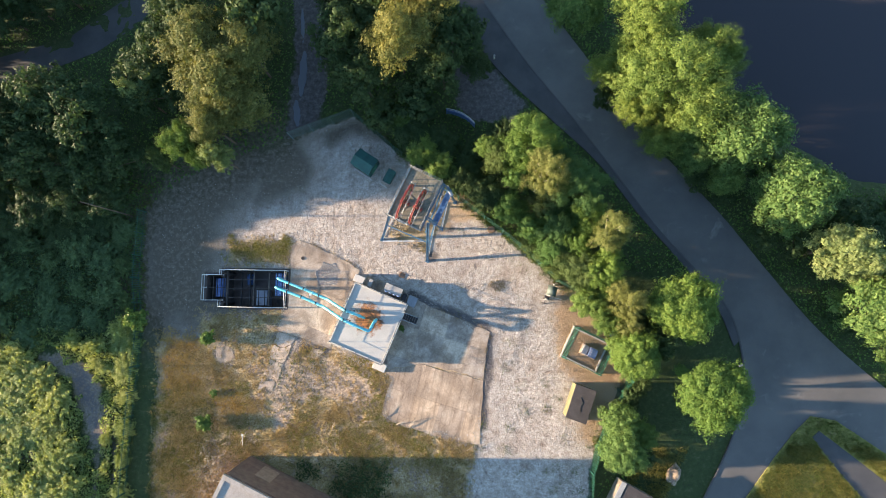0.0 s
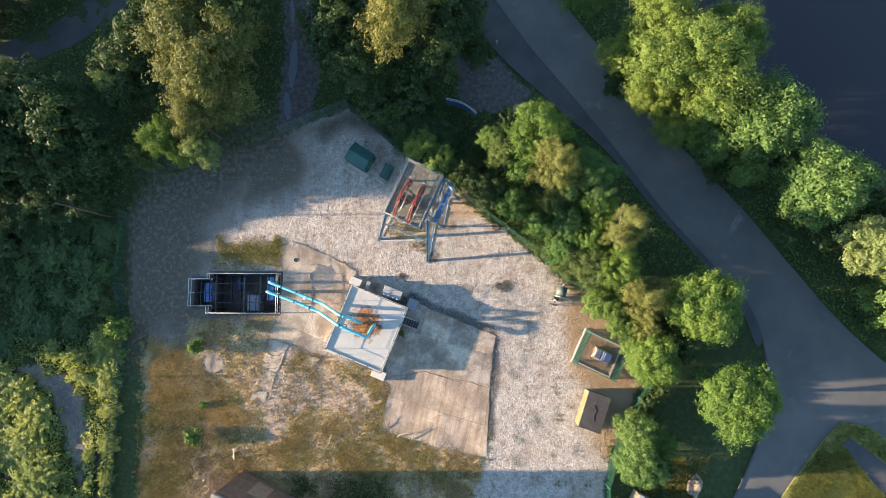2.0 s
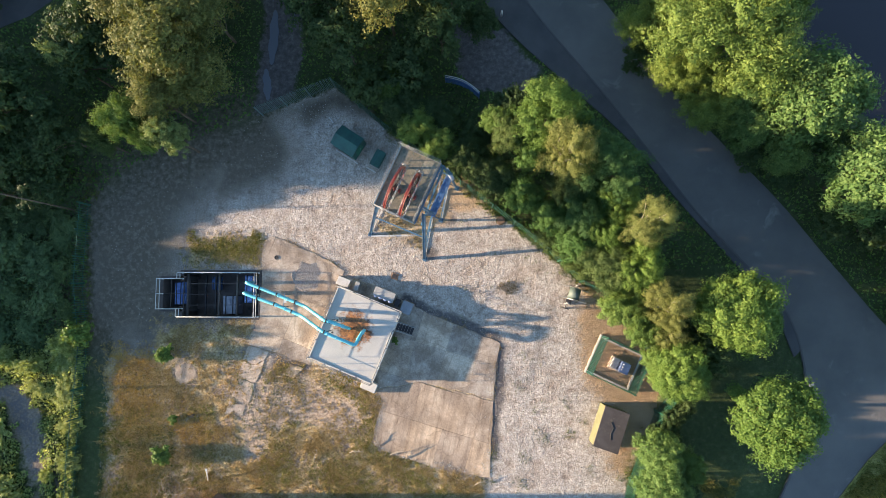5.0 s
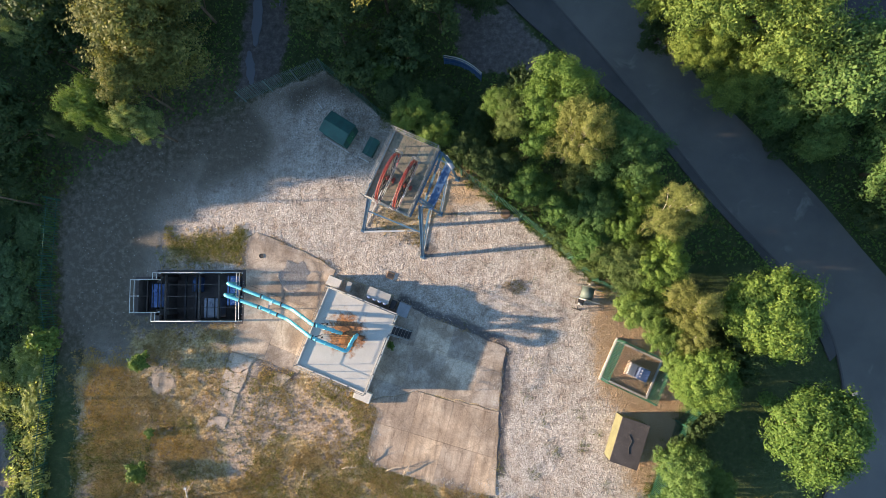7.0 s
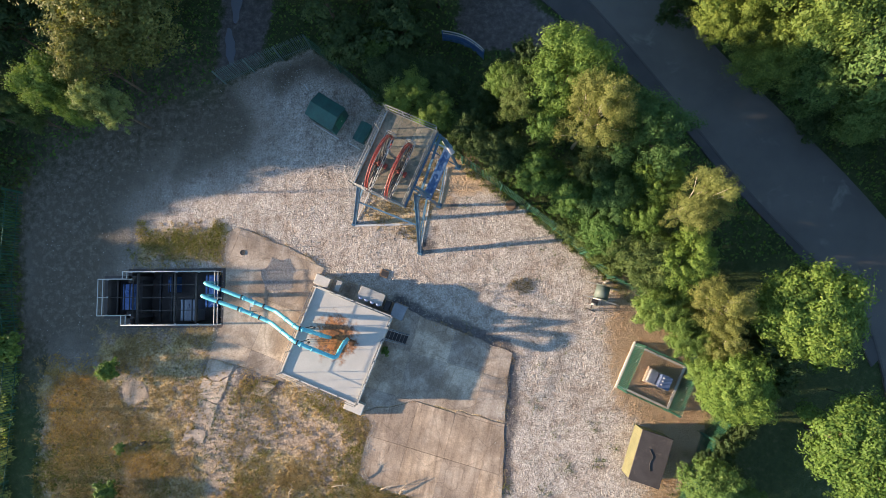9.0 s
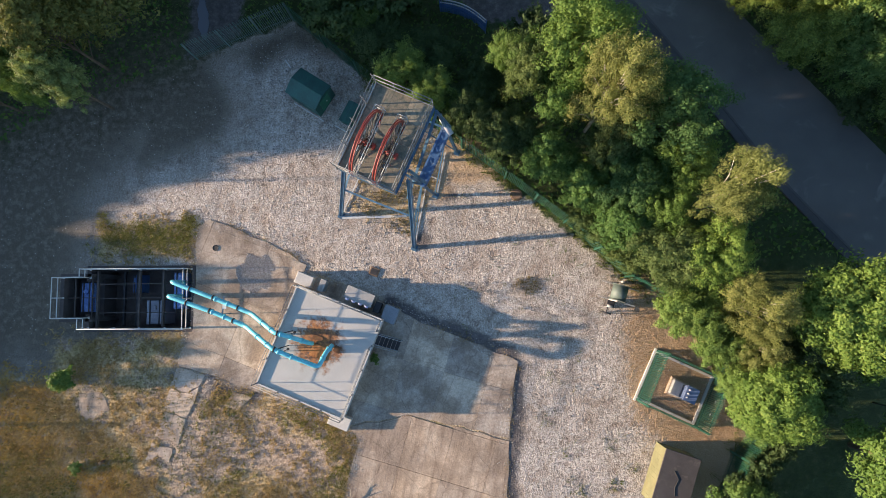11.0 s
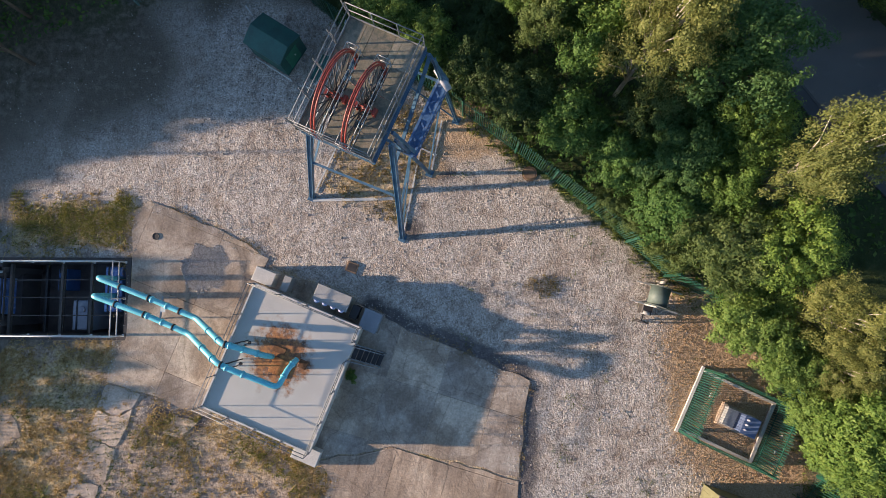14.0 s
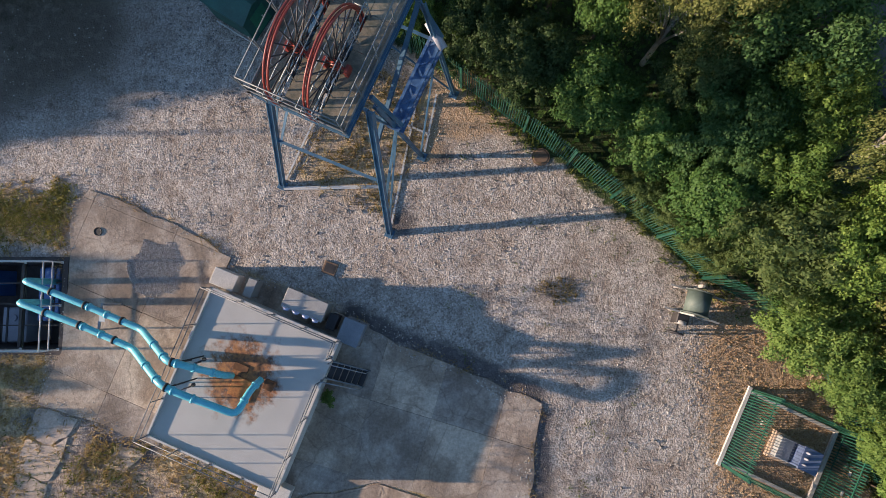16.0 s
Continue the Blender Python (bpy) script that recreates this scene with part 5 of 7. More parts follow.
Form().tube([(0, 0, 0), (0, 0, 8.2)], [0.08, 0.045], 12).part("shaft", BARK, pole)
st = thing("leaning_pole", pose(-18.2, -17.9, 0), "pale leaning stake in the rough grass", "stake")
Form().tube([(-0.3, -0.9, 0), (0.0, 0.0, 0.9), (0.15, 0.4, 1.4)], [0.05, 0.045, 0.035], 8).part("shaft", WHITE_RAIL, st)
Form().box(0.06, 0.24, 0.34, 0.5, 1.36, 1.44).part("cap", WHITE_RAIL, st)
po = thing("stub_post", pose(-19.9, -13.3, 0), "dark timber stub post in the dry grass", "post")
Form().box(-0.08, 0.08, -0.08, 0.08, 0, 0.45, 0.02).part("shaft", BARK, po)
bo = thing("bollard", pose(6.9, 21.8, 0), "small white bollard at the path edge", "bollard")
Form().tube([(0, 0, 0), (0, 0, 0.85), (0, 0, 0.95)], [0.1, 0.1, 0.05], 12).part("body", WHITE_RAIL, bo)
# pole and arm are added under a small pale spot, near black to stay hidden
LAMP_GREEN = surf("near-black green pole paint", (0.012, 0.022, 0.016), (0.02, 0.034, 0.024), 2.0, 0.7)
lamp = thing("street_lamp", pose(27.9, -9.9, 0, 0, 0, 20), "small pale fitting on an added thin dark pole", "street lamp")
Form().tube([(0, 0, 0), (0, 0, 0.9), (0, 0, 6.0)], [0.05, 0.03, 0.016], 10).part("pole", LAMP_GREEN, lamp)
Form().tube([(0, 0, 5.98), (0.1, 0, 6.25), (0.45, 0, 6.35)], 0.016, 8).part("arm", LAMP_GREEN, lamp)
Form().box(0.4, 0.75, -0.08, 0.08, 6.3, 6.38, 0.02).part("head", DULL_GALV, lamp, "grey lamp head")
# blue barrier
br = thing("blue_barrier", pose(3.35, 14.95, 0, 0, 0, -27), "blue steel barrier with a white top rail", "barrier")
arc = [(-1.65 + 3.3 * k / 12, 0.32 * math.sin(math.pi * k / 12), 0) for k in range(13)]
for z, mt in ((1.7, WHITE_RAIL), (1.35, WHITE_RAIL), (0.85, DEEP_BLUE), (0.25, DEEP_BLUE)):
    Form().tube([(x, y, z) for x, y, _ in arc], 0.035, 8).part("rail", mt, br)
for k in range(0, 25):
    x = -1.65 + 3.3 * k / 24
    y = 0.32 * math.sin(math.pi * k / 24)
    Form().tube([(x, y, 0.0 if k % 6 == 0 else 0.25), (x, y, 1.7)], 0.04 if k % 6 == 0 else 0.02, 6).part("bar", DEEP_BLUE, br)
for k in range(12):
    (x0, y0, _), (x1, y1, _) = arc[k], arc[k + 1]
    Form().bar((x0, y0, 0.75), (x1, y1, 0.75), 0.015, 0.9).part("sheet", DEEP_BLUE, br)
# pale boulder on the lawn
BOULDER = surf("weathered pinkish boulder", (0.20, 0.145, 0.105), (0.44, 0.345, 0.27), 2.2, 0.95, 0.0, 14, 0.9, 0.03, (0.10, 0.10, 0.05), 0.55)
bm_ = bmesh.new()
bmesh.ops.create_icosphere(bm_, subdivisions=4, radius=0.6)
for v_ in bm_.verts:
    v_.co *= 1 + 0.5 * noise.noise(v_.co * 1.9 + Vector((3, 1, 0))) + 0.16 * noise.noise(v_.co * 6) + 0.06 * noise.noise(v_.co * 15)
    v_.co.z *= 0.75
me_ = bpy.data.meshes.new("boulder")
bm_.to_mesh(me_)
bm_.free()
me_.materials.append(BOULDER)
bl = new("boulder", me_)
bl.matrix_world = pose(24.5, -20.9, 0.18, 0, 0, -12) @ Matrix.Diagonal((1.05, 1.6, 1.1, 1))
tagged(bl, "pale weathered boulder in the rough lawn grass", "boulder")
sd = thing("timber_shed", pose(20.0, -23.4, 0, 0, 0, -28), "dark felted timber shed behind the fence", "shed")
Form().box(-1.9, 1.9, -1.4, 1.4, 0, 2.1).part("wall", TIMBER, sd)
Form().box(-2.05, 2.05, -1.55, 1.55, 2.102, 2.2, 0.02).part("roof", FELT, sd)
Form().box(-2.1, -1.6, -1.55, 1.55, 2.203, 2.24).part("ridge_board", GREY_BOX, sd)


# ---- concrete pads, panel by panel ----
def clip(poly, nx_, ny_, c):
    """The part of a polygon where nx*x + ny*y <= c."""
    out = []
    for (ax, ay), (bx, by) in zip(poly, poly[1:] + poly[:1]):
        da, db = nx_ * ax + ny_ * ay - c, nx_ * bx + ny_ * by - c
        if da <= 0:
            out.append((ax, ay))
        if da * db < 0:
            t = da / (da - db)
            out.append((ax + (bx - ax) * t, ay + (by - ay) * t))
    return out


def pad(poly, turn, cu, cv, ou, ov, z, label, wear=0.16, lost=0.0, mat=CONCRETE):
    root = structure(new("pavement"), label, "concrete pad")
    rough_ = []
    for (ax, ay), (bx, by) in zip(poly, poly[1:] + poly[:1]):       # broken outline
        n = max(1, int(math.hypot(bx - ax, by - ay) / 0.45))
        for k in range(n):
            x, y = ax + (bx - ax) * k / n, ay + (by - ay) * k / n
            rough_.append((x + wear * noise.noise((x * 1.1, y * 1.1, 3)), y + wear * noise.noise((x * 1.1, y * 1.1, 9))))
    poly = rough_
    c, s = math.cos(radians(turn)), math.sin(radians(turn))
    us = [x * c + y * s for x, y in poly]
    vs = [-x * s + y * c for x, y in poly]
    for i in range(math.floor((min(us) - ou) / cu), math.ceil((max(us) - ou) / cu)):
        for j in range(math.floor((min(vs) - ov) / cv), math.ceil((max(vs) - ov) / cv)):
            u0, u1, v0, v1 = ou + i * cu + 0.004, ou + (i + 1) * cu - 0.004, ov + j * cv + 0.004, ov + (j + 1) * cv - 0.004
            p = list(poly)
            for a, b, k in ((-c, -s, -u0), (c, s, u1), (s, -c, -v0), (-s, c, v1)):
                p = clip(p, a, b, k) if len(p) > 2 else p
            if len(p) < 3:
                continue
            q, last = [], None
            for k, pt in enumerate(p):          # rough, broken outer edges
                q.append((pt[0] + random.uniform(-0.006, 0.006), pt[1] + random.uniform(-0.006, 0.006)))
            area = 0.5 * sum(a[0] * b[1] - b[0] * a[1] for a, b in zip(q, q[1:] + q[:1]))
            if abs(area) < 0.15 or random.random() < lost:
                continue
            Form().prism(q, -0.1, z + random.uniform(-0.004, 0.004), 0.005).part("panel", mat, root)


pad(PADS[0][:9] + [(-12.1, -8.25), (-13.3, -7.85), (-15.35, -7.3), (-14.4, -5.1), (-14.2, -1.1)], -22, 4.1, 3.7, -0.6, 0.2, 0.035, "weathered concrete pad with cracked joints")
pad([(-6.9, -1.4), (-2.4, -3.3), (0.4, -4.75), (3.15, -5.8), (5.1, -6.65), (6.45, -7.25), (6.1, -9.0), (5.85, -11.95), (-0.4, -10.53), (-4.3, -11.1), (-8.8, -8.6)], -16.5, 2.72, 3.2, 1.25, -10.235, 0.03, "weathered concrete pad beside the shaft cap")
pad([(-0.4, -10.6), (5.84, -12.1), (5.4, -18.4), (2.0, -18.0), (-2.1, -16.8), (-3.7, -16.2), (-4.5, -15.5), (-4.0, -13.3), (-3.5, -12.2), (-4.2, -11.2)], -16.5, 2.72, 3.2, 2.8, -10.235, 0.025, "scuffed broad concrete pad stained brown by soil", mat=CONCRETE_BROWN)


def broken_slabs(polys, z, label, mat):
    """Cracked slab pieces with ragged edges, a little tilted."""
    root = structure(new("pavement"), label, "concrete slabs")
    for poly in polys:
        ring = []
        for (ax, ay), (bx, by) in zip(poly, poly[1:] + poly[:1]):
            n = max(1, int(math.hypot(bx - ax, by - ay) / 0.3))
            for k in range(n):
                x, y = ax + (bx - ax) * k / n, ay + (by - ay) * k / n
                ring.append((x + 0.16 * noise.noise((x * 2.3, y * 2.3, 4)), y + 0.16 * noise.noise((x * 2.3, y * 2.3, 8))))
        Form().prism(ring, -0.1, z + random.uniform(-0.006, 0.006), 0.012).part("slab", mat, root)


broken_slabs([[(-15.3, -7.45), (-13.5, -7.95), (-13.75, -8.6), (-14.9, -9.0), (-15.75, -8.6)], [(-15.78, -8.72), (-14.92, -9.12), (-13.85, -8.74), (-14.1, -9.5), (-14.6, -10.6), (-16.1, -10.1)],
              [(-16.16, -10.22), (-14.66, -10.72), (-15.1, -12.25), (-16.66, -11.7)]], 0.018, "broken pale concrete strip in the dry grass", CONCRETE_WORN)
broken_slabs([[(-16.85, -12.2), (-15.5, -12.5), (-15.65, -13.4), (-16.4, -13.0), (-17.2, -13.2)]], 0.02, "crumbled concrete slab end in the grass", CONCRETE_WORN)
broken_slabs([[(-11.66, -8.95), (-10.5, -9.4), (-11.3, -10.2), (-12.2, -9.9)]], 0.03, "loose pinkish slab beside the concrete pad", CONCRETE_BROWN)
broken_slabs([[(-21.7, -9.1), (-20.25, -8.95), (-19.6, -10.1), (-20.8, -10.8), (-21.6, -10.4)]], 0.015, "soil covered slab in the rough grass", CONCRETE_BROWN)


# ---- trees ----
def crown_leaves(rng, R, H, base, clumps, per, leaf, droop=0.0, open_=0.3, flat=0.85, spray=1.5, corners=4, even=False):
    """Corners of leaf blades, gathered in clumps over an uneven crown."""
    count = rng.integers(7, 11)
    ang = 2 * np.pi * np.arange(count) / count + rng.normal(size=count) * 0.35
    out = R * rng.uniform(0.34, 0.66, count)
    out[0] = 0.08 * R
    ls = R * rng.uniform(0.30, 0.50, count)
    lz = base + (H - base) * np.clip(0.86 - 0.55 * out / R * rng.uniform(0.5, 1.5, count), 0.3, 0.86)
    lobe = np.stack([out * np.cos(ang), out * np.sin(ang), lz], -1)
    tall = (H - base) / (2.2 * R)
    pick = rng.choice(count, clumps, p=ls ** 2 / np.sum(ls ** 2))
    d = rng.normal(size=(clumps, 3))
    d /= np.linalg.norm(d, axis=1)[:, None]
    d[:, 2] = np.where(d[:, 2] < -0.5, -d[:, 2], d[:, 2])
    rad = np.cbrt(rng.uniform(open_, 1.15, clumps)) * ls[pick] * rng.uniform(0.84, 1.22, clumps)
    c = lobe[pick] + d * rad[:, None] * np.array([1, 1, min(1.3, max(0.7, tall))])
    if even:
        shell = np.cbrt(rng.uniform(0.35, 1.0, clumps)) * (0.88 + 0.1 * np.sin(3 * np.arctan2(d[:, 1], d[:, 0]) + 1) + 0.06 * np.sin(7 * np.arctan2(d[:, 1], d[:, 0])))
        c = d * shell[:, None] * np.array([0.92 * R, 0.92 * R, (H - base) * 0.5]) + np.array([0, 0, base + (H - base) * 0.48])
    c[:, 2] = np.clip(c[:, 2], base + 0.1, H)
    size = rng.uniform(0.07, 0.165, clumps) * R + 0.10
    n = clumps * per
    k = np.repeat(np.arange(clumps), per)
    o = rng.normal(size=(n, 3))
    o /= np.linalg.norm(o, axis=1)[:, None]
    p = c[k] + o * (size[k] * np.cbrt(rng.uniform(0.15, 1.0, n)))[:, None] * np.array([1, 1, flat]) / spray ** 0.5
    way = d + 0.35 * rng.normal(size=(clumps, 3))
    p += way[k] * (size[k] * spray * rng.uniform(-0.6, 1.0, n) * 0.62)[:, None]
    if droop:
        p[:, 2] -= droop * rng.uniform(0, 1, n) ** 2
    nrm = 0.85 * o + 0.45 * d[k] + np.array([0, 0, 0.45]) + 0.36 * rng.normal(size=(n, 3))
    nrm /= np.linalg.norm(nrm, axis=1)[:, None]
    t = np.cross(nrm, rng.normal(size=(n, 3)))
    t /= np.linalg.norm(t, axis=1)[:, None]
    b = np.cross(nrm, t)
    s = (leaf * rng.uniform(0.6, 1.35, n))[:, None]
    if corners == 3:
        q = np.stack([p - t * s - b * s * 0.45, p + t * s * 1.1 - b * s * 0.1, p - t * s * 0.3 + b * s * 0.75 + nrm * s * 0.15], 1)
        return q.reshape(-1, 3), c
    q = np.stack([p - t * s, p - b * s * 0.55 + nrm * s * 0.18, p + t * s, p + b * s * 0.55 + nrm * s * 0.18], 1)
    return q.reshape(-1, 3), c


def make_tree(seed, name, R, H, base, clumps, per, leaf, leaf_mat, bark, label, category="tree", droop=0.0, open_=0.3, trunk_r=0.14, limbs=16, spray=1.3, corners=4, even=False):
    rng = np.random.default_rng(seed)
    root = thing(name, pose(0, 0, 0), label, category)
    q, c = crown_leaves(rng, R, H, base, clumps, per, leaf, droop, open_, spray=spray, corners=corners, even=even)
    crown = new("crown", quads("crown", q, leaf_mat, corners))
    crown.parent = root
    f = Form()
    lean = rng.normal(size=2) * 0.15
    spine = [Vector((lean[0] * t * t, lean[1] * t * t, H * 0.78 * t)) for t in np.linspace(0, 1, 6)]
    f.tube(spine, [trunk_r * (1.25 - 0.95 * t) for t in np.linspace(0, 1, 6)], 8)
    for k in rng.choice(len(c), min(limbs, len(c)), replace=False):
        tip = Vector(c[k])
        z = min(max(tip.z * rng.uniform(0.35, 0.7), base * 0.6 + 0.2), H * 0.7)
        t = z / (H * 0.78)
        a = Vector((lean[0] * t * t, lean[1] * t * t, z))
        m = a.lerp(tip, 0.5) + Vector((0, 0, 0.12 * (tip - a).length))
        f.tube([a, m, tip], [trunk_r * 0.45, trunk_r * 0.28, trunk_r * 0.1], 5)
    f.part("trunk", bark, root)
    return root


def place(proto, spots, group, uneven=0.08):
    """Trees from one model: (x, y, height, radius) each, turned and scaled."""
    R0, H0 = proto["R"], proto["H"]
    for i, (x, y, h, r) in enumerate(spots):
        t = proto["ob"] if i == 0 else copy_thing(proto["ob"], Matrix())
        t.matrix_world = pose(x, y, -0.05, 0, 0, (x * 47 + y * 31) % 360) @ Matrix.Diagonal((r / R0 * (1 + uneven * math.sin(x * 3.1 + y)), r / R0 * (1 - uneven * math.sin(x * 1.7 + y * 2.3)), h / H0, 1))
        t["group"] = group


def proto(seed, name, R, H, *a, **k):
    return {"ob": make_tree(seed, name, R, H, *a, **k), "R": R, "H": H}


place(proto(1, "round_tree", 3.2, 7.0, 2.6, 340, 150, 0.08, LEAF_BRIGHT, BARK, "round bright green maple on the lawn", corners=3, even=True), [(24.2, -4.5, 7.4, 3.3), (26.4, -12.4, 8.0, 3.45), (19.9, -9.0, 6.5, 2.4)], "round trees")
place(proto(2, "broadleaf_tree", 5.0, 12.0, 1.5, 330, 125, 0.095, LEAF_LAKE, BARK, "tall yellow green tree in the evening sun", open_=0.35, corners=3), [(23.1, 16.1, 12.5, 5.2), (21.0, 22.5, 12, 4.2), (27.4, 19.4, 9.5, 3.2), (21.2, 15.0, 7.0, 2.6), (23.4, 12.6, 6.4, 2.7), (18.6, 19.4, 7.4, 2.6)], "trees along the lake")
place(proto(3, "broadleaf_tree", 3.6, 8.5, 1.0, 300, 84, 0.106, LEAF_ROAD, BARK, "fresh green broadleaf tree beside the road", corners=3, even=True), [(30.0, 11.8, 10.2, 4.2), (34.3, 5.9, 10.0, 4.1), (42.2, -4.4, 8.8, 3.8), (15.0, 25.6, 8, 3.2), (26.2, 13.6, 8, 2.8), (26.4, 10.6, 6.0, 2.3), (29.4, 8.2, 5.2, 2.0), (45.5, -8.6, 7, 2.8), (18.4, -15.3, 6.0, 2.0), (18.6, -17.9, 6.2, 2.3)], "roadside trees")
place(proto(4, "birch_tree", 2.8, 9.5, 1.6, 225, 170, 0.054, LEAF_BIRCH, BARK_PALE, "golden birch with pale branches", droop=0.4, open_=0.12, spray=1.5, limbs=30, trunk_r=0.14, corners=3), [(11.1, 7.4, 11.8, 2.0), (16.8, 2.1, 11.6, 1.95), (18.8, -3.9, 7.6, 1.9), (19.3, -6.2, 6.0, 1.3)], "birches")
place(proto(14, "birch_tree", 2.8, 9.5, 0.8, 270, 80, 0.08, LEAF_GOLD, BARK, "tall golden birch at the wood edge", droop=0.15, open_=0.2, spray=1.4, trunk_r=0.09, corners=3), [(-19.4, 15.8, 10.4, 4.3), (-21.6, 19.8, 10.0, 4.2), (-17.2, 19.8, 9.6, 3.4), (-2.7, 20.2, 11.2, 3.5), (-0.4, 24.6, 11.0, 3.6), (-20.6, 12.4, 9.0, 2.6)], "birches")
place(proto(5, "leafy_tree", 2.8, 8.5, 0.8, 250, 112, 0.07, LEAF_BRIGHT, BARK, "mid green tree in the boundary belt", corners=3), [(10.1, 11.1, 9.2, 2.8), (17.2, -0.6, 7.0, 2.0), (15.3, 4.4, 7.0, 1.7), (14.7, 1.8, 6.4, 1.6)], "boundary belt trees")
place(proto(18, "leafy_tree", 2.8, 8.5, 0.8, 260, 118, 0.064, LEAF_COOL, BARK, "deep cool green tree in the boundary belt", corners=3), [(14.3, 6.5, 9.6, 2.6), (12.6, 8.9, 7.0, 2.2), (12.8, 3.2, 6.2, 2.2)], "boundary belt trees")
place(proto(6, "leafy_tree", 2.3, 7.0, 0.5, 220, 118, 0.06, LEAF_OLIVE, BARK, "olive green tree by the yard fence", corners=3, droop=0.3, open_=0.2, spray=2.0), [(14.7, -0.6, 6.0, 2.2), (7.0, 9.8, 7.0, 1.7), (-26.4, 9.6, 6.2, 1.2), (11.9, 5.4, 6.0, 1.8), (10.5, 1.3, 3.0, 1.1), (11.6, 0.4, 3.1, 1.1), (12.6, -0.6, 3.1, 1.0), (13.4, -1.3, 3.0, 0.9)], "olive trees")
place(proto(7, "shrub", 2.0, 4.4, 0.2, 220, 130, 0.056, LEAF_LIME, BARK, "lime green shrub beside the yard fence", "shrub", corners=3, trunk_r=0.08), [(16.4, -4.3, 4.6, 1.8), (-23.4, 11.3, 8.2, 1.7), (-22.2, 9.9, 6.6, 1.1), (6.4, 10.6, 6.6, 1.3), (-2.6, 14.6, 3.6, 1.6), (1.3, 9.5, 4.2, 1.4), (-0.4, 10.9, 4.4, 1.5), (2.9, 8.5, 3.4, 0.9), (20.2, -16.4, 4.4, 1.6), (18.1, -6.0, 4.2, 1.4), (19.6, -10.4, 4.2, 1.4), (18.9, -8.4, 4.4, 1.3)], "lime green shrubs")
place(proto(19, "leafy_tree", 2.0, 7.0, 0.6, 200, 100, 0.075, LEAF_PALE, BARK, "pale green young tree with fine leaves", corners=3), [(-20.2, 9.7, 8.0, 1.35), (-28.4, 15.8, 8.6, 1.1), (38.4, 1.0, 9.0, 2.5), (40.2, -0.4, 8.4, 2.0)], "pale young trees")
place(proto(8, "hedge_shrub", 2.1, 4.6, 0.1, 220, 115, 0.06, LEAF_MID, BARK, "dense dark hedge shrub behind the palisade", "shrub", corners=3, trunk_r=0.08), [(8.4, 5.0, 4.8, 1.9), (10.6, 3.4, 4.6, 1.9), (12.6, 1.2, 5.0, 1.9), (9.0, 8.6, 5.6, 2.0), (13.9, 4.0, 5.4, 2.0), (15.8, -2.4, 3.6, 1.4)], "hedge shrubs")
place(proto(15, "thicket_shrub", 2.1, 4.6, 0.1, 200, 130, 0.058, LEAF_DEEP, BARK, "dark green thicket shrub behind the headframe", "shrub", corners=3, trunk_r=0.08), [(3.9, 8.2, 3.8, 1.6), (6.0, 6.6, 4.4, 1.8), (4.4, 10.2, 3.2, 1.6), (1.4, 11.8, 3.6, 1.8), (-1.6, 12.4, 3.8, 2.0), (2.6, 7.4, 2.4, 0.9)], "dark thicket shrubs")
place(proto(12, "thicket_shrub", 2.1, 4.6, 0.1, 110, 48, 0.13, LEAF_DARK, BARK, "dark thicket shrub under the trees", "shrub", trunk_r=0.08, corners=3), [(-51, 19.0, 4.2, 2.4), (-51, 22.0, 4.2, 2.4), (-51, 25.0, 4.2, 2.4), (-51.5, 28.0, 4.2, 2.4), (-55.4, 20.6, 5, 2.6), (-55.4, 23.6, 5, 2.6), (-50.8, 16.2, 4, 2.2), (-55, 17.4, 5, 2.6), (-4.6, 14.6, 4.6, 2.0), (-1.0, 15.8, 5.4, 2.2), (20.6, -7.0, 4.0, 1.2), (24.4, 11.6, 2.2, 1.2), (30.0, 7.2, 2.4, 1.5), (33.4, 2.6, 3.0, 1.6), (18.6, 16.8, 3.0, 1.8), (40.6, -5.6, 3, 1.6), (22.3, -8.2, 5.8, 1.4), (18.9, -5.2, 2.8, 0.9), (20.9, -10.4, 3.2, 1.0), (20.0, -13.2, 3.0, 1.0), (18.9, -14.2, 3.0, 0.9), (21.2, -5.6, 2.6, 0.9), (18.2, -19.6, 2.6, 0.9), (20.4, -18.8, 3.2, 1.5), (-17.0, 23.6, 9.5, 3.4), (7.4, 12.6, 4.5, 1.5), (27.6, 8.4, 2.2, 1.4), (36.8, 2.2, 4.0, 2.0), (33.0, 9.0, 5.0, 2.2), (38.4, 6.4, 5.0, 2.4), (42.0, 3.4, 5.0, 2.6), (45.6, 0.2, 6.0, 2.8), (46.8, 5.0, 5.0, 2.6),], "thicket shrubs")
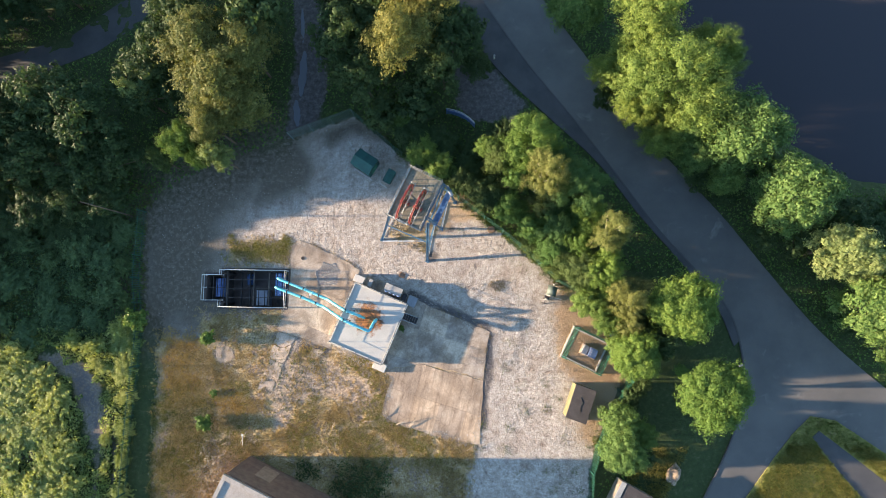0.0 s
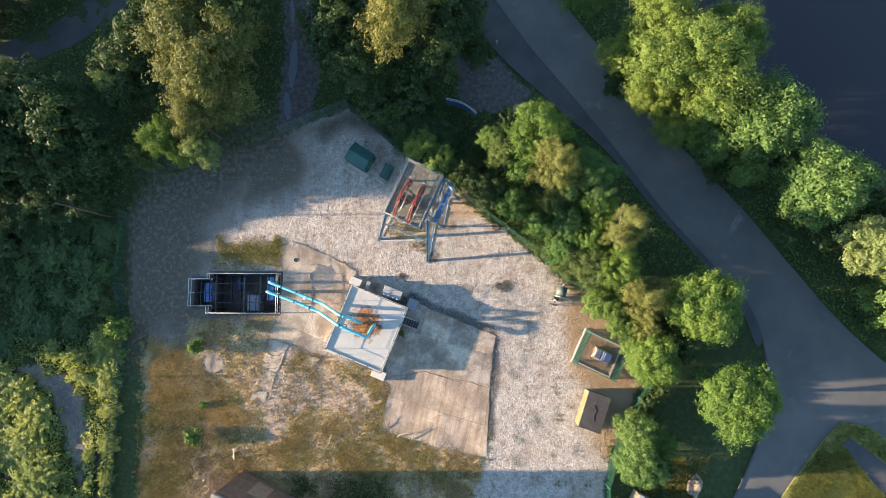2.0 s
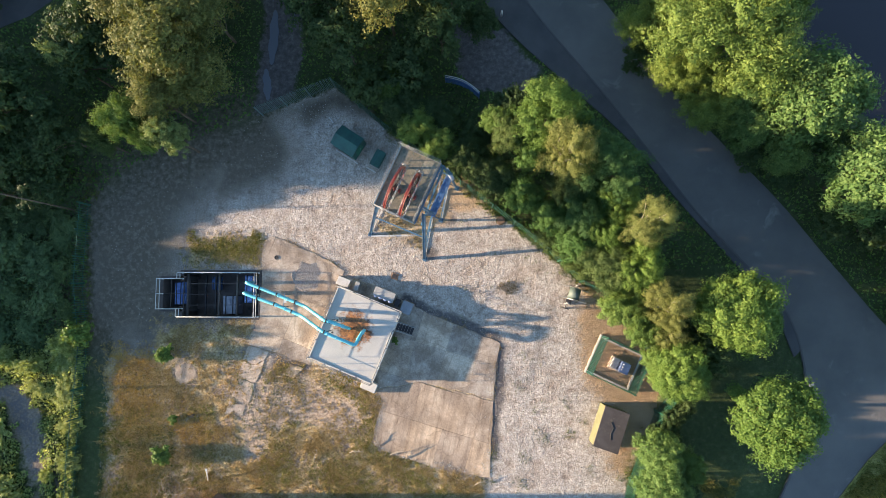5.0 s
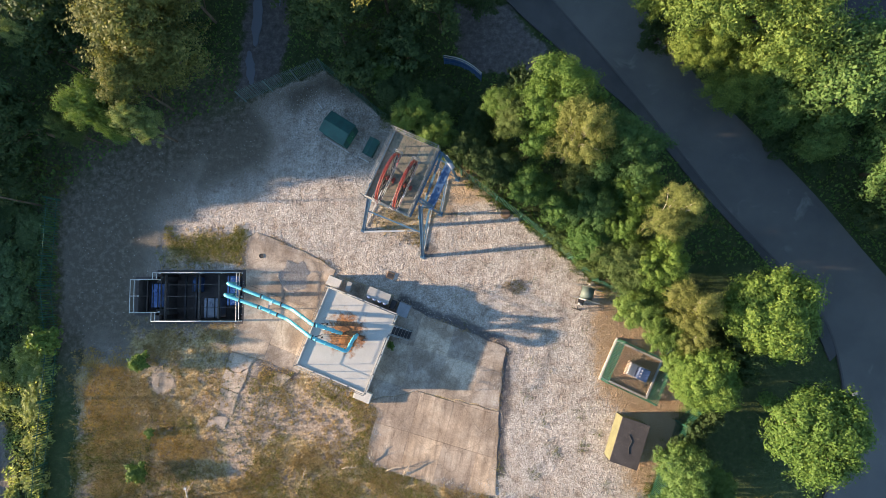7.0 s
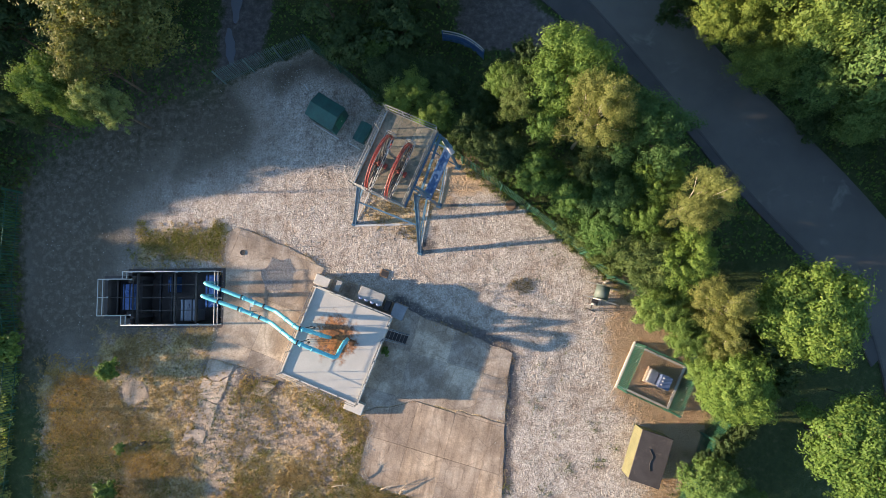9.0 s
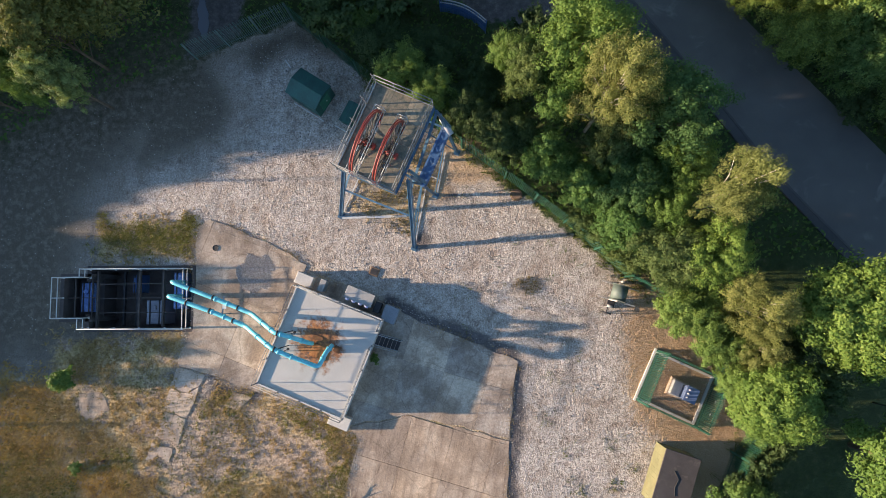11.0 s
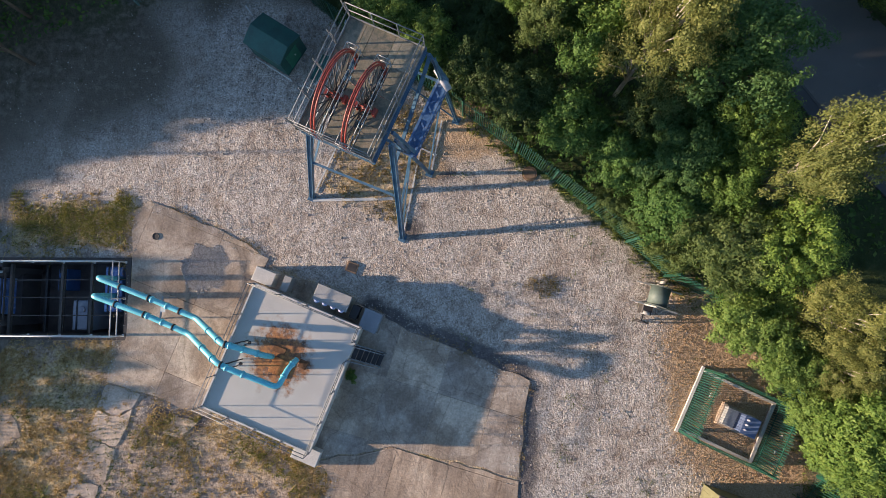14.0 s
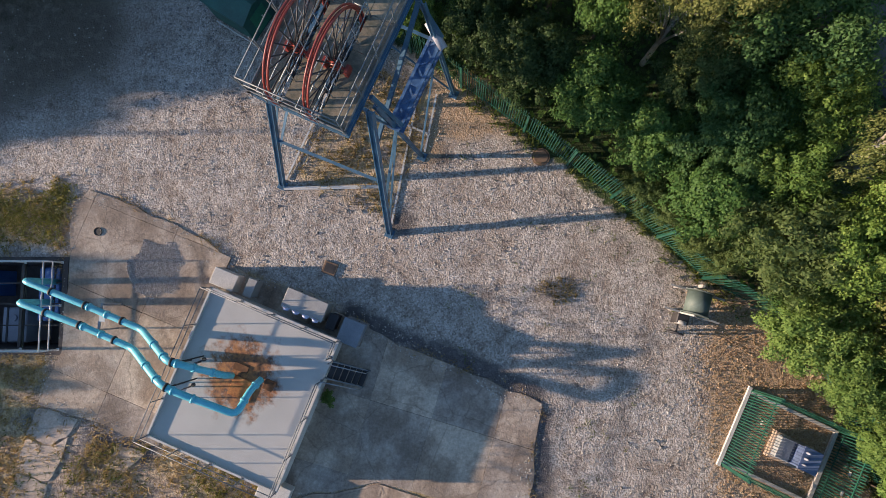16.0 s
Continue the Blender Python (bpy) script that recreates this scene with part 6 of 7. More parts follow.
# trees beyond x = -52 are unseen, added to keep sun off the north-west road
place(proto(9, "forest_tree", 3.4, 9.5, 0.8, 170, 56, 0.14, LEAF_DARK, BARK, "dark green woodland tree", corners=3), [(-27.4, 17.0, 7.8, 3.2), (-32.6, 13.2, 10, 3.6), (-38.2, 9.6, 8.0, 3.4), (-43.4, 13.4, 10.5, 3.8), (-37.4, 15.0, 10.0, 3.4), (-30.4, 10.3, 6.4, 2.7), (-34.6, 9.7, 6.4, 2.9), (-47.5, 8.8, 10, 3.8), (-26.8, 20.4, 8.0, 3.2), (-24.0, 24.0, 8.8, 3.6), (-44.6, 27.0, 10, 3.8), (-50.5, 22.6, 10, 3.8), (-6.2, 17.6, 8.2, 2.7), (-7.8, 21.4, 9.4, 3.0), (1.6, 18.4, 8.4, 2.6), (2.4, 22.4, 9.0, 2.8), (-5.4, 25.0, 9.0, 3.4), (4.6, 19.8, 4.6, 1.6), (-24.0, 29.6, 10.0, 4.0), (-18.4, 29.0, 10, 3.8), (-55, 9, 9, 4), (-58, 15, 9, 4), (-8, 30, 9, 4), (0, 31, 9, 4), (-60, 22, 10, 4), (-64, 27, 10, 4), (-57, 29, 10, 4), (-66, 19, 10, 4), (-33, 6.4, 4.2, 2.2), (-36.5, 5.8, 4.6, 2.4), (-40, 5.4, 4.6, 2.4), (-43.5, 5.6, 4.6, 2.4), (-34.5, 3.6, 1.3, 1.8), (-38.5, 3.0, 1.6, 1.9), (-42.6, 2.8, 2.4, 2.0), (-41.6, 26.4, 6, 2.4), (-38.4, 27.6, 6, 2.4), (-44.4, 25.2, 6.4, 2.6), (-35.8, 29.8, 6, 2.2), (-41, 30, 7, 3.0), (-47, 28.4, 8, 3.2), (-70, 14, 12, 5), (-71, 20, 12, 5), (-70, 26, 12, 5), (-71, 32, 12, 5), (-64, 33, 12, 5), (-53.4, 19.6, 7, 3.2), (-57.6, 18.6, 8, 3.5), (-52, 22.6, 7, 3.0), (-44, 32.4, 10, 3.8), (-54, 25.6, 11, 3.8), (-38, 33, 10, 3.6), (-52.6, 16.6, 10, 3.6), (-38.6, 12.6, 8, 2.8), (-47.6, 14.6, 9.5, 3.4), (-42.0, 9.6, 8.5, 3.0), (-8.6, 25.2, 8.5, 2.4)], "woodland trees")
place(proto(16, "meadow_shrub", 1.6, 1.8, 0.0, 120, 60, 0.10, LEAF_SHADE, BARK, "low dark shrub in the shaded meadow", "shrub", trunk_r=0.05, limbs=10, corners=3, spray=2.6, open_=0.05), [(-32.2, 1.9, 0.6, 1.1), (-34.0, -0.2, 1.4, 1.5), (-36.6, 1.2, 1.7, 1.6), (-39.2, -0.4, 1.3, 1.5), (-41.6, 1.4, 1.9, 1.7), (-33.2, -3.4, 1.2, 1.3), (-36.0, -3.0, 1.0, 1.5), (-39.4, -4.2, 1.2, 1.6), (-43.2, -2.4, 1.5, 1.7), (-46.4, 0.6, 1.9, 1.8), (-47.6, -4.2, 1.6, 1.8), (-44.6, -6.4, 1.2, 1.5), (-37.6, -6.2, 0.9, 1.3), (-34.4, -6.0, 0.9, 1.2), (-31.4, -0.9, 1.5, 1.0), (-31.3, -4.4, 1.3, 0.9), (-31.6, 3.4, 0.7, 1.1), (-33.8, 4.8, 0.9, 1.3), (-36.2, 4.4, 1.4, 1.5), (-48.0, 4.0, 2.4, 2.0), (-41.2, -7.8, 0.9, 1.4)], "meadow shrubs", 0.3)
place(proto(17, "hedge_shrub", 1.5, 2.6, 0.0, 140, 60, 0.085, LEAF_DARK, BARK, "dark hedge shrub behind the yard fence", "shrub", trunk_r=0.05, limbs=10, corners=3), [(18.5, -4.9, 2.9, 1.2), (19.6, -6.6, 2.9, 1.2), (20.2, -8.0, 3.0, 1.2), (20.9, -9.3, 2.8, 1.1), (21.2, -11.0, 2.8, 1.1), (21.0, -12.4, 2.7, 1.1), (20.0, -14.6, 2.8, 1.1), (22.4, -6.2, 2.2, 1.1), (19.5, -15.9, 3.0, 1.1), (18.9, -17.0, 3.0, 1.1)], "fence hedge shrubs", 0.2)
# unseen row west of the view, added and sized to block the low sun
place(proto(13, "field_hedge", 2.4, 7.0, 0.1, 200, 40, 0.2, LEAF_DARK, BARK, "tall dark field hedge tree", trunk_r=0.1, corners=3), [(-53, -7.0, 6.0, 2.2), (-53.5, -4.4, 6.9, 2.6), (-52.5, -1.6, 7.0, 2.6), (-53.5, -1.2, 6.7, 2.2), (-53, 3.0, 5.7, 2.5), (-52.5, 7.4, 5.9, 2.4), (-51, -3.0, 6.6, 2.4), (-51.4, -1.4, 6.4, 2.2), (-56.5, -5.8, 6.2, 2.6), (-57, -2.0, 6.8, 2.8), (-56.5, -1.6, 6.8, 2.4), (-57, 2.8, 6.2, 2.5), (-57, 8.0, 6.4, 2.8), (-56, 8.6, 7, 2.8)], "field hedge trees")
place(proto(10, "scrub_bush", 1.8, 1.7, 0.0, 150, 46, 0.105, LEAF_SCRUB_LIT, BARK, "low sunlit bramble scrub", "bush", trunk_r=0.04, limbs=10, corners=3, spray=3.4, open_=0.02), [(-31, -8.6, 0.6, 1.6), (-31, -11.4, 0.6, 1.6), (-30.6, -14.2, 0.6, 1.05), (-30.6, -17.2, 0.6, 1.05), (-30.6, -20.4, 0.6, 1.05), (-30.6, -23.6, 0.6, 1.05), (-42.6, -11.6, 0.92, 1.8), (-41.6, -13.2, 0.89, 2.2), (-37.6, -14.8, 1.09, 1.8), (-40, -17.6, 0.6, 2.2), (-37.4, -20.4, 1.06, 2), (-42.4, -21.4, 0.91, 2.2), (-44.6, -16.4, 0.61, 2.2), (-38.4, -24.2, 1.02, 2.2), (-44.6, -10.2, 0.94, 2), (-46.6, -24, 0.5, 2.4), (-34.2, -9, 1.2, 1.3), (-36.2, -8.4, 1.14, 1.2), (-42.2, -9.8, 0.99, 1.5), (-32.4, -18.4, 0.6, 0.6), (-32.3, -21, 0.6, 0.6), (-36.2, -19.6, 1.02, 1.6), (-42.2, -17.2, 0.46, 1.6), (-47.2, -13.4, 0.37, 2.2), (-48.6, -19, 0.21, 2.4), (-36, -23, 1.07, 1.6), (-41.2, -25.6, 0.75, 2), (-47, -9.6, 0.9, 1.6), (-33.6, -11, 0.6, 1), (-39.9, -12.2, 0.82, 1.3), (-38.9, -16.2, 0.93, 1.2), (-43, -15, 0.72, 1.4), (-41.4, -19.4, 0.82, 1.3), (-46, -21, 0.61, 1.5), (-39.4, -22.6, 1.09, 1.2), (-31.3, -7.2, 1.2, 1), (-45, -13, 0.67, 1.6), (-39.6, -13.6, 0.9, 1)], "bramble scrub", 0.3)
place(proto(11, "small_bush", 0.8, 1.5, 0.0, 60, 46, 0.08, LEAF_LIME, BARK, "small green self-sown bush in the yard", "bush", trunk_r=0.03, limbs=8), [(-22.2, -8.0, 1.6, 0.8), (-22.3, -16.5, 1.3, 0.8), (-2.5, -7.0, 0.6, 0.32), (-29.4, -6.2, 2.6, 1.1), (-21.6, -13.7, 0.45, 0.42)], "self-sown bushes")


# ---- the palisade fences of the yard ----
fence([(-14.5, 13.0), (-8.0, 15.5)], "green palisade gate and fence across the track", gap=0.13, mat=FENCE_WORN)
fence([(-8.0, 15.5), (-3.5, 11.6), (3.2, 6.5), (5.9, 4.45), (9.6, 1.5), (13.3, -2.0)], "green palisade fence in front of the hedge")
fence([(13.3, -2.0), (17.3, -4.4), (20.3, -11.8), (19.3, -12.8), (17.0, -18.3), (16.3, -20.6), (15.9, -26)], "green palisade fence overgrown by trees")
fence([(-29.8, 5.0), (-30.0, -2.0), (-29.3, -7.0), (-29.5, -11.0), (-29.8, -16.0), (-30.0, -26.0)], "green palisade fence along the meadow", h=2.0, gap=0.195, loose=0.15)


# ---- loose cover: chips, grass, litter, undergrowth ----
def scatter(rng, n, x0, x1, y0, y1, keep):
    x, y = rng.uniform(x0, x1, n), rng.uniform(y0, y1, n)
    ok = rng.uniform(0, 1, n) < keep(x, y)
    return x[ok], y[ok]


def bare(x, y):
    """Where the ground lies open: not on pads, pit or road."""
    out = np.ones_like(x)
    for p in PADS + [PIT]:
        out *= inside(p, x, y) < -0.05
    out *= (inside(ROAD, x, y) < -0.1) & (inside(PATH_LEFT + ROAD_LEFT[::-1], x, y) < -0.1) & (inside(LAKE, x, y) < 0)
    return out


def noise_field(x, y):
    return np.sin(x * 1.7 + 2 * np.sin(y * 0.9)) * np.sin(y * 1.9 + 1.5 * np.sin(x * 1.1))


def chips(name, rng, x, y, size, mat, label, z=0.0):
    n = len(x)
    s = rng.uniform(0.5, 1.4, n) * size
    base = np.array([(1, 0, 0), (0, 1, 0), (-1, 0, 0), (0, -1, 0), (0.1, 0.1, 0.8)])
    tri = [(0, 1, 4), (1, 2, 4), (2, 3, 4), (3, 0, 4)]
    a = rng.uniform(0, 2 * np.pi, n)
    v = base[None] * (1 + 0.35 * rng.normal(size=(n, 5, 1)))
    v = v * s[:, None, None]
    c, sn = np.cos(a)[:, None], np.sin(a)[:, None]
    p = np.stack([v[:, :, 0] * c - v[:, :, 1] * sn + x[:, None], v[:, :, 0] * sn + v[:, :, 1] * c + y[:, None], v[:, :, 2] + z], -1)
    me = bpy.data.meshes.new(name)
    f = (np.arange(n)[:, None, None] * 5 + np.array(tri)[None]).reshape(-1, 3)
    me.from_pydata(p.reshape(-1, 3).tolist(), [], f.tolist())
    me.materials.append(mat)
    return tagged(new(name, me), label, "gravel", kind="stuff")


def blades(name, rng, x, y, height, mat, label, per=5, wide=0.02, category="grass", flop=0.6, z=0.0):
    n = len(x) * per
    X = np.repeat(x, per) + rng.normal(size=n) * 0.08
    Y = np.repeat(y, per) + rng.normal(size=n) * 0.08
    h = height * rng.uniform(0.4, 1.3, n)
    a = rng.uniform(0, 2 * np.pi, n)
    lx, ly = rng.normal(size=n) * flop * h, rng.normal(size=n) * flop * h
    w = wide * rng.uniform(0.6, 1.4, n)
    p0 = np.stack([X - np.cos(a) * w, Y - np.sin(a) * w, np.full(n, z)], -1)
    p1 = np.stack([X + np.cos(a) * w, Y + np.sin(a) * w, np.full(n, z)], -1)
    p2 = np.stack([X + lx, Y + ly, z + h], -1)
    me = quads(name, np.stack([p0, p1, p2], 1).reshape(-1, 3), mat, 3)
    return tagged(new(name, me), label, category, kind="stuff")


def flat_leaves(name, rng, x, y, z0, z1, size, mat, label, category, up=1.0):
    n = len(x)
    p = np.stack([x, y, z0 + (z1 - z0) * rng.uniform(0, 1, n) * (0.6 + 0.4 * noise_field(x * 0.4, y * 0.4))], -1)
    nrm = np.array([0, 0, up]) + 0.6 * rng.normal(size=(n, 3))
    nrm /= np.linalg.norm(nrm, axis=1)[:, None]
    t = np.cross(nrm, rng.normal(size=(n, 3)))
    t /= np.linalg.norm(t, axis=1)[:, None]
    b = np.cross(nrm, t)
    s = (size * rng.uniform(0.5, 1.4, n))[:, None]
    q = np.stack([p - t * s, p - b * s * 0.6, p + t * s, p + b * s * 0.6], 1).reshape(-1, 3)
    return tagged(new(name, quads(name, q, mat)), label, category, kind="stuff")


R1 = np.random.default_rng(11)
FENCE_LINE = [(-3.5, 11.6), (3.2, 6.5), (5.9, 4.45), (9.6, 1.5), (13.3, -2.0), (17.3, -4.4), (20.3, -11.8), (19.3, -12.8), (17.0, -18.3)]


def along(x, y, line, w):
    """1 on a line, falling to 0 at w metres from it."""
    d_ = np.full(x.shape, 1e9)
    for (ax, ay), (bx, by) in zip(line, line[1:]):
        ex, ey = bx - ax, by - ay
        t_ = np.clip(((x - ax) * ex + (y - ay) * ey) / (ex * ex + ey * ey), 0, 1)
        d_ = np.minimum(d_, np.hypot(x - ax - t_ * ex, y - ay - t_ * ey))
    return np.clip(1 - d_ / w, 0, 1)


gx_, gy_ = scatter(R1, 40000, -4, 21, -19, 12, lambda x, y: along(x, y, FENCE_LINE, 0.8) * np.clip(0.45 + 0.8 * np.sin(x * 1.9) * np.sin(y * 1.3), 0, 1))
blades("fence_weeds", R1, gx_, gy_, 0.3, GRASS, "straggling weeds along the palisade", 4, 0.025)
gx_, gy_ = scatter(R1, 95000, -28, 19, -22, 14, lambda x, y: bare(x, y) * (inside(YARD, x, y) > 0.3) * (inside(DRY_ZONE, x, y) < 0.3) * (inside(LITTER_ZONE, x, y) < 0.2) * np.where((inside(GRIT_WEST, x, y) > 0) | (inside(SHADED_SOIL, x, y) > 0), 0.06, np.clip(0.4 + 0.35 * noise_field(x * 0.7, y * 0.7 + 2), 0.1, 0.7)) * np.where(inside(SHAFT_GRASS, x, y) > 0, 0.3, 1.0))
chips("gravel_chips", R1, gx_, gy_, 0.027, STONE, "loose pale limestone chips over the yard")
gx_, gy_ = scatter(R1, 60000, -16, 7, -19, 3, lambda x, y: (lambda d_: (d_ > 0.02) * np.clip(1 - d_ / (0.35 + 0.5 * (noise_field(x * 0.6, y * 0.6) > 0)), 0, 1) * np.clip(0.35 + noise_field(x * 1.3, y * 1.3), 0, 1))(np.maximum(inside(PADS[0], x, y), inside(PADS[1], x, y))) * (inside(PIT, x, y) < 0))
chips("spilled_chips", R1, gx_, gy_, 0.03, STONE, "gravel chips spilled over the slab edges", 0.03)
sx, sy = scatter(R1, 2600, -11, 5, 6, 15, lambda x, y: bare(x, y) * (inside(YARD, x, y) > 0.5) * 0.4)
s2, t2 = scatter(R1, 3000, -12, 18, -23, 9, lambda x, y: bare(x, y) * (inside(YARD, x, y) > 0.4) * (inside(DRY_ZONE, x, y) < -0.3) * np.clip(0.05 + 0.55 * noise_field(x * 0.45 + 1, y * 0.45), 0.02, 1))
chips("dark_stones", R1, np.concatenate([sx, s2]), np.concatenate([sy, t2]), 0.055, STONE_DARK, "dark stones scattered over the gravel")
px, py = scatter(R1, 26000, -11.8, -9.0, -2.9, 0.1, lambda x, y: soft(inside(CHIPPINGS, x, y) + 0.12 * np.sin(5 * x + 3 * y), 0.22))
chips("chippings_patch", R1, px, py, 0.036, CHIP_GREY, "round patch of grey chippings on the slab", 0.03)
gx_, gy_ = scatter(R1, 46000, -29.5, 5, -27, 3, lambda x, y: bare(x, y) * np.clip(np.maximum(np.maximum(soft(inside(DRY_ZONE, x, y), 1.2), soft(inside(PIT_GRASS, x, y), 1.2) * 0.8), 0.25 * soft(inside(TANK_GRASS, x, y), 0.5)), 0, 1) * np.clip(0.45 + 1.3 * np.sin(x * 0.9 + 1.7 * np.sin(y * 0.6)) * np.sin(y * 0.8 + x * 0.25), 0.3, 1))
ok_ = (inside(BARE_STRIP, gx_, gy_) < -0.1) | (R1.uniform(0, 1, len(gx_)) < 0.12)
ok_ &= (inside(BARE_SQUARE, gx_, gy_) < -0.1) | (R1.uniform(0, 1, len(gx_)) < 0.2)
ok_ &= (inside(SOIL_PATCH, gx_, gy_) < -0.3) | (R1.uniform(0, 1, len(gx_)) < 0.4)
gx_, gy_ = gx_[ok_], gy_[ok_]
ox_, oy_ = scatter(R1, 15000, -29, -16, -23, -7, lambda x, y: np.clip(np.maximum(1.3 - np.hypot((x + 25.6) / 2.1, (y + 10.6) / 4.0), 1.25 - np.hypot((x + 20.5) / 2.4, (y + 14.4) / 1.5)) + 0.5 * noise_field(x * 0.8, y * 0.8), 0, 1) * 0.8)
blades("orange_grass", R1, ox_, oy_, 0.12, DRY_ORANGE, "rusty orange dry grass along the west fence", 6, 0.022, flop=0.9)
blades("dry_grass", R1, gx_, gy_, 0.12, DRY, "tufts of dry straw-coloured grass", 9, 0.026, flop=1.3)
gx_, gy_ = scatter(R1, 10000, -29.5, 5, -27, 3, lambda x, y: bare(x, y) * np.maximum(soft(inside(DRY_ZONE, x, y), 1.2) * (np.sin(x * 0.5 + 2) * np.sin(y * 0.45 + 1) > 0.0), 0.4 * soft(inside(TANK_GRASS, x, y) - 0.3, 0.9)))
g2, h2 = scatter(R1, 5200, -14, 3, -21, -9, lambda x, y: bare(x, y) * (inside(SOIL_PATCH, x, y) < 0.4) * np.clip(0.35 + 0.9 * noise_field(x * 0.35 + 1, y * 0.35), 0, 1))
g4, h4 = scatter(R1, 2400, -22, -13.5, -1.2, 2.8, lambda x, y: bare(x, y) * soft(inside(TANK_GRASS, x, y) - 0.5 + 0.7 * noise_field(x * 0.8, y * 0.8), 0.9) * np.clip(0.35 + 0.6 * y, 0.15, 1))
g3, h3 = scatter(R1, 3000, -28, -18, -26, -12.5, lambda x, y: np.clip(0.3 + 0.9 * noise_field(x * 0.3, y * 0.3 + 1), 0, 1))
blades("olive_grass", R1, np.concatenate([g2, g3, g4]), np.concatenate([h2, h3, h4]), 0.12, OLIVE_GRASS, "olive tufts of half dry grass", 9, 0.026, flop=1.2)
g5, h5 = scatter(R1, 3400, -28, -21.5, -24, -14.2, lambda x, y: np.clip(0.55 + 0.7 * noise_field(x * 0.5, y * 0.4), 0, 1))
gx_, gy_ = np.concatenate([gx_, g5]), np.concatenate([gy_, h5])
blades("green_grass", R1, gx_, gy_, 0.14, GRASS, "green grass among the dry tufts", 5)
gx_, gy_ = scatter(R1, 9000, 2, 17, -23, 5, lambda x, y: bare(x, y) * (inside(YARD, x, y) > 0.5) * np.clip(noise_field(x * 0.8 + 3, y * 0.8) * 1.8 - 0.6, 0, 1) * (0.25 + 0.75 * soft(-13.0 - y, 4)))
blades("gravel_weeds", R1, gx_, gy_, 0.08, GRASS, "small dark weeds scattered in the gravel", 6, 0.018, flop=1.2)
gx_, gy_ = scatter(R1, 420, 6.2, 8.6, -3.4, -1.4, lambda x, y: np.clip(1.6 - 1.6 * np.hypot((x - 7.3) / 1.0, (y + 2.4) / 0.8) + 0.4 * noise_field(x * 2, y * 2), 0, 1))
blades("weed_patch", R1, gx_, gy_, 0.12, RUST_GRASS, "brown withered weeds in the gravel", 5)
gx_, gy_ = scatter(R1, 2600, -5, 3, 0, 9, lambda x, y: (inside(SHAFT_GRASS, x, y) > 0.1) * np.clip(0.5 + 0.6 * noise_field(x * 0.9, y * 0.9), 0.05, 1))
blades("shaft_grass", R1, gx_, gy_, 0.2, RUST_GRASS, "rusty dry grass under the headframe", 5)
gx_, gy_ = scatter(R1, 26000, 19, 60, -32, 0, lambda x, y: bare(x, y) * (inside(YARD, x, y) < 0) * (inside(ISLAND, x, y) < 0))
blades("lawn", R1, gx_, gy_, 0.06, LAWN, "mown green lawn", 4, z=0.0)
gx_, gy_ = scatter(R1, 2600, 20, 30, -24, -18.4, lambda x, y: bare(x, y) * np.clip(0.55 - 0.16 * (y + 20) + 0.8 * noise_field(x * 0.7, y * 0.7), 0, 1) * (np.hypot((x - 24.5) / 0.7, (y + 20.9) / 1.0) > 1))
blades("rough_grass", R1, gx_, gy_, 0.34, OLIVE_GRASS, "long rough grass round the boulder", 7, 0.022, flop=0.7)
gx_, gy_ = scatter(R1, 20000, 30, 56, -30, -15, lambda x, y: (inside(ISLAND, x, y) > 0.1) * (inside(ISLE_PATH, x, y) < -0.05))
blades("verge_grass", R1, gx_, gy_, 0.24, GRASS, "rough sunlit grass on the island", 4, z=0.07)
gx_, gy_ = scatter(R1, 24000, 30, 56, -30, -18, lambda x, y: (inside(ISLAND, x, y) > 0.4) * (inside(ISLE_PATH, x, y) < -0.2) * np.clip(0.7 + 0.6 * noise_field(x * 0.4, y * 0.4), 0, 1))
blades("verge_straw", R1, gx_, gy_, 0.24, OLIVE_GRASS, "yellow green seed heads on the island", 5, 0.02, z=0.07)
gx_, gy_ = scatter(R1, 60000, -16, 7, -19, 3, lambda x, y: np.clip(1 - np.abs(np.maximum(inside(PADS[0], x, y), inside(PADS[1], x, y))) / 0.3, 0, 1) * np.clip(0.25 + noise_field(x, y), 0, 1))
blades("edge_weeds", R1, gx_, gy_, 0.10, DRY, "weeds along the broken slab edges", 4, 0.015)
gx_, gy_ = scatter(R1, 15000, -56, -29, -30, 8, lambda x, y: bare(x, y) * (inside(YARD, x, y) < -0.1) * (inside(W_TRACK, x, y) < 0.1))
blades("meadow_grass", R1, gx_, gy_, 0.35, GRASS, "long green meadow grass", 5, 0.025)
lx_, ly_ = scatter(R1, 44000, 10, 21, -19, 0, lambda x, y: bare(x, y) * soft(inside(LITTER_ZONE, x, y), 1.2))
flat_leaves("leaf_litter", R1, lx_, ly_, 0.0, 0.05, 0.036, LITTER, "fallen brown leaves along the fence", "leaf litter")


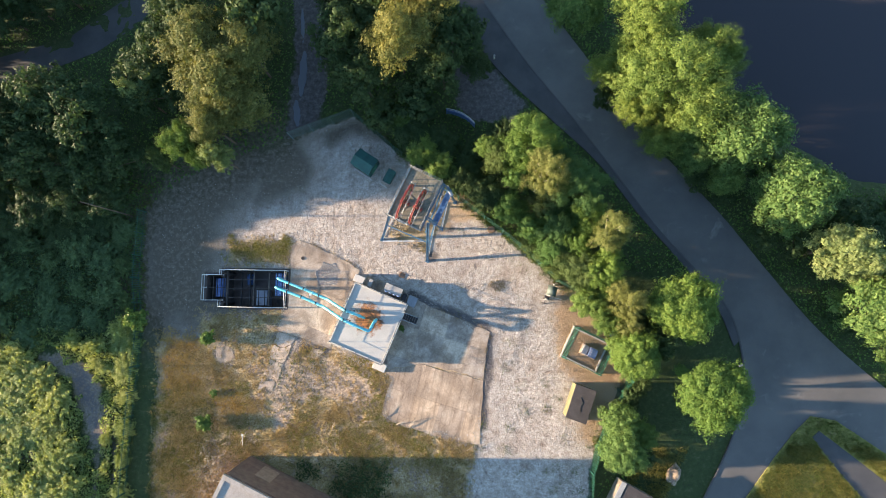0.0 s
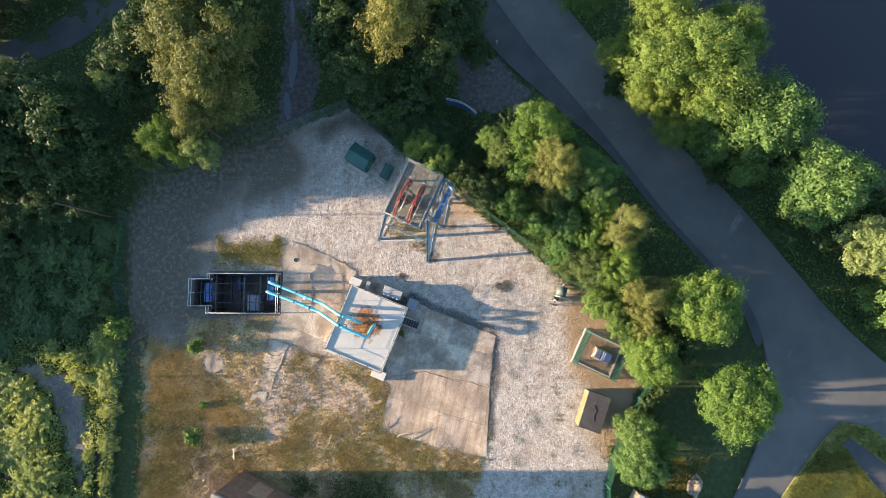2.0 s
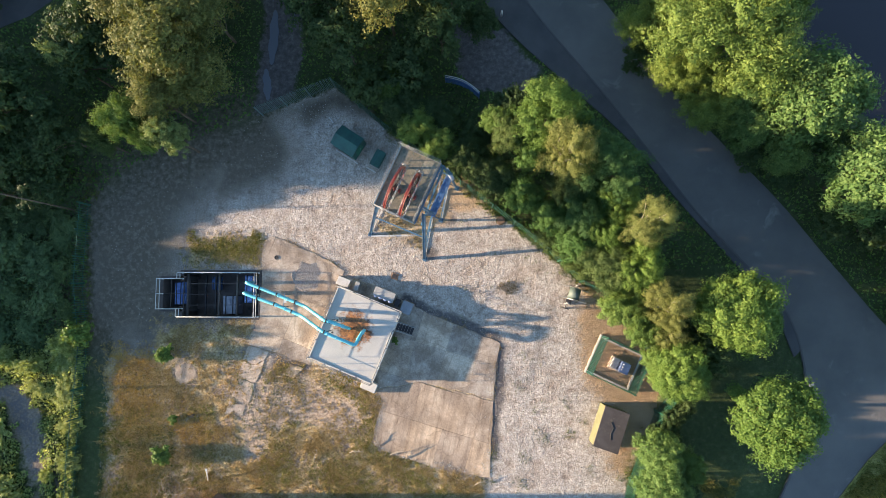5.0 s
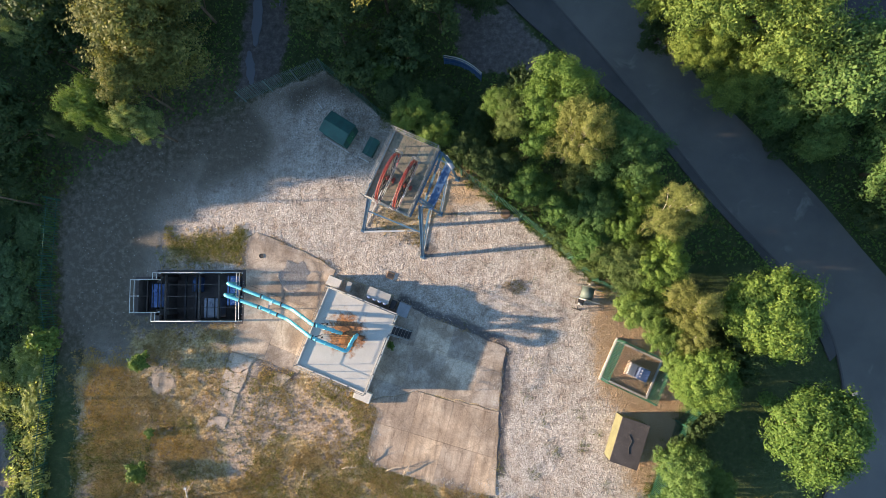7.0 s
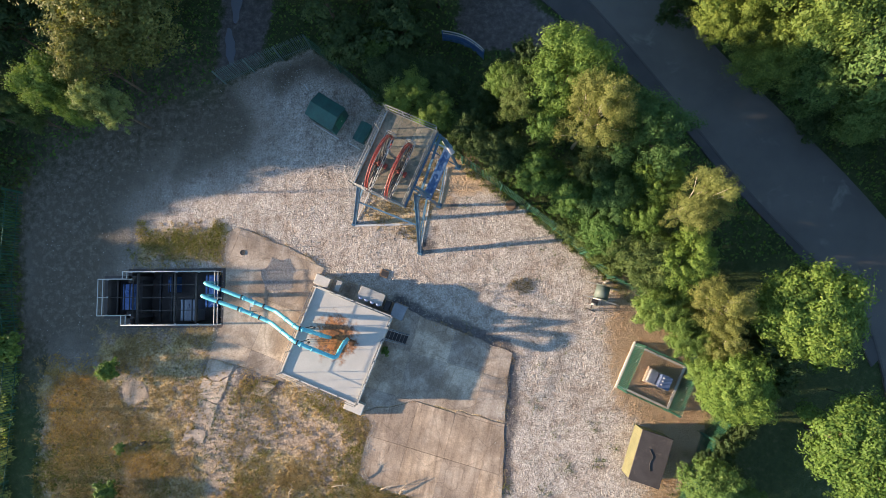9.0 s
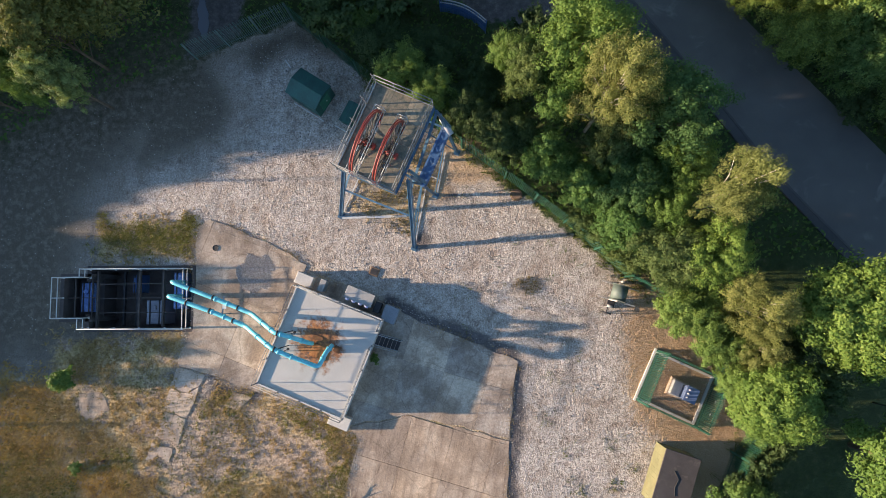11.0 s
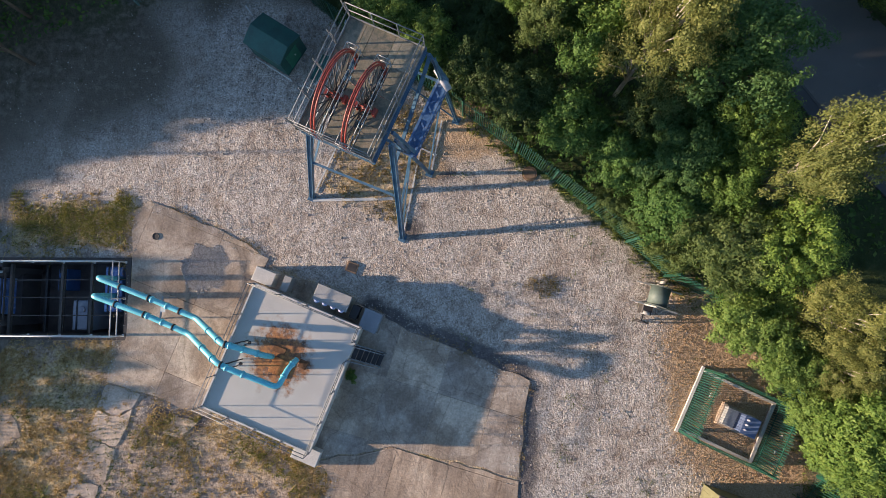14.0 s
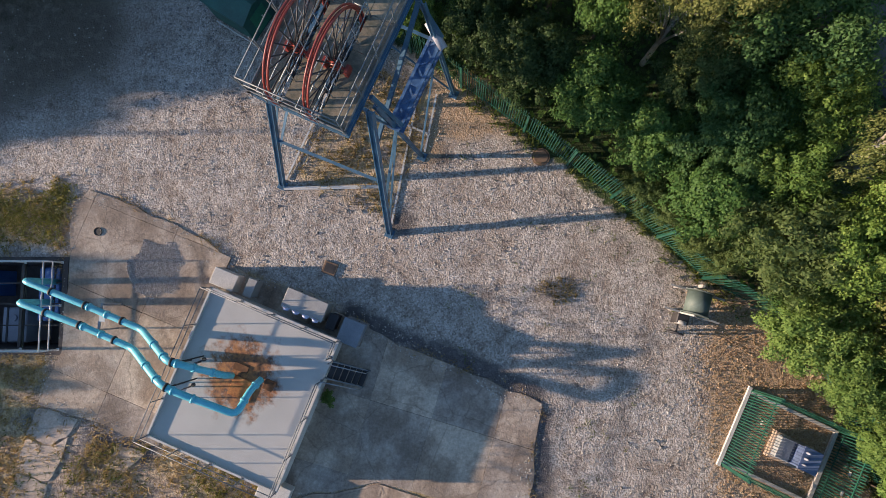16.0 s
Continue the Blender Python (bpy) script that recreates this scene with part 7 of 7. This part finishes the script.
def rough_ground(x, y):
    """Overgrown ground: outside the yard, off roads, lawn and tracks."""
    out = bare(x, y) * (inside(YARD, x, y) < -0.3) * (inside(NORTH_TRACK, x, y) < -0.2) * (inside(NW_TRACK, x, y) < -0.2) * (inside(LAYBY, x, y) < -0.1) * (inside(W_TRACK, x, y) + 0.9 * noise_field(x * 0.9, y * 0.9) < 0.1) * (inside(W_RUT, x, y) < 0.05) * (inside(W_BARE, x, y) < 0.1)
    out *= ~((x > 20.5) & (y < -1) & (x < 31.5))
    out *= inside(ISLAND, x, y) < -0.5
    # thinner leaves north of a wavy line that follows the shade edge
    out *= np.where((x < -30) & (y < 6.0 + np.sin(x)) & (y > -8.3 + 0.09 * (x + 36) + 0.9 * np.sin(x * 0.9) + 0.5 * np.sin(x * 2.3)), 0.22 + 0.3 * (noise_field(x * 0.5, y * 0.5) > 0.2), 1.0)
    return out


ux, uy = scatter(R1, 110000, -50, 50, -25, 31, lambda x, y: rough_ground(x, y) * np.where(y < -6, 0.4, 0.8))
flat_leaves("undergrowth", R1, ux, uy, 0.05, 0.7, 0.13, LEAF_MID, "tangled green undergrowth below the trees", "undergrowth")
# pale sun-toned leaves south of the shade edge, dark meadow herbs north of it
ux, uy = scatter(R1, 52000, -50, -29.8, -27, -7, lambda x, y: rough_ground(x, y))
flat_leaves("bramble_cover", R1, ux, uy, 0.08, 0.75, 0.10, LEAF_SCRUB_LIT, "sunlit bramble and nettle cover", "undergrowth", 0.3)
ux, uy = scatter(R1, 18000, 14, 50, -12, 32, lambda x, y: rough_ground(x, y) * (np.abs(inside(ROAD, x, y)) < 2.2))
flat_leaves("verge_weeds", R1, ux, uy, 0.02, 0.5, 0.09, LEAF_LIME, "bright weeds along the road edge", "undergrowth")
for (x, y, a, b, r) in ((-14.2, 15.8, 0.35, 1.5, 5), (-13.7, 20.2, 0.4, 2.6, -3), (-13.9, 25.6, 0.2, 2.0, 3), (-11.9, 24.0, 0.15, 3.0, 2)):
    pd = Form().prism([(a * math.cos(k * math.pi / 14) * (1 + 0.2 * math.sin(k * 1.7)), b * math.sin(k * math.pi / 14)) for k in range(28)], -0.05, 0.03).part("puddle", PUDDLE)
    pd.matrix_world = pose(x, y, 0.02, 0, 0, r)
    structure(pd, "still puddle in the wheel rut", "puddle")
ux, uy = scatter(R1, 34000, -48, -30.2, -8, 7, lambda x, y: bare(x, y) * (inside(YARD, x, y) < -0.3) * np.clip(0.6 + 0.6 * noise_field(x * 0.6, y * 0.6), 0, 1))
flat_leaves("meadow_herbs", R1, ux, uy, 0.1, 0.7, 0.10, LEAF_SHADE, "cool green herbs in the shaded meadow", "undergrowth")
ux, uy = scatter(R1, 9000, -13, -3.2, -26, -19.9, lambda x, y: bare(x, y) * np.clip(np.maximum(1.3 - np.hypot((x + 6.2) / 2.8, (y + 22.6) / 2.3), 1.3 - np.hypot((x + 11.6) / 1.2, (y + 21.2) / 0.9)) + 0.4 * noise_field(x, y), 0, 1))
flat_leaves("nettle_patch", R1, ux, uy, 0.05, 0.6, 0.10, LEAF_DARK, "dark nettles in the shade of the house", "undergrowth")
# a heap of cut brushwood
bw = Form()
R2 = np.random.default_rng(5)
for k in range(170):
    x, y = R2.normal(-21.6, 0.9), R2.normal(-21.6, 1.7)
    a, l = R2.uniform(0, 6.28), R2.uniform(0.5, 1.6)
    z0 = R2.uniform(0.0, 0.5)
    bw.tube([(x, y, z0), (x + l * 0.5 * math.cos(a), y + l * 0.5 * math.sin(a), z0 + R2.uniform(0, 0.3)), (x + l * math.cos(a + 0.3), y + l * math.sin(a + 0.3), z0 + R2.uniform(-0.1, 0.4))], [0.02, 0.014, 0.006], 4)
tagged(bw.part("brushwood_heap", TIMBER), "heap of cut brown brushwood", "brushwood", kind="stuff")
# dead branches in the rough grass
for i, (x, y, a, l) in enumerate(((-3.0, -16.6, 20, 1.6), (-1.6, -16.9, 60, 1.3), (-3.8, -15.8, 110, 1.2), (-9.4, -17.2, 75, 1.2), (-6.4, -16.4, 10, 1.4), (-18.7, -18.6, 60, 2.2), (-21.6, -21.0, 50, 2.4), (-22.0, -20.0, 110, 1.8), (4.2, -19.0, 30, 1.0))):
    s = thing("dead_branch", pose(x, y, 0.05, 0, 0, a), "bleached dead branch lying in the grass", "branch", "dead branches")
    Form().tube([(0, 0, 0), (l * 0.4, 0.08, 0.16), (l * 0.75, -0.05, 0.2), (l, 0.05, 0.32)], [0.035, 0.03, 0.02, 0.01], 6).part("limb", TIMBER, s)
    for t in (0.35, 0.55, 0.8):
        Form().tube([(l * t, 0.02, 0.16), (l * t + 0.25, 0.3 * (1 if t > 0.5 else -1), 0.3)], [0.018, 0.006], 5).part("twig", TIMBER, s)
